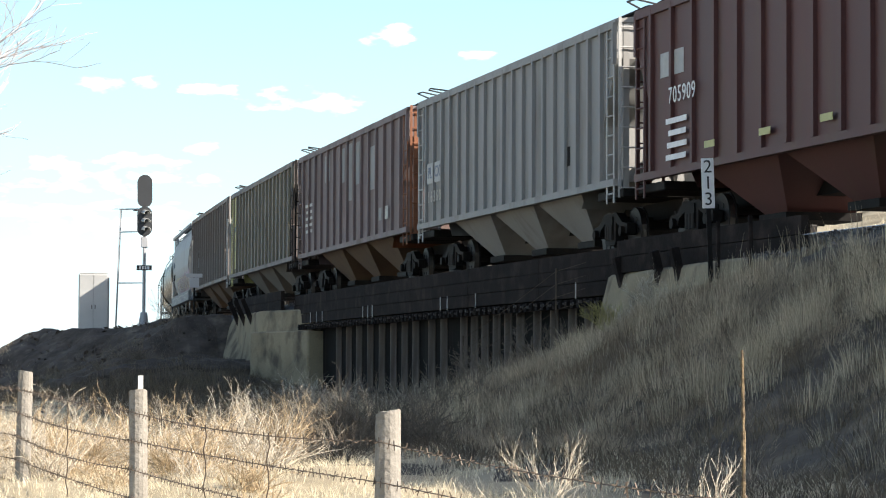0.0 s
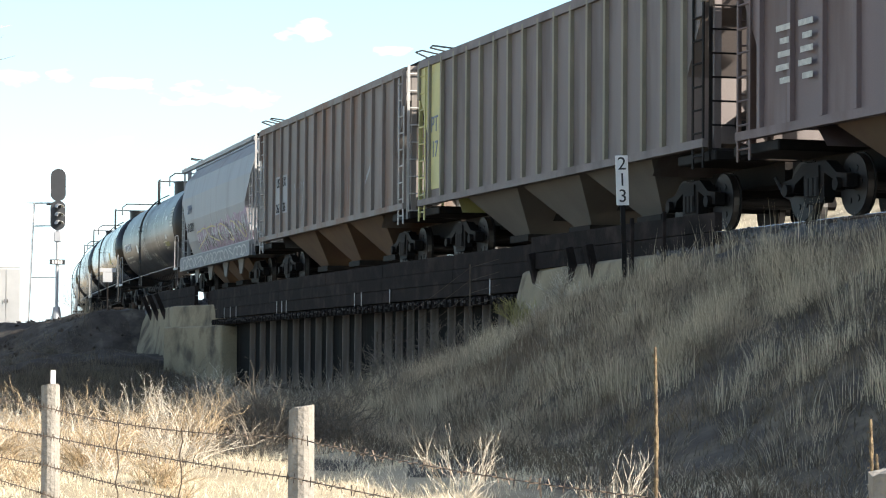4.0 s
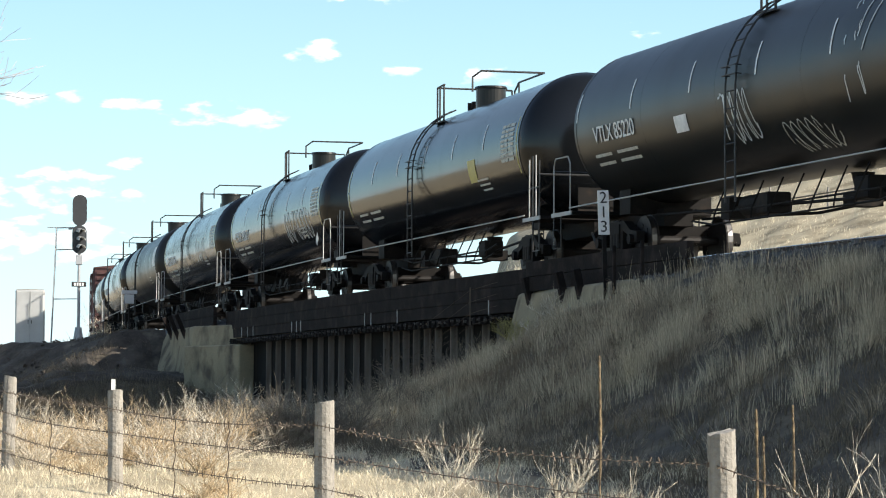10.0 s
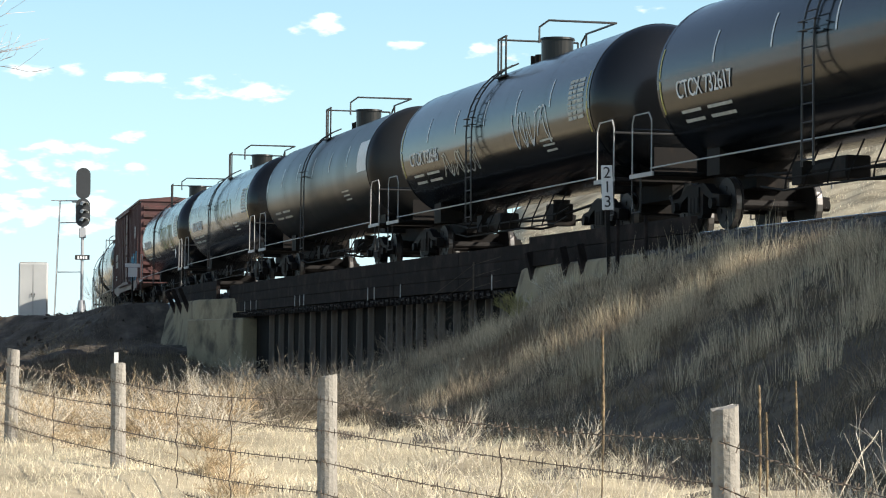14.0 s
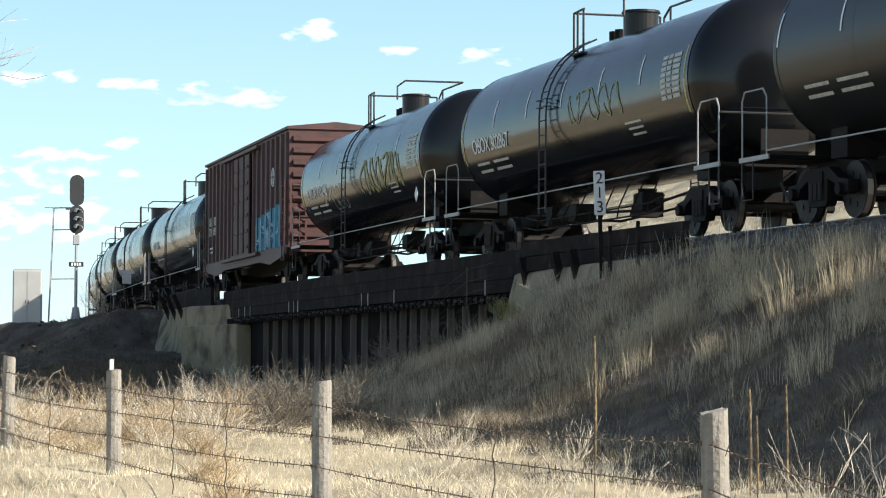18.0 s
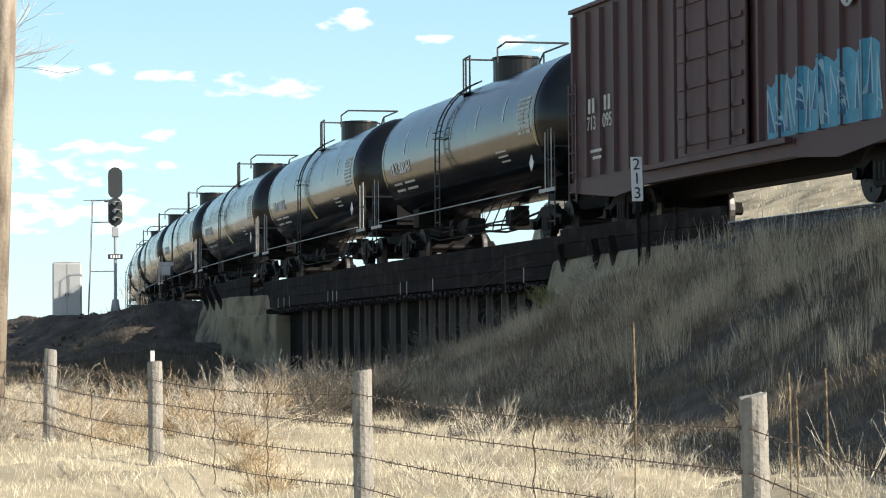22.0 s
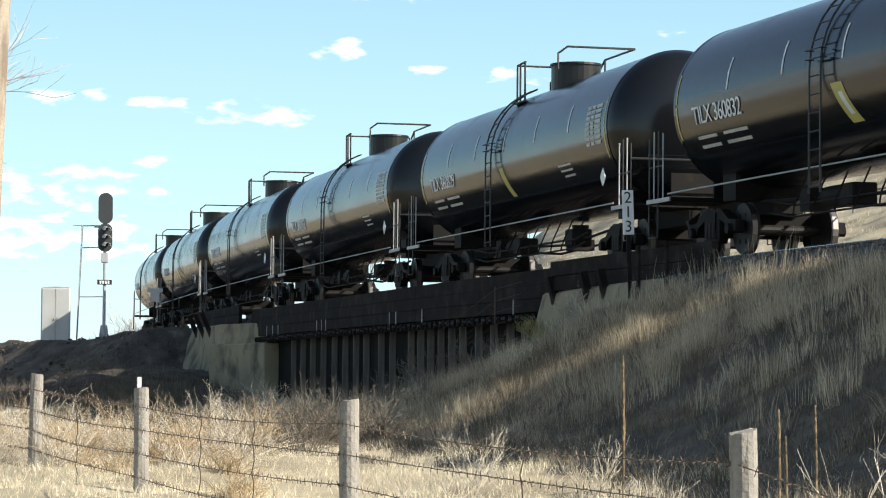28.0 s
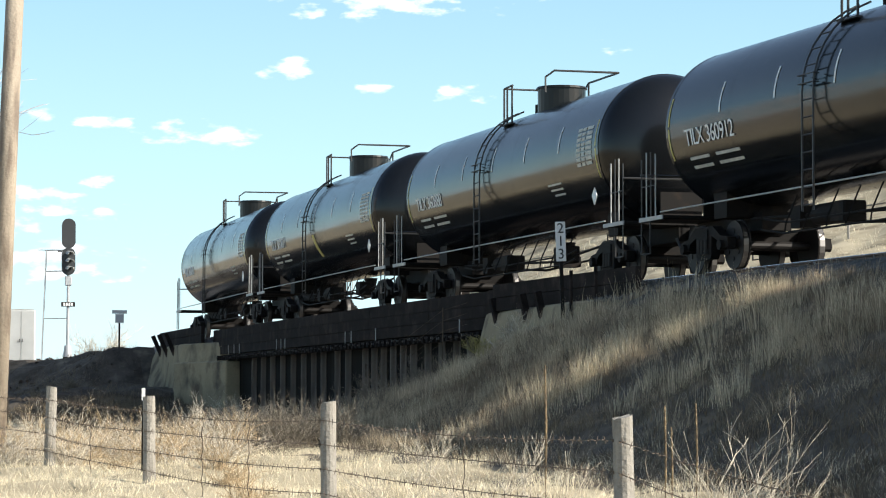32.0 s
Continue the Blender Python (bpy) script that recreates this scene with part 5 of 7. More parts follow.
        for k in range(13):
            bm = bmesh.new()
            if k < 7:
                p = (side * (R + 0.12), 0.85 + k * 0.3)
            else:
                a = radians(70) * (k - 6.5) / 6.5
                p = (side * (R + 0.12) * math.cos(a), AX + (R + 0.12) * math.sin(a))
            cyl(bm, (ladder_x - 0.22, p[0], p[1]), (ladder_x + 0.22, p[0], p[1]), 0.014, seg=5)
            part("rung", bm, M_RAILING, th)
        for zz in (AX + 0.15, AX + 0.3):
            bm = bmesh.new()
            y = R + 0.02
            tube(bm, [(ladder_x - 0.24, side * y, zz), (ladder_x - 0.3, side * (y + 0.14), zz), (ladder_x + 0.3, side * (y + 0.14), zz), (ladder_x + 0.24, side * y, zz)], 0.012, 5)
            part("ladder_bracket", bm, M_RAILING, th)
        # long side handrail
        bm = bmesh.new()
        tube(bm, [(-b + 0.3, side * 1.52, 1.2), (b - 0.3, side * 1.52, 1.2)], 0.016, 6)
        part("side_handrail", bm, M_GRAB, th, "pale side handrail")
    # saddles, stub sills, end platforms
    for sx in (-1, 1):
        bm = bmesh.new()
        x0, x1 = sorted((sx * (H - 3.6), sx * (H - 0.5)))
        box(bm, x0, x1, -0.3, 0.3, 0.75, 1.1)
        box(bm, sx * (H - 2.9) - 0.3, sx * (H - 2.9) + 0.3, -0.85, 0.85, 1.0, 1.5)
        part("saddle", bm, M_STEEL, th)
        bm = bmesh.new()
        x0, x1 = sorted((sx * (H - 1.6), sx * (H - 0.45)))
        bbox(bm, x0, x1, -1.5, 1.5, 1.06, 1.14, 0.015)
        part("end_platform", bm, M_STEEL, th)
        bm = bmesh.new()
        x0, x1 = sorted((sx * (H - 1.62), sx * (H - 0.43)))
        box(bm, x0, x1, 1.5, 1.53, 1.06, 1.14)
        part("platform_edge", bm, M_GRAB, th, "pale platform edge")
        for y in (1.5, -1.5):
            if cage:
                for k, (x, zz) in enumerate(((H - 0.5, 2.3), (H - 0.75, 2.42), (H - 0.98, 2.42), (H - 1.22, 2.36))):
                    bm = bmesh.new()
                    cyl(bm, (sx * x, y, 0.45 if k == 0 else 1.1), (sx * x, y, zz), 0.014, seg=6)
                    part("grab_rail", bm, M_GRAB if k % 2 else M_RAILING, th)
                bm = bmesh.new()
                tube(bm, [(sx * (H - 1.22), y, 1.75), (sx * (H - 0.5), y, 1.75)], 0.012, 6)
                part("grab_rail", bm, M_RAILING, th)
            else:
                bm = bmesh.new()
                tube(bm, [(sx * (H - 1.5), y, 1.1), (sx * (H - 1.5), y, 2.1), (sx * (H - 1.35), y, 2.25), (sx * (H - 0.6), y, 2.25), (sx * (H - 0.5), y, 2.1), (sx * (H - 0.5), y, 0.5)], 0.015, 6)
                part("grab_rail", bm, M_GRAB, th)
            bm = bmesh.new()
            tube(bm, [(sx * (H - 0.5), y, 1.08), (sx * (H - 0.5), y, 0.42), (sx * (H - 0.95), y, 0.42), (sx * (H - 0.95), y, 1.08)], 0.018, 6)
            part("step", bm, M_RAILING, th)
        bm = bmesh.new()
        tube(bm, [(sx * (H - 0.45), -1.5, 2.0), (sx * (H - 0.45), 1.5, 2.0)], 0.022, 6)
        part("end_rail", bm, M_RAILING, th)
        bm = bmesh.new()
        box(bm, sx * (H - 1.15) - 0.02, sx * (H - 1.15) + 0.02, -0.45, 0.45, 1.15, 1.8)
        part("brake_stand", bm, M_STEEL, th)
    bm = bmesh.new()
    cyl(bm, (-0.9, 0, AX - R - 0.05), (-0.9, 0, AX - R - 0.4), 0.2, 0.12, 12)
    box(bm, -1.15, -0.65, -0.25, 0.25, AX - R - 0.62, AX - R - 0.38)
    part("bottom_outlet", bm, M_STEEL, th)
    bm = bmesh.new()
    tube(bm, [(-H + 3.6, 0.5, 0.95), (-1.5, 0.45, 0.7), (H - 3.6, 0.5, 0.95)], 0.03, 6)
    tube(bm, [(-H + 3.6, -0.5, 0.9), (1.5, -0.3, 0.66), (H - 3.6, -0.5, 0.9)], 0.03, 6)
    part("brake_rod", bm, M_STEEL, th)
    bm = bmesh.new()
    cyl(bm, (2.0, 0.4, 0.85), (3.0, 0.4, 0.85), 0.2, seg=12)
    box(bm, 3.4, 3.8, 0.2, 0.6, 0.65, 1.05)
    part("brake_cylinder", bm, M_STEEL, th)
    # low pipe run with its hangers, and the guard frame of the outlet
    for y, z in ((0.95, 0.72), (1.0, 0.52)):
        bm = bmesh.new()
        tube(bm, [(-4.4, y, z + 0.1), (-3.6, y, z), (3.2, y, z), (4.2, y, z + 0.12)], 0.02, 6)
        part("brake_pipe", bm, M_STEEL, th)
    for k in range(9):
        bm = bmesh.new()
        x = -3.6 + 0.85 * k
        tube(bm, [(x, 0.75, 1.2), (x, 0.97, 0.72), (x + 0.12 * (k % 2), 1.0, 0.5)], 0.016, 5)
        part("pipe_hanger", bm, M_STEEL, th)
    for x in (-2.4, 1.6):
        bm = bmesh.new()
        bbox(bm, x - 0.28, x + 0.28, 0.3, 0.75, 0.62, 1.0, 0.03)
        part("valve_box", bm, M_STEEL, th)
    # reflective strips and lettering of the near flank
    n = 7
    for k in range(n):
        x = -b + hd + 0.1 + (2 * b - 2 * hd - 0.2) * k / (n - 1)
        if k in (0, n - 1) and yellow:
            tank_patch(th, x - 0.035, x + 0.035, 2.15, 2.75, M_YSTRIPE, "reflective_strip")
            tank_patch(th, x - 0.03, x + 0.03, 2.8, 3.35, M_YSTRIPE, "reflective_strip")
        else:
            tank_patch(th, x - 0.03, x + 0.03, 2.85, 3.42, M_STRIP, "reflective_strip")
    if number:
        lettering(number, 0.46, M_WHITE, th, on_tank(b - hd - 2.15, 2.5), "car_number", 0.92)
    for i in range(2):
        for (xc, w) in ((b - hd - 1.3, 0.9), (b - hd - 2.6, 1.1)):
            tank_patch(th, xc - w / 2, xc + w / 2, 2.10 - 0.16 * i, 2.155 - 0.16 * i, M_DATA, "lettering_bar")
    for i in range(3):
        tank_patch(th, -b + hd + 2.6, -b + hd + 3.5 - 0.1 * i, 2.2 - 0.11 * i, 2.24 - 0.11 * i, M_DATA, "lettering_bar")
    if yellow:
        for i in range(8):
            for a, c in ((0.35, 0.72), (0.78, 1.0), (1.05, 1.3)):
                tank_patch(th, -b + hd + a, -b + hd + c, 2.45 + 0.105 * i, 2.52 + 0.105 * i, M_DATA, "stencil_mark")
    couplers(th, H)
    return th


def placard(th, H):
    bm = bmesh.new()
    s = 0.15
    prism(bm, [(-s, 0), (0, s * 1.2), (s, 0), (0, -s * 1.2)], -0.01, 0.01)
    o = part("placard", bm, M_SIGNWHITE, th, "white diamond placard")
    o.location = (-H + 2.0, 1.58, 1.75)


def boxcar(length, label):
    th = tagged(new("boxcar"), label, "boxcar", "cars of the freight train")
    H = length / 2
    b = H - 0.55
    z0, z1 = 1.15, 4.7
    bm = bmesh.new()
    box(bm, -b, b, -1.42, 1.42, z0, z1)
    part("body", bm, M_BOXCAR, th)
    bm = bmesh.new()
    prism(bm, [(-1.5, z1 + 0.003), (1.5, z1 + 0.003), (1.5, z1 + 0.08), (0, z1 + 0.24), (-1.5, z1 + 0.08)], -b - 0.06, b + 0.06)
    o = part("roof", bm, M_BOXCAR, th)
    o.matrix_basis = Matrix.Rotation(math.pi / 2, 4, "Z")
    bm = bmesh.new()
    prism(bm, [(-0.09, 0), (0.09, 0), (0.055, 0.08), (-0.055, 0.08)], 0, 1)
    for v in bm.verts:
        v.co = Vector((v.co.x, v.co.z, v.co.y * (z1 - z0 - 0.16) + z0 + 0.08))
    bmesh.ops.recalc_face_normals(bm, faces=bm.faces)
    post = part("side_post", bm, M_BOXCAR, th)
    post.matrix_basis = Matrix.Translation((-b + 0.15, 1.42, 0))
    xs = [-b + 0.15 + 0.86 * k for k in range(1, 8)] + [b - 0.15 - 0.86 * k for k in range(0, 8)]
    for x in xs:
        for side in (1, -1):
            o = post.copy()
            scene.collection.objects.link(o)
            o.matrix_basis = Matrix.Translation((x, 1.42 * side, 0)) @ (Matrix() if side > 0 else Matrix.Rotation(math.pi, 4, "Z"))
    # sliding door
    bm = bmesh.new()
    bbox(bm, -1.7, 1.7, 1.5, 1.56, z0 + 0.05, z1 - 0.25, 0.015)
    door = part("sliding_door", bm, M_BOXCAR, th, "closed ribbed sliding door")
    for k in range(6):
        bm = bmesh.new()
        zz = z0 + 0.25 + 0.52 * k
        box(bm, -1.6, 1.6, 1.56, 1.6, zz, zz + 0.09)
        part("door_rib", bm, M_BOXCAR, door)
    for x in (-1.1, 0.0, 1.1):
        bm = bmesh.new()
        cyl(bm, (x, 1.63, z0 + 0.1), (x, 1.63, z1 - 0.3), 0.03, seg=8)
        part("locking_bar", bm, M_BOXCAR, door)
    for zz in (z0 - 0.06, z1 - 0.22):
        bm = bmesh.new()
        box(bm, -3.6, 3.6, 1.5, 1.64, zz, zz + 0.1)
        part("door_track", bm, M_BOXCAR, th)
    # corrugated ends
    for sx in (-1, 1):
        for k in range(9):
            bm = bmesh.new()
            zz = z0 + 0.25 + 0.36 * k
            prism(bm, [(0, zz), (0.09 * sx, zz + 0.07), (0.09 * sx, zz + 0.17), (0, zz + 0.24)], -1.3, 1.3)
            o = part("end_corrugation", bm, M_BOXCAR, th)
            o.location.x = sx * b
        bm = bmesh.new()
        x0, x1 = sorted((sx * b, sx * (H - 0.3)))
        bbox(bm, x0, x1, -1.3, 1.3, 1.0, 1.1, 0.01)
        part("end_platform", bm, M_BOXCAR, th)
        ladder("ladder", th, sx * (b - 0.3), 1.54, 0.75, 3.2, 0.46, M_BOXCAR, 6, "x")
        ladder("ladder", th, sx * (b + 0.14), 1.15, 0.9, 3.2, 0.46, M_BOXCAR, 6, "y")
    bm = bmesh.new()
    for sx in (-1, 1):
        prism(bm, [(sx * b, 1.15), (sx * 3.8, 1.15), (sx * 3.6, 0.85), (sx * (b - 2.8), 0.72), (sx * (b - 1.2), 0.85), (sx * b, 0.95)], 1.46, 1.5)
    box(bm, -3.7, 3.7, 1.46, 1.5, 0.86, 1.15)
    part("side_sill", bm, M_BOXCAR, th)
    bm = bmesh.new()
    box(bm, -H + 0.35, H - 0.35, -0.25, 0.25, 0.7, 1.05)
    part("centre_sill", bm, M_STEEL, th)
    # a block of spray paint by the door, on panels and posts alike
    posts_x = [-b + 0.15 + 0.86 * k for k in range(0, 8)]

    def face(x, z):
        d = min(abs(x - p) for p in posts_x)
        return 1.503 if d < 0.055 else (1.503 - (d - 0.055) / 0.035 * 0.0805 if d < 0.09 else 1.4225)

    mural(th, -b + 1.3, -b + 5.9, 1.24, lambda f: 2.4 - 0.3 * f + 0.16 * abs(math.sin(5.2 * math.pi * f)), face, (M_BLUEPAINT, M_PALEBLUE, M_DARKBLUE), 14, 31)
    # owner's mark as plain shapes
    for i in range(4):
        for x, zz, hh in ((b - 1.3 - 0.24 * i - (0.5 if i > 1 else 0), 2.5, 0.3),):
            bm = bmesh.new()
            box(bm, x - 0.07, x + 0.07, 1.503, 1.508, zz, zz + hh)
            part("lettering_bar", bm, M_DATA, th)
    for k, digits in enumerate(("713", "095")):
        lettering(digits, 0.4, M_DATA, th, Matrix.Translation((b - 1.42 - 0.98 * k, 1.504, 2.28)) @ pose(0, 0, 0, 90, 0, 180), "car_number", 0.95)
    bm = bmesh.new()
    cyl(bm, (-b + 2.35, 1.5, 3.4), (-b + 2.35, 1.507, 3.4), 0.3, seg=20)
    emblem = part("round_emblem", bm, M_GRAB, th, "pale round emblem with a dark cross")
    for x0, x1, za, zb in ((-0.24, 0.24, -0.03, 0.03), (-0.03, 0.03, -0.24, 0.24)):
        bm = bmesh.new()
        box(bm, -b + 2.35 + x0, -b + 2.35 + x1, 1.507, 1.511, 3.4 + za, 3.4 + zb)
        part("emblem_bar", bm, M_BOXCAR, emblem)
    for i in range(4):
        bm = bmesh.new()
        box(bm, -b - 0.006, -b - 0.001, 0.15 + 0.22 * i, 0.3 + 0.22 * i, 4.33, 4.5)
        part("lettering_bar", bm, M_WHITE, th)
    bars(th, b - 1.7, 1.75, 1.503, 2, 0.7, 0.06, 0.14, M_DATA)
    couplers(th, H)
    return th


CARS = []          # (thing, place of its middle in the train, half the truck distance)


def in_train(th, u0, u1, truck, tc):
    add_trucks(th, tc, truck)
    CARS.append((th, (u0 + u1) / 2, tc))


truck_a = make_truck(M_STEEL)
h_m = hopper_car(18.7, M_MAROON, M_MAROON, 15, "maroon ribbed covered hopper car with white lettering")
lettering("705909", 0.42, M_WHITE, h_m, Matrix.Translation((6.0, 1.585, 2.7)) @ pose(0, 0, 0, 90, 0, 180), "car_number", 1.15)
for i in range(2):
    bm = bmesh.new()
    box(bm, 6.1 + 0.75 * i, 6.6 + 0.75 * i, 1.505, 1.51, 3.1, 3.55)
    part("white_panel", bm, M_GRAB, h_m)
bars(h_m, 6.3, 2.3, 1.58, 4, 1.1, 0.1, 0.22)
bm = bmesh.new()
for x in (-6.0, -3.2, -0.6, 2.0, 4.6):
    box(bm, x - 0.25, x + 0.25, 1.575, 1.585, 1.62, 1.74)
part("reflective_strip", bm, M_YELLOW, h_m)
in_train(h_m, -6.4, 12.2, truck_a, 6.9)
# three copies ahead, never in view, added for their shadow on the slope
for u0 in (-25.0, -43.6, -62.2):
    o = copy_thing(h_m, Matrix())
    CARS.append((o, u0 + 9.3, 6.9))

h_g = hopper_car(18.3, M_LTGREY, M_LTGREY, 19, "light grey ribbed covered hopper car", ladder_paint=M_GRAB)
for x, t1 in ((7.0, "PL"), (6.2, "CX")):
    bm = bmesh.new()
    box(bm, x - 0.3, x + 0.3, 1.578, 1.584, 2.35, 2.85)
    part("white_panel", bm, M_GRAB, h_g)
    lettering(t1, 0.4, M_BLUELETTER, h_g, Matrix.Translation((x, 1.588, 2.6)) @ pose(0, 0, 0, 90, 0, 180), "lettering")
lettering("16360", 0.4, M_DATA, h_g, Matrix.Translation((6.5, 1.584, 2.0)) @ pose(0, 0, 0, 90, 0, 180), "car_number", 1.5)
bm = bmesh.new()
box(bm, -5.3, -5.0, 1.505, 1.51, 1.9, 2.3)
part("dark_panel", bm, M_STEEL, h_g)
in_train(h_g, 12.2, 30.5, truck_a, 6.7)

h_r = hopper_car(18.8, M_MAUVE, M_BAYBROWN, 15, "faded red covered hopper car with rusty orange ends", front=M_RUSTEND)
bars(h_r, 6.9, 2.9, 1.58, 5, 0.5, 0.09, 0.2, M_DATA)
bars(h_r, 6.1, 2.9, 1.58, 5, 0.5, 0.09, 0.2, M_DATA)
for x, z0, z1 in ((1.1, 3.2, 4.2), (-0.1, 2.6, 4.25), (-1.3, 3.0, 4.2), (-3.8, 2.7, 3.9), (3.6, 3.4, 4.2)):
    bm = bmesh.new()
    box(bm, x - 0.45, x + 0.45, 1.502, 1.506, z0, z1)
    part("repainted_patch", bm, M_LTGREY, h_r)
bars(h_r, -6.2, 2.1, 1.58, 1, 0.4, 0.34, 0.4, M_DATA)
bars(h_r, -5.3, 2.1, 1.58, 1, 0.4, 0.34, 0.4, M_LTGREY)
in_train(h_r, 30.5, 49.3, truck_a, 6.9)

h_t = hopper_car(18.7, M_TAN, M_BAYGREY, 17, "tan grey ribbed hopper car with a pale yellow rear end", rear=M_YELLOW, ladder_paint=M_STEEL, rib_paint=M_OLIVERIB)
bm = bmesh.new()
prism(bm, [(7.0, 4.4), (8.66, 4.4), (8.66, 3.76), (7.83, 2.53), (7.83, 1.6), (7.0, 1.6)], 1.506, 1.515)
part("yellow_panel", bm, M_YELLOW, h_t, "pale yellow end panel")
lettering("PT", 0.5, M_BLUELETTER, h_t, Matrix.Translation((7.45, 1.52, 3.0)) @ pose(0, 0, 0, 90, 0, 180), "lettering")
lettering("17", 0.5, M_BLUELETTER, h_t, Matrix.Translation((7.42, 1.52, 2.45)) @ pose(0, 0, 0, 90, 0, 180), "lettering")
in_train(h_t, 49.3, 68.0, truck_a, 6.9)

h_b = hopper_car(18.8, M_BROWN, M_BAYBROWN, 15, "brown grey weathered hopper car with faint spray paint", front=M_GRAB, ladder_paint=M_GRAB)
for i, (x, t1, t2) in enumerate(((6.15, "US", "263"), (5.3, "LX", "36"))):
    bm = bmesh.new()
    box(bm, x - 0.38, x + 0.38, 1.503, 1.508, 1.95, 3.0)
    part("pale_panel", bm, M_PALE, h_b)
    lettering(t1, 0.36, M_STEEL, h_b, Matrix.Translation((x, 1.512, 2.8)) @ pose(0, 0, 0, 90, 0, 180), "lettering")
    lettering(t2, 0.36, M_STEEL, h_b, Matrix.Translation((x, 1.512, 2.1)) @ pose(0, 0, 0, 90, 0, 180), "lettering")
scrawl(h_b, -3.2, 0.4, 1.7, 2.7, 1.51, 9, M_MAUVE, 3, thick=0.03)
scrawl(h_b, 2.3, 3.9, 1.8, 2.7, 1.51, 5, M_PALE, 8, thick=0.025)
scrawl(h_b, -5.6, -4.8, 2.1, 2.6, 1.51, 1, M_PALE, 9, thick=0.05)
in_train(h_b, 68.0, 86.8, truck_a, 6.9)

h_s = hopper_car(16.0, M_PALE, M_BAYBROWN, 0, "pale grey round-sided hopper car with mauve spray paint along its side", smooth_sides=True, ladder_paint=M_GRAB)
bm = bmesh.new()
box(bm, -7.3, 7.3, 1.40, 1.6, 0.95, 1.38)
part("deep_side_sill", bm, M_SILLGREY, h_s, "slate grey side sill")
for x in (-4.6, -1.6, 1.6, 4.6):
    bm = bmesh.new()
    prism(bm, [(x - 0.55, 0.948), (x + 0.55, 0.948), (x + 0.2, 0.5), (x - 0.2, 0.5)], 1.36, 1.4)
    part("sill_bracket", bm, M_BAYGREY, h_s)
lettering("SMW", 0.42, M_BLUELETTER, h_s, Matrix.Translation((5.1, 1.605, 2.95)) @ pose(0, 0, 0, 90, 0, 180), "lettering", 1.1)
lettering("816202", 0.42, M_STEEL, h_s, Matrix.Translation((4.85, 1.60, 2.33)) @ pose(0, 0, 0, 90, 0, 180), "car_number", 1.1)
mural(h_s, -6.4, 3.9, 1.46, lambda f: 2.30 - 0.22 * f + 0.14 * abs((f * 17) % 2 - 1) + 0.05 * math.sin(40 * f), lambda x, z: float(np.interp(z, (1.42, 1.9, 2.6), (1.30, 1.48, 1.58))) + 0.006, (M_PINKPAINT, M_PALEPAINT, M_DARKPAINT), 34, 32)
scrawl(h_s, -6.2, 3.6, 1.5, 2.2, 1.50, 4, M_YSTRIPE, 23, thick=0.035, tilt=0.14)
scrawl(h_s, -6.8, 6.5, 1.0, 1.32, 1.605, 16, M_GRAB, 24, thick=0.05)
in_train(h_s, 86.8, 102.8, truck_a, 5.6)

t_v = tank_car(22.0, M_MATTTANK, "long dull black tank car with white spray paint scrawls", "VTLX 85220", cage=False, yellow=False, dome_x=-0.3, dome_r=0.48)
tank_scrawl(t_v, -4.6, -3.4, 2.0, 3.9, 2, M_PALEPAINT, 31, 0.035)
tank_scrawl(t_v, 0.3, 1.7, 1.8, 2.7, 5, M_PALEPAINT, 33, 0.035)
tank_scrawl(t_v, -2.4, -0.6, 1.5, 2.0, 6, M_DATA, 34, 0.025)
for a, c, z0, z1, m in ((-7.4, -6.8, 2.95, 3.1, M_WHITE), (-7.2, -6.0, 2.05, 2.2, M_OLIVEPAINT), (3.2, 3.8, 2.2, 2.5, M_WHITE), (-6.9, -6.4, 2.3, 2.45, M_SIGNWHITE)):
    tank_patch(t_v, a, c, z0, z1, m, "painted_panel", lift=0.009)
for i in range(6):
    for k in range(3):
        tank_patch(t_v, -9.0 + 0.26 * k, -8.8 + 0.26 * k, 2.66 + 0.12 * i, 2.73 + 0.12 * i, M_DATA, "stencil_mark")
in_train(t_v, 102.8, 124.8, truck_a, 8.0)

t_s = tank_car(19.9, M_GLOSSTANK, "glossy black tank car reflecting the bright sky", "", cage=True, yellow=True)
tank_patch(t_s, -4.6, -4.0, 2.2, 2.7, M_YSTRIPE, "yellow_panel")
in_train(t_s, 124.8, 144.6, truck_a, 7.2)
t_1 = tank_car(19.2, M_GLOSSTANK, "glossy black tank car with white lettering and spray paint", "CTCX 732617", cage=False)
tank_scrawl(t_1, -6.0, -2.2, 1.9, 2.8, 8, M_PALEPAINT, 41, 0.05)
placard(t_1, 9.6)
in_train(t_1, 144.6, 163.8, truck_a, 7.0)
t_2 = tank_car(18.7, M_GLOSSTANK, "glossy black tank car with white lettering", "CTCX 732646", cage=False)
tank_scrawl(t_2, -4.7, -2.2, 2.15, 2.95, 6, M_PALEPAINT, 43, 0.04)
tank_scrawl(t_2, 0.9, 3.9, 1.95, 2.5, 9, M_DATA, 46, 0.035)
in_train(t_2, 163.8, 182.5, truck_a, 6.8)
t_3 = tank_car(18.3, M_MATTTANK, "dull black tank car with a white placard panel", "", cage=False, yellow=False)
tank_patch(t_3, -7.2, -6.1, 2.6, 3.4, M_SIGNWHITE, "white_panel")
in_train(t_3, 182.5, 200.8, truck_a, 6.6)
t_4 = tank_car(18.1, M_GLOSSTANK, "glossy black tank car with white lettering", "OBOX 302867", cage=False)
tank_scrawl(t_4, -3.6, -0.5, 2.4, 3.1, 5, M_OLIVEPAINT, 45, 0.04)
in_train(t_4, 200.8, 218.9, truck_a, 6.5)
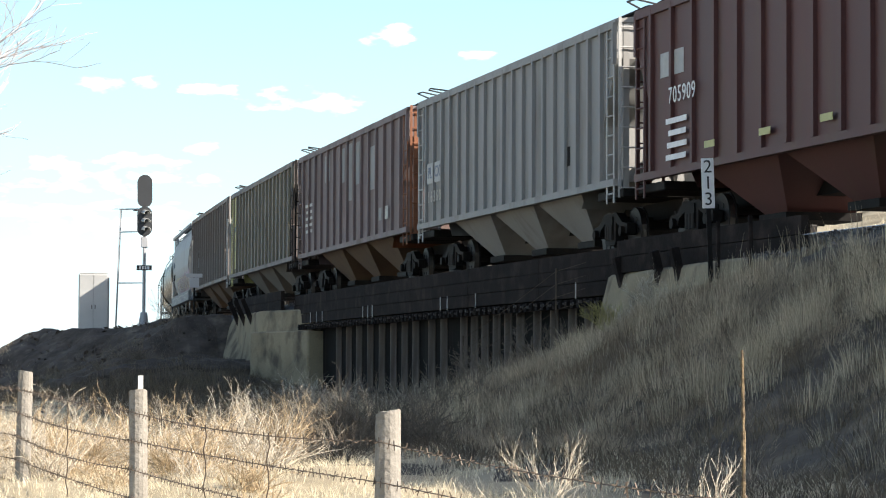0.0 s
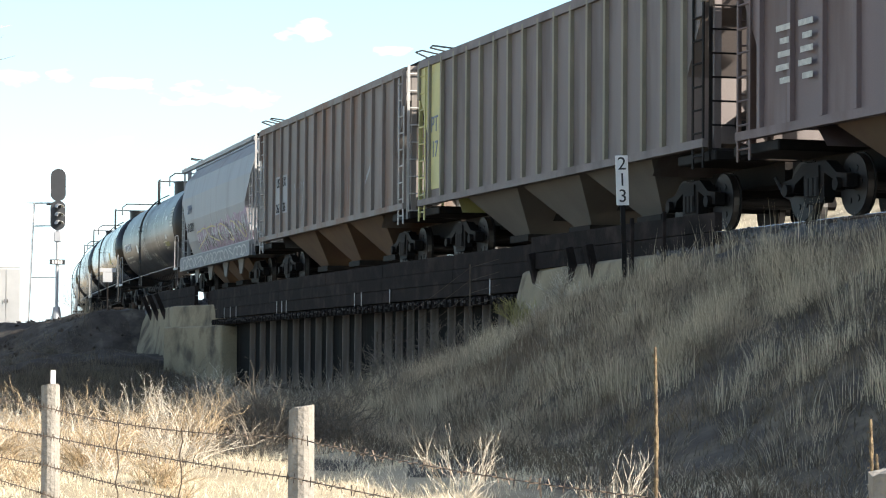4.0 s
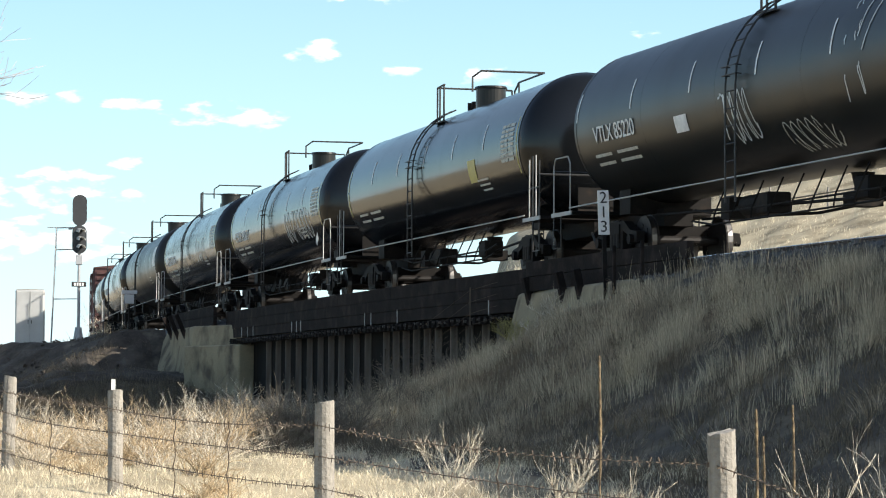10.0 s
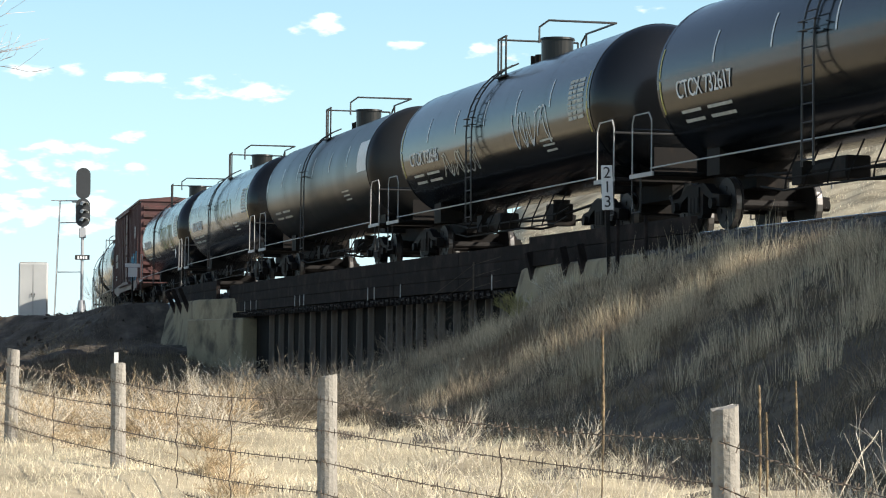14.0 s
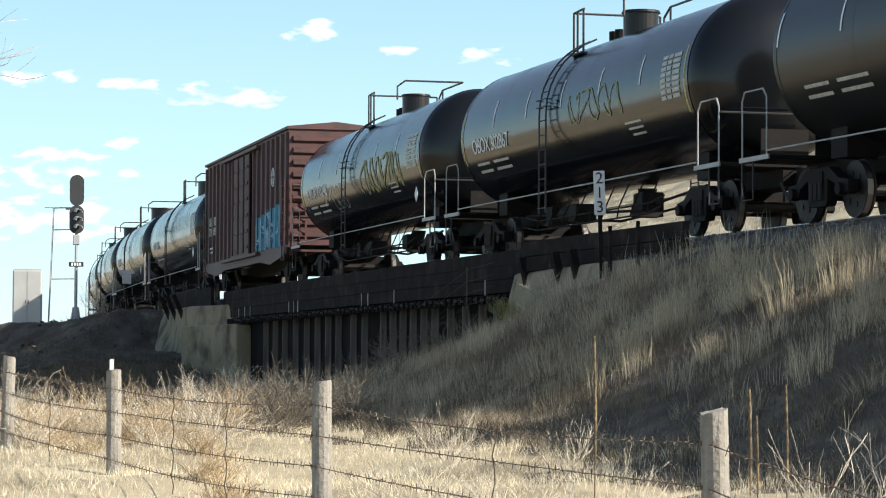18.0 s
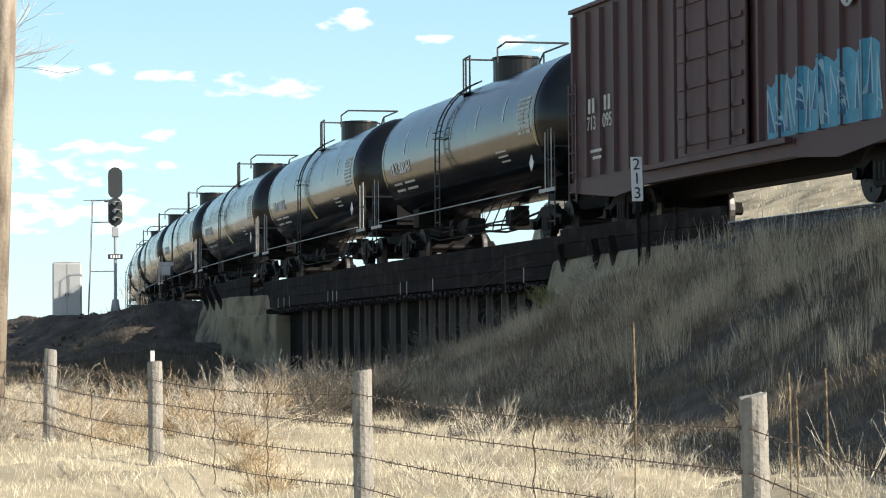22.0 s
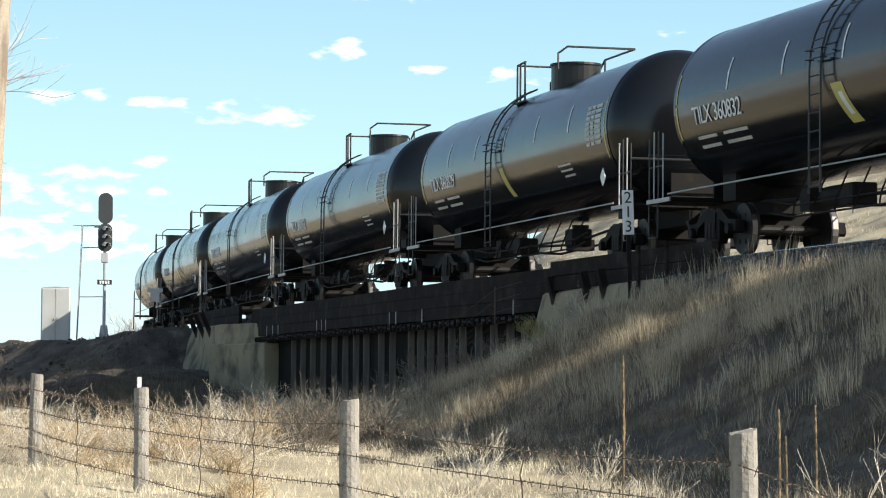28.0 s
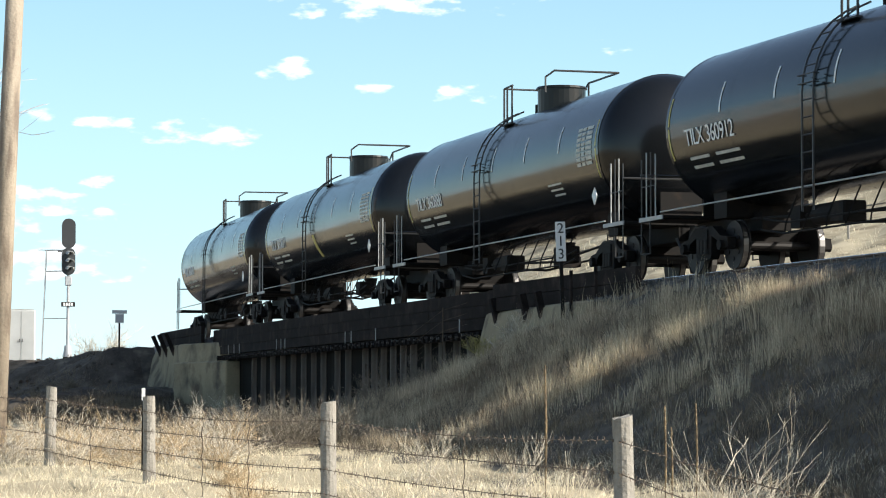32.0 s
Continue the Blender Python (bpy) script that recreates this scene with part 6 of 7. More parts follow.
t_5 = tank_car(17.9, M_GLOSSTANK, "glossy black tank car with olive spray paint", "CTCX 731246", cage=False)
tank_scrawl(t_5, -5.0, -0.6, 2.1, 3.0, 7, M_OLIVEPAINT, 47, 0.09)
tank_scrawl(t_5, 1.4, 4.2, 1.9, 2.6, 5, M_DATA, 48, 0.022)
placard(t_5, 8.95)
in_train(t_5, 218.9, 236.8, truck_a, 6.4)
bx = boxcar(17.6, "red-brown steel boxcar with blue spray paint near its end")
in_train(bx, 236.8, 254.4, truck_a, 6.2)
NUMS = ["TILX 380761", "TILX 360815", "TILX 360832", "TILX 360829", "TILX 360912", "TILX 360888", "TILX 360871", "TILX 360840"]
t_x = tank_car(18.6, M_GLOSSTANK, "glossy black tank car with a wide manway and white lettering", "", cage=True, dome_r=0.56)
placard(t_x, 9.3)
in_train(t_x, 254.4, 273.0, truck_a, 6.7)
for k in range(1, 8):
    o = copy_thing(t_x, Matrix())
    lettering(NUMS[k], 0.46, M_WHITE, o, on_tank(9.3 - 1.22 - 0.72 - 2.0, 2.5), "car_number", 0.92)
    if k in (1, 2, 3, 6):
        tagged(o, "glossy black tank car with a slanted yellow patch by its ladder")
        tank_patch(o, -0.2, 0.22 if k == 2 else 0.1, 1.85, 2.5, M_YSTRIPE, "yellow_panel", skew=0.3)
    if k == 2:
        tank_patch(o, -0.05, 0.1, 1.98, 2.35, M_SIGNWHITE, "white_panel", lift=0.012, skew=0.2)
    CARS.append((o, 254.4 + 18.6 * (k + 0.5), 6.7))
lettering(NUMS[0], 0.46, M_WHITE, t_x, on_tank(9.3 - 1.22 - 0.72 - 2.0, 2.5), "car_number", 0.92)
for o in (truck_a, *truck_a.children_recursive):
    bpy.data.objects.remove(o)

# how far the train has run at each time
RUN = [(0, 0.0), (4, 46.2), (8, 91.23), (12, 135.24), (16, 178.18), (20, 220.73), (24, 262.45), (28, 302.99), (32, 343.72)]


def run_at(t):
    T, D = np.array([r[0] for r in RUN], float), np.array([r[1] for r in RUN])
    m = np.gradient(D, T)
    i = int(np.clip(np.searchsorted(T, t) - 1, 0, len(T) - 2))
    h = T[i + 1] - T[i]
    x = (t - T[i]) / h
    return float((2 * x**3 - 3 * x**2 + 1) * D[i] + (x**3 - 2 * x**2 + x) * h * m[i] + (-2 * x**3 + 3 * x**2) * D[i + 1] + (x**3 - x**2) * h * m[i + 1])


def car_pose(u, tc, t):
    s = u - run_at(t)
    a, b = at_track(s - tc), at_track(s + tc)
    d = b - a
    return Matrix.Translation((a + b) / 2) @ Matrix.Rotation(math.atan2(d.y, d.x), 4, "Z")


def motions():
    # the cars roll down the line
    for th, u, tc in CARS:
        walk(th, [(t / 2, car_pose(u, tc, t / 2)) for t in range(65)])
    # the wheelsets turn: front and rear axles share their keys
    shared = {}
    for th, u, tc in CARS:
        for tr in th.children:
            for ws in tr.children:
                if not ws.name.startswith("wheelset"):
                    continue
                key = ws.location.x > 0
                if key not in shared:
                    x = ws.location.x
                    walk(ws, [(f / 30, Matrix.Translation((x, 0, 0.46)) @ Matrix.Rotation(-run_at(f / 30) / 0.46, 4, "Y")) for f in range(961)])
                    shared[key] = ws.animation_data
                else:
                    ws.rotation_mode = "QUATERNION"
                    ws.animation_data_create()
                    ws.animation_data.action = shared[key].action
                    ws.animation_data.action_slot = shared[key].action_slot


# ================= plants =================
def from_line(s, lat):
    t = np.interp(s, TS, TTH)
    return np.interp(s, TS, TX) + lat * np.cos(t), np.interp(s, TS, TY) - lat * np.sin(t)


def grass(name, label, tufts, per, spread, hmin, hmax, width, lean, material, seed, bend=(0.0, 0.0)):
    """Bent blades in tufts: tufts is an array of x, y."""
    rng = np.random.default_rng(seed)
    n = len(tufts) * per
    c = np.repeat(tufts, per, axis=0)
    a, r = rng.uniform(0, 2 * np.pi, n), spread * np.sqrt(rng.uniform(0, 1, n))
    x, y = c[:, 0] + r * np.cos(a), c[:, 1] + r * np.sin(a)
    z = ground_height(x, y) - 0.03
    th = np.repeat(rng.uniform(0.45, 1.1, len(tufts)), per)
    h = rng.uniform(hmin, hmax, n) * th
    la = a + rng.normal(0, 0.6, n)
    wave = np.repeat(rng.normal(0, 0.11, (len(tufts), 2)), per, axis=0)
    lx = np.cos(la) * lean * h * rng.uniform(0.2, 1.3, n) + (bend[0] + wave[:, 0]) * h
    ly = np.sin(la) * lean * h * rng.uniform(0.2, 1.3, n) + (bend[1] + wave[:, 1]) * h
    f = rng.uniform(0, 2 * np.pi, n)
    w = width * rng.uniform(0.6, 1.3, n)
    wx, wy = w * np.cos(f) / 2, w * np.sin(f) / 2
    V = np.empty((n, 5, 3))
    V[:, 0] = np.stack([x - wx, y - wy, z], 1)
    V[:, 1] = np.stack([x + wx, y + wy, z], 1)
    mx, my, mz = x + 0.35 * lx, y + 0.35 * ly, z + 0.58 * h
    V[:, 2] = np.stack([mx + 0.8 * wx, my + 0.8 * wy, mz], 1)
    V[:, 3] = np.stack([mx - 0.8 * wx, my - 0.8 * wy, mz], 1)
    V[:, 4] = np.stack([x + lx, y + ly, z + h * 0.97], 1)
    base = (np.arange(n) * 5)[:, None]
    loops = np.concatenate([base + np.array([[0, 1, 2, 3]]), base + np.array([[3, 2, 4]])], 1).ravel()
    starts = (np.arange(n) * 7)[:, None] + np.array([[0, 4]])
    totals = np.tile([4, 3], n)
    me = bpy.data.meshes.new(name)
    me.vertices.add(n * 5)
    me.vertices.foreach_set("co", V.ravel())
    me.loops.add(n * 7)
    me.loops.foreach_set("vertex_index", loops)
    me.polygons.add(n * 2)
    me.polygons.foreach_set("loop_start", starts.ravel())
    me.polygons.foreach_set("loop_total", totals)
    me.update(calc_edges=True)
    me.materials.append(material)
    return tagged(new(name, me), label, "grass", kind="stuff")


def scatter(n, s0, s1, l0, l1, seed, keep=None):
    rng = np.random.default_rng(seed)
    s, lat = rng.uniform(s0, s1, n), rng.uniform(min(l0, l1), max(l0, l1), n)
    if keep is not None:
        k = keep(s, lat, rng)
        s, lat = s[k], lat[k]
    x, y = from_line(s, lat)
    return np.stack([x, y], 1)


def clear_of_camera(s, lat, rng):
    x, y = from_line(s, lat)
    return np.hypot(x, y) > 9.0


def slope_keep(s, lat, rng):
    n = np.sin(s * 0.9 + lat * 1.7) + np.sin(s * 0.37 - lat * 0.8 + 1.0)
    bare = (s < -10) & (lat < -6.0 + 0.9 * np.sin(s * 0.5))
    return (rng.uniform(0, 1, len(s)) < (0.72 + 0.2 * n) * np.where(bare, 0.12, 1.0)) & ~((s > 12.5) & (lat > -2.5))


M_GRASSPALE = mat("straw_bunch_grass", (0.66, 0.57, 0.405), 0.85, 0, 0.25, 0.5, island=True, spec=0.15, thin=0.5)
# tall grass of the slope, shorter growth between, the field by the fence, the far slopes
grass("slope_grass", "tall dry grey-tan grass on the embankment slope", scatter(8200, -34, 17, -4.9, -9.8, 1, slope_keep), 52, 0.20, 0.07, 0.36, 0.0038, 0.8, M_GRASSGREY, 2, (-0.06, -0.02))
grass("pale_slope_grass", "pale straw bunch grass on the embankment slope", scatter(900, -16, 10, -4.8, -9.0, 21, slope_keep), 34, 0.16, 0.18, 0.55, 0.0042, 0.3, M_GRASSPALE, 22, (-0.05, 0.0))
grass("crest_grass", "short dry grass along the track shoulder", scatter(560, -34, 8, -4.2, -5.1, 15, slope_keep), 26, 0.18, 0.08, 0.30, 0.005, 0.45, M_GRASSGREY, 16, (-0.1, 0.0))
grass("seed_stalks", "tall seed stalks along the track shoulder", scatter(60, -8, 6, -4.0, -5.4, 25), 5, 0.2, 0.4, 0.8, 0.007, 0.16, M_GRASSPALE, 26)
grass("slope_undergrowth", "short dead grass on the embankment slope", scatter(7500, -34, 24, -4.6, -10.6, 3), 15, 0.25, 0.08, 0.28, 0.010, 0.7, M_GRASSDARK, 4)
grass("field_grass", "short sun-bleached dry grass by the fence", scatter(15000, -36, 60, -9.0, -17.5, 5, clear_of_camera), 20, 0.26, 0.04, 0.19, 0.0048, 0.9, M_GRASS, 6)
grass("matted_clumps", "matted grey-brown weed clumps in the sunlit field", scatter(70, -10, 44, -10.5, -16.5, 51, clear_of_camera), 160, 0.5, 0.05, 0.22, 0.006, 1.0, M_GRASSDARK, 52)
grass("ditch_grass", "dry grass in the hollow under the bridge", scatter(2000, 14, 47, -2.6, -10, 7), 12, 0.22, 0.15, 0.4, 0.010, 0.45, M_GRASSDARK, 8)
grass("shoulder_grass", "sparse dry grass by the signal", scatter(900, 56, 120, -3.8, -16, 9), 8, 0.25, 0.10, 0.28, 0.012, 0.5, M_GRASS, 10)
grass("abutment_grass", "dry grass against the bridge abutment", scatter(420, -3, 12, -2.95, -4.4, 31), 26, 0.2, 0.12, 0.42, 0.006, 0.4, M_GRASSGREY, 32)
grass("bank_weeds", "sparse dry weeds on the dark railway fill", scatter(620, 53, 105, -4.2, -14, 33), 16, 0.3, 0.12, 0.42, 0.012, 0.6, M_GRASSDARK, 34)
grass("bank_foot_grass", "dry grass along the foot of the railway fill", scatter(1500, 44, 100, -9.5, -15.5, 35), 16, 0.35, 0.15, 0.5, 0.011, 0.5, M_GRASSPALE, 36)
grass("fill_foot_grass", "dry grass in front of the bridge abutment, shade in its colour", scatter(1500, 38, 62, -3.6, -13, 37), 22, 0.3, 0.2, 0.6, 0.009, 0.45, M_GRASSDARK, 38)
grass("tall_bunch_grass", "tall straw bunch grass on the embankment slope", scatter(34, -17, -7, -5.2, -8.0, 39), 80, 0.2, 0.35, 0.85, 0.005, 0.3, M_GRASSPALE, 40, (-0.05, 0.0))
grass("far_grass", "dry yellow grass on the hill beyond the track", scatter(9000, -30, 110, 6, 40, 11), 7, 0.4, 0.12, 0.32, 0.014, 0.6, M_GRASS, 12)


def twigs(bm, p, d, length, r, depth, rng, spread=0.7, droop=0.0):
    """A branching twig; thin three-sided pieces."""
    n = 3
    q = p
    for i in range(n):
        d = (d + Vector((rng.uniform(-1, 1), rng.uniform(-1, 1), rng.uniform(-0.6, 0.6) - droop)) * 0.22).normalized()
        e = q + d * (length / n)
        cyl(bm, q, e, r * (1 - 0.25 * i / n), r * (1 - 0.25 * (i + 1) / n), seg=3, caps=False)
        if depth > 0:
            for _ in range(rng.choice((1, 2))):
                b = (d + Vector((rng.uniform(-1, 1), rng.uniform(-1, 1), rng.uniform(-0.4, 0.9))) * spread).normalized()
                twigs(bm, e, b, length * rng.uniform(0.45, 0.75), r * 0.62, depth - 1, rng, spread, droop)
        q = e


def tangle(name, label, x, y, size, material, seed, stems=40, r=0.007, height=0.8):
    """A heap of fine dead stems that arch over, fork and fray at their ends."""
    rng = random.Random(seed)
    bm = bmesh.new()
    r, size = r * 0.74, size * 1.12
    for k in range(stems):
        a = rng.uniform(0, 2 * math.pi)
        d = Vector((math.cos(a), math.sin(a), rng.uniform(0.35, 2.4) * height)).normalized()
        axis = Vector((rng.uniform(-1, 1), rng.uniform(-1, 1), rng.uniform(-0.4, 0.4))).normalized()
        q, n = Vector((rng.uniform(-0.16, 0.16), rng.uniform(-0.16, 0.16), -0.05)), 6
        L, bend = size * rng.uniform(0.4, 1.05), rng.uniform(0.05, 0.34) * rng.choice((-1, 1))
        for i in range(n):
            d = (Matrix.Rotation(bend * (0.4 + i / n), 3, axis) @ d + Vector((rng.uniform(-0.2, 0.2), rng.uniform(-0.2, 0.2), -0.04 * i / n))).normalized()
            e = q + d * (L / n)
            if e.z < 0.02:
                d.z = abs(d.z)
                e = q + d * (L / n)
            ra = r * (1.15 - 0.6 * i / n)
            cyl(bm, q, e, ra, ra * 0.93, seg=3, caps=False)
            if i:
                for _ in range(rng.choice((1, 1, 2))):
                    g = (d + Vector((rng.uniform(-1, 1), rng.uniform(-1, 1), rng.uniform(-0.3, 1)))).normalized()
                    m = e + g * L * rng.uniform(0.08, 0.18)
                    cyl(bm, e, m, ra * 0.7, ra * 0.5, seg=3, caps=False)
                    for _ in range(2):
                        h = (g + Vector((rng.uniform(-1, 1), rng.uniform(-1, 1), rng.uniform(-0.8, 0.8))) * 0.8).normalized()
                        cyl(bm, m, m + h * L * rng.uniform(0.05, 0.12), ra * 0.5, ra * 0.28, seg=3, caps=False)
            q = e
    th = tagged(part(name, bm, material), label, "shrub", "dry shrubs by the fence")
    th.matrix_basis = Matrix.Translation((x, y, ground_at(x, y)))
    return th


def shrub(name, label, x, y, size, material, seed, stems=9, depth=2, spread=0.8, up=0.5, r=0.007, droop=0.0):
    rng = random.Random(seed)
    bm = bmesh.new()
    for k in range(stems):
        a = rng.uniform(0, 2 * math.pi)
        d = Vector((math.cos(a), math.sin(a), rng.uniform(up * 0.5, up * 2))).normalized()
        twigs(bm, Vector((0, 0, -0.05)), d, size * rng.uniform(0.6, 1.0), r, depth, rng, spread, droop)
    th = tagged(part(name, bm, material), label, "shrub", "dry shrubs by the fence")
    th.matrix_basis = Matrix.Translation((x, y, ground_at(x, y)))
    return th


M_YELLOWTWIG = mat("yellow_green_twigs", (0.34, 0.30, 0.12), 0.9, 0, 0.3, 3.0, island=True)
M_DARKBRUSH = mat("grey_brown_twigs", (0.17, 0.145, 0.11), 0.9, 0, 0.3, 3.0, island=True)
# brush along the foot of the embankment, seen behind the fence
BRUSH = [(-2.55, 38, 0.5, 0), (-2.1, 38.5, 0.55, 0), (-1.7, 38, 0.5, 0), (-3.2, 40, 0.5, 1), (-3.9, 39, 0.45, 1), (-4.8, 38, 0.5, 0), (-5.6, 39, 0.45, 1), (-6.2, 40, 0.45, 0),
         (-1.0, 43, 0.45, 2), (-0.3, 46, 0.55, 2), (0.3, 47, 0.6, 2), (-0.7, 49, 0.55, 2), (-1.4, 50, 0.5, 2), (-4.4, 36.5, 0.4, 1), (-5.2, 37, 0.45, 0), (-3.4, 37, 0.45, 0), (-2.2, 36, 0.45, 1), (-6.9, 40, 0.5, 0),
         (-7.6, 42, 0.5, 1), (-2.9, 45, 0.5, 2), (-4.2, 46, 0.5, 2), (-5.5, 47, 0.5, 2), (-3.7, 33.5, 0.4, 0), (-1.2, 37.5, 0.5, 0), (-2.9, 36.8, 0.45, 0), (-4.0, 35.0, 0.4, 1), (-5.0, 34.6, 0.35, 0)]
for i, (x, y, sz, kind) in enumerate(BRUSH):
    if kind < 2 and x > -2.8:
        tangle("dark_tangle", "dark brown tangled brush behind the fence", x, y, sz * 1.6, M_DARKBRUSH, 60 + i, stems=60, r=0.0065)
        continue
    if kind < 2:
        tangle("dry_shrub", ("dry straw-coloured tangled brush behind the fence", "bleached grey curled weed behind the fence")[kind], x, y, sz * 1.6, (M_BRUSH, M_PALETWIG)[kind], 60 + i, stems=(60, 46)[kind], r=0.0065)
        continue
    shrub("dry_shrub", ("dry orange-brown tangled brush behind the fence", "bleached grey leafless weed", "dark grey leafless brush under the bridge")[kind], x, y, sz,
          (M_BRUSH, M_PALETWIG, M_DARKBRUSH)[kind], 60 + i, stems=(13, 8, 11)[kind], depth=3 if kind != 1 else 2, spread=0.9, up=0.45, r=0.009)
brng = random.Random(77)
for i in range(30):
    x, y, kind = brng.uniform(-7.4, -2.7), brng.uniform(32.5, 41), brng.choice((0, 1, 1))
    if y < 34.5 and x > -2.5:
        y += 3
    tangle("dry_shrub", ("dry straw-brown tangled brush behind the fence", "bleached curled leafless weed")[kind], x, y, brng.uniform(0.5, 0.9), (M_BRUSH, M_PALETWIG)[kind], 300 + i, stems=50, r=0.0062)
for i in range(26):
    s = brng.uniform(8.5, 24)
    p = at_track(s, -3.6 - 0.16 * max(0, s - 9) - brng.uniform(0, 1.2))
    kind = brng.choice((0, 0, 1))
    shrub("slope_shrub", ("grey-brown leafless brush at the foot of the bridge", "bleached leafless brush at the foot of the bridge")[kind], p.x, p.y, brng.uniform(0.35, 0.7), (M_DARKBRUSH, M_PALETWIG)[kind], 500 + i, stems=12, depth=2, spread=0.9, up=0.7, r=0.007)
for i in range(10):
    p = at_track(brng.uniform(42, 58), -brng.uniform(4.5, 11))
    shrub("dark_shrub", "dark leafless brush in front of the bridge abutment", p.x, p.y, brng.uniform(0.4, 0.7), M_DARKBRUSH, 530 + i, stems=14, depth=2, spread=0.9, up=0.6, r=0.011)
# a sparse leafy bush and a grey dead one against the abutment
for s, lat, sz, m, lab, sd in ((7.6, -3.35, 0.42, M_YELLOWTWIG, "sparse yellow-green bush against the bridge abutment", 401), (6.9, -3.3, 0.3, M_PALETWIG, "bleached leafless bush against the bridge abutment", 402),
                               (5.2, -3.3, 0.42, M_PALETWIG, "grey leafless weed against the bridge abutment", 403), (6.0, -3.3, 0.28, M_PALETWIG, "bleached leafless bush against the bridge abutment", 404)):
    p = at_track(s, lat)
    shrub("abutment_bush", lab, p.x, p.y, sz, m, sd, stems=9, depth=3, spread=0.8, up=1.3, r=0.008)
for i, (x, y, sz) in enumerate(((-2.5, 38.2, 0.75), (-2.1, 37.6, 0.7), (-1.75, 38.4, 0.75), (-2.3, 39.2, 0.8), (-1.5, 39.0, 0.7), (-2.8, 39.4, 0.7))):
    tangle("dark_tangle", "dark grey-brown tangled brush behind the fence", x, y, sz, M_DARKBRUSH, 600 + i, stems=70, r=0.0075)
# tumbleweeds caught on the fence, pale curled weeds near it
for i, (x, y, sz) in enumerate(((-3.95, 31.0, 0.42), (-2.65, 30.0, 0.5), (-4.9, 34.0, 0.4), (-2.2, 26.0, 0.45), (-1.9, 24.5, 0.4))):
    tangle("tumbleweed", "round straw-coloured tumbleweed against the fence", x, y, sz * 0.9, M_BRUSH, 140 + i, stems=60, r=0.006, height=1.2)
for i, (x, y, sz) in enumerate(((0.15, 19.5, 0.55), (0.5, 20.5, 0.6), (0.85, 18.5, 0.5), (-0.25, 22.5, 0.6), (1.2, 19.0, 0.5), (2.35, 17.0, 0.7), (2.6, 16.2, 0.75), (2.15, 15.6, 0.5), (1.0, 24.0, 0.5), (0.1, 27.0, 0.55))):
    shrub("pale_weed", "bleached branching dead weed in front of the slope", x, y, sz, M_PALETWIG, 160 + i, stems=6, depth=2, spread=0.6, up=0.9, r=0.0045)


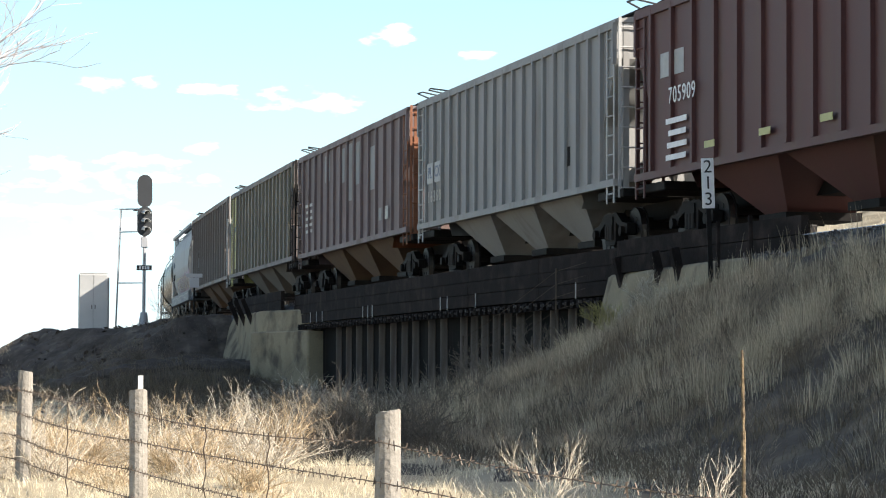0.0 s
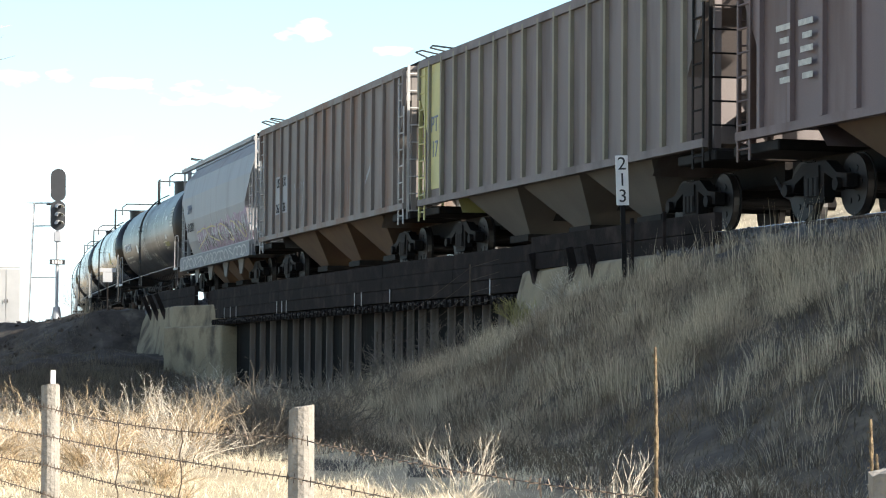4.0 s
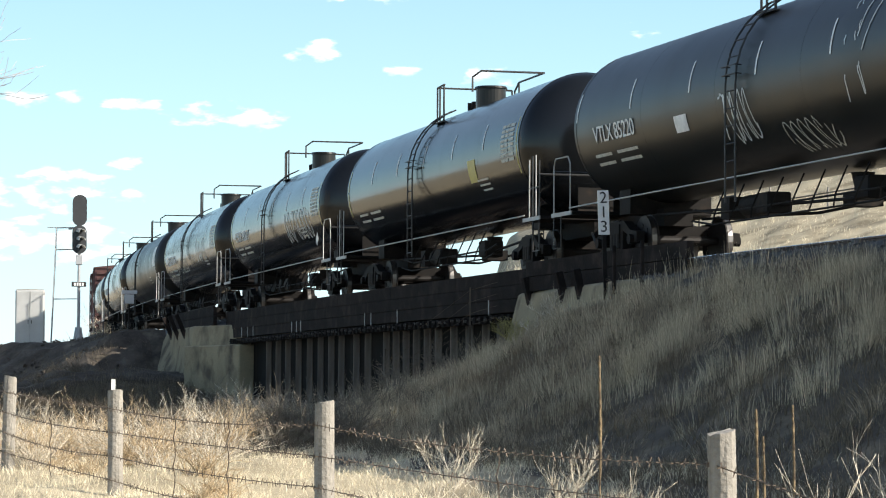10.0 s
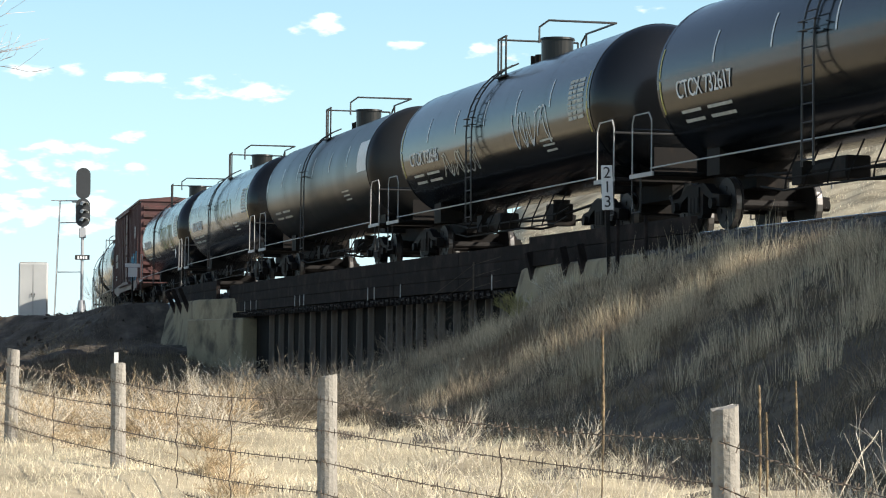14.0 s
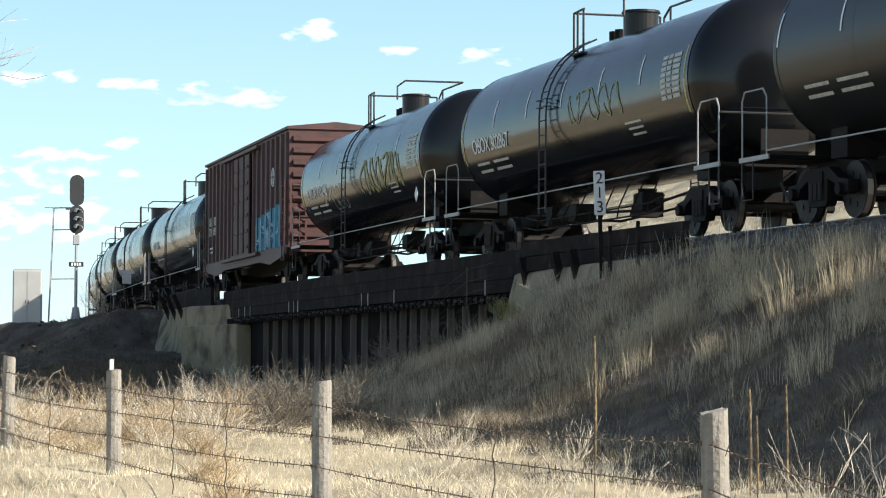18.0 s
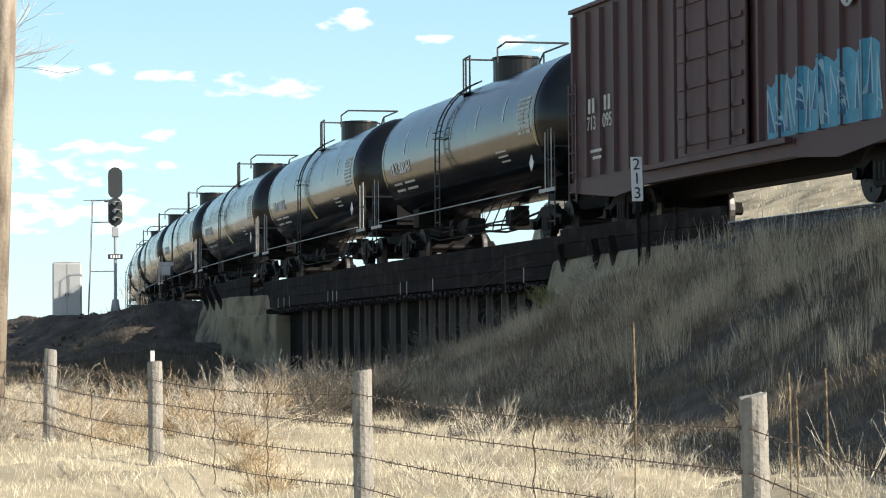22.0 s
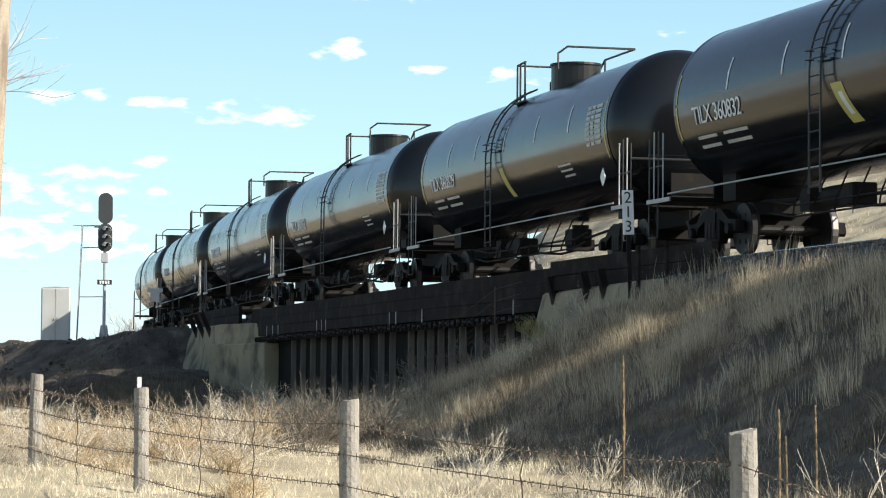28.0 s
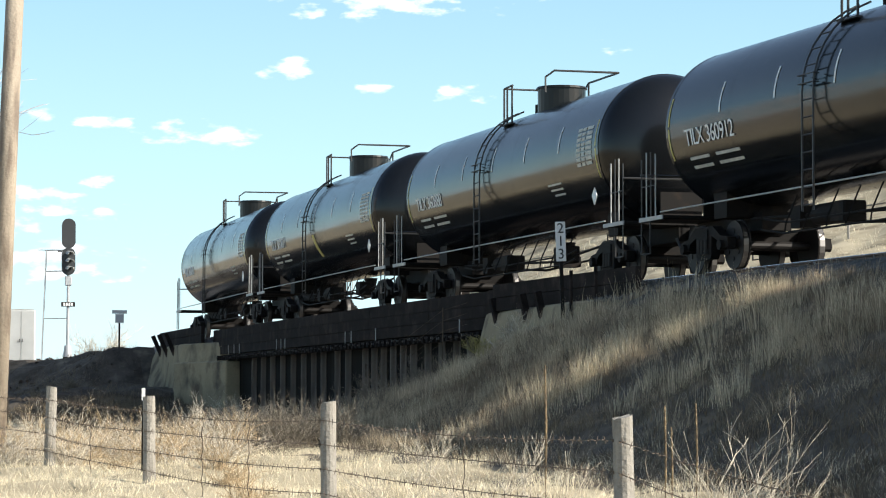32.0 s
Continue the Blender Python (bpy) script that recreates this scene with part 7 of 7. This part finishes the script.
def mullein(x, y, ztop, seed, r=0.02):
    rng = random.Random(seed)
    z = ground_at(x, y)
    h = ztop - z
    bm = bmesh.new()
    n, prev = 40, None
    for k in range(n + 1):
        f = k / n
        ra = r * (0.55 if f < 0.4 else rng.uniform(0.8, 1.25)) * (1 - 0.5 * max(0, f - 0.6))
        ring = [bm.verts.new((0.012 * math.sin(3 * f) + ra * math.cos(a), ra * math.sin(a), h * f)) for a in [2 * math.pi * i / 7 for i in range(7)]]
        if prev:
            for i in range(7):
                bm.faces.new((prev[i], prev[(i + 1) % 7], ring[(i + 1) % 7], ring[i]))
        prev = ring
    bm.faces.new(prev)
    th = tagged(new("mullein_stalk"), "tall rusty-brown dead mullein stalk", "mullein", "mullein stalks")
    th.matrix_basis = Matrix.Translation((x, y, z - 0.02))
    part("stalk", bm, M_MULLEIN, th)
    bm = bmesh.new()
    for k in range(70):
        f = rng.uniform(0.3, 0.97)
        a = rng.uniform(0, 2 * math.pi)
        c = Vector((r * 0.9 * math.cos(a), r * 0.9 * math.sin(a), h * f))
        d = Vector((math.cos(a), math.sin(a), 0.5)) * r * 0.7
        cyl(bm, c, c + d, r * 0.35, r * 0.1, 4, caps=False)
    tagged(part("seed_head", bm, M_MULLEIN, th), kind="stuff")


for i, (x, y, zt, r) in enumerate(((1.232, 22.0, 1.912, 0.012), (2.262, 20.0, 1.503, 0.011), (2.655, 21.0, 1.531, 0.0105), (2.36, 20.4, 1.30, 0.01))):
    mullein(x, y, zt, 80 + i, r)


def bare_tree(x, y, height, seed, label):
    rng = random.Random(seed)
    th = tagged(new("bare_tree"), label, "tree")
    z = ground_at(x, y)
    th.matrix_basis = Matrix.Translation((x, y, z))
    bm = bmesh.new()
    cyl(bm, (0, 0, -0.3), (0.1, 0.0, height * 0.3), height * 0.022, height * 0.017, 10)
    cyl(bm, (0.1, 0, height * 0.3), (0.0, 0.1, height * 0.62), height * 0.017, height * 0.009, 8)
    part("trunk", bm, M_BARK, th)
    bm = bmesh.new()
    for k in range(15):
        f = 0.28 + 0.36 * k / 14
        a = k * 2.4 + rng.uniform(-0.4, 0.4)
        d = Vector((math.cos(a), math.sin(a), rng.uniform(0.5, 1.4))).normalized()
        twigs(bm, Vector((0.08, 0, height * f)), d, height * rng.uniform(0.24, 0.40), height * 0.0035, 4, rng, 0.62)
    part("crown", bm, M_BARK, th)


bare_tree(-18.9, 70, 11.5, 4, "leafless grey tree beyond the utility pole")
for i, (x, y, sz) in enumerate(((-18.2, 150, 1.7), (-16.6, 148, 1.4))):
    shrub("bare_bush", "pale leafless bush beyond the signal", x, y, sz, M_PALETWIG, 210 + i, stems=9, depth=3, spread=0.6, up=1.2, r=0.02)

# wire fence on the hill beyond the track
for i in range(16):
    s = 5 + 9 * i
    p = at_track(s, 30.0)
    z = ground_at(p.x, p.y)
    bm = bmesh.new()
    cyl(bm, (0, 0, -0.3), (0, 0, 1.2), 0.06, 0.05, 8)
    o = tagged(part("far_fence_post", bm, M_POST), "grey wooden fence post on the hill beyond the track", "fence post", "posts of the far fence")
    o.matrix_basis = Matrix.Translation((p.x, p.y, z))

motions()
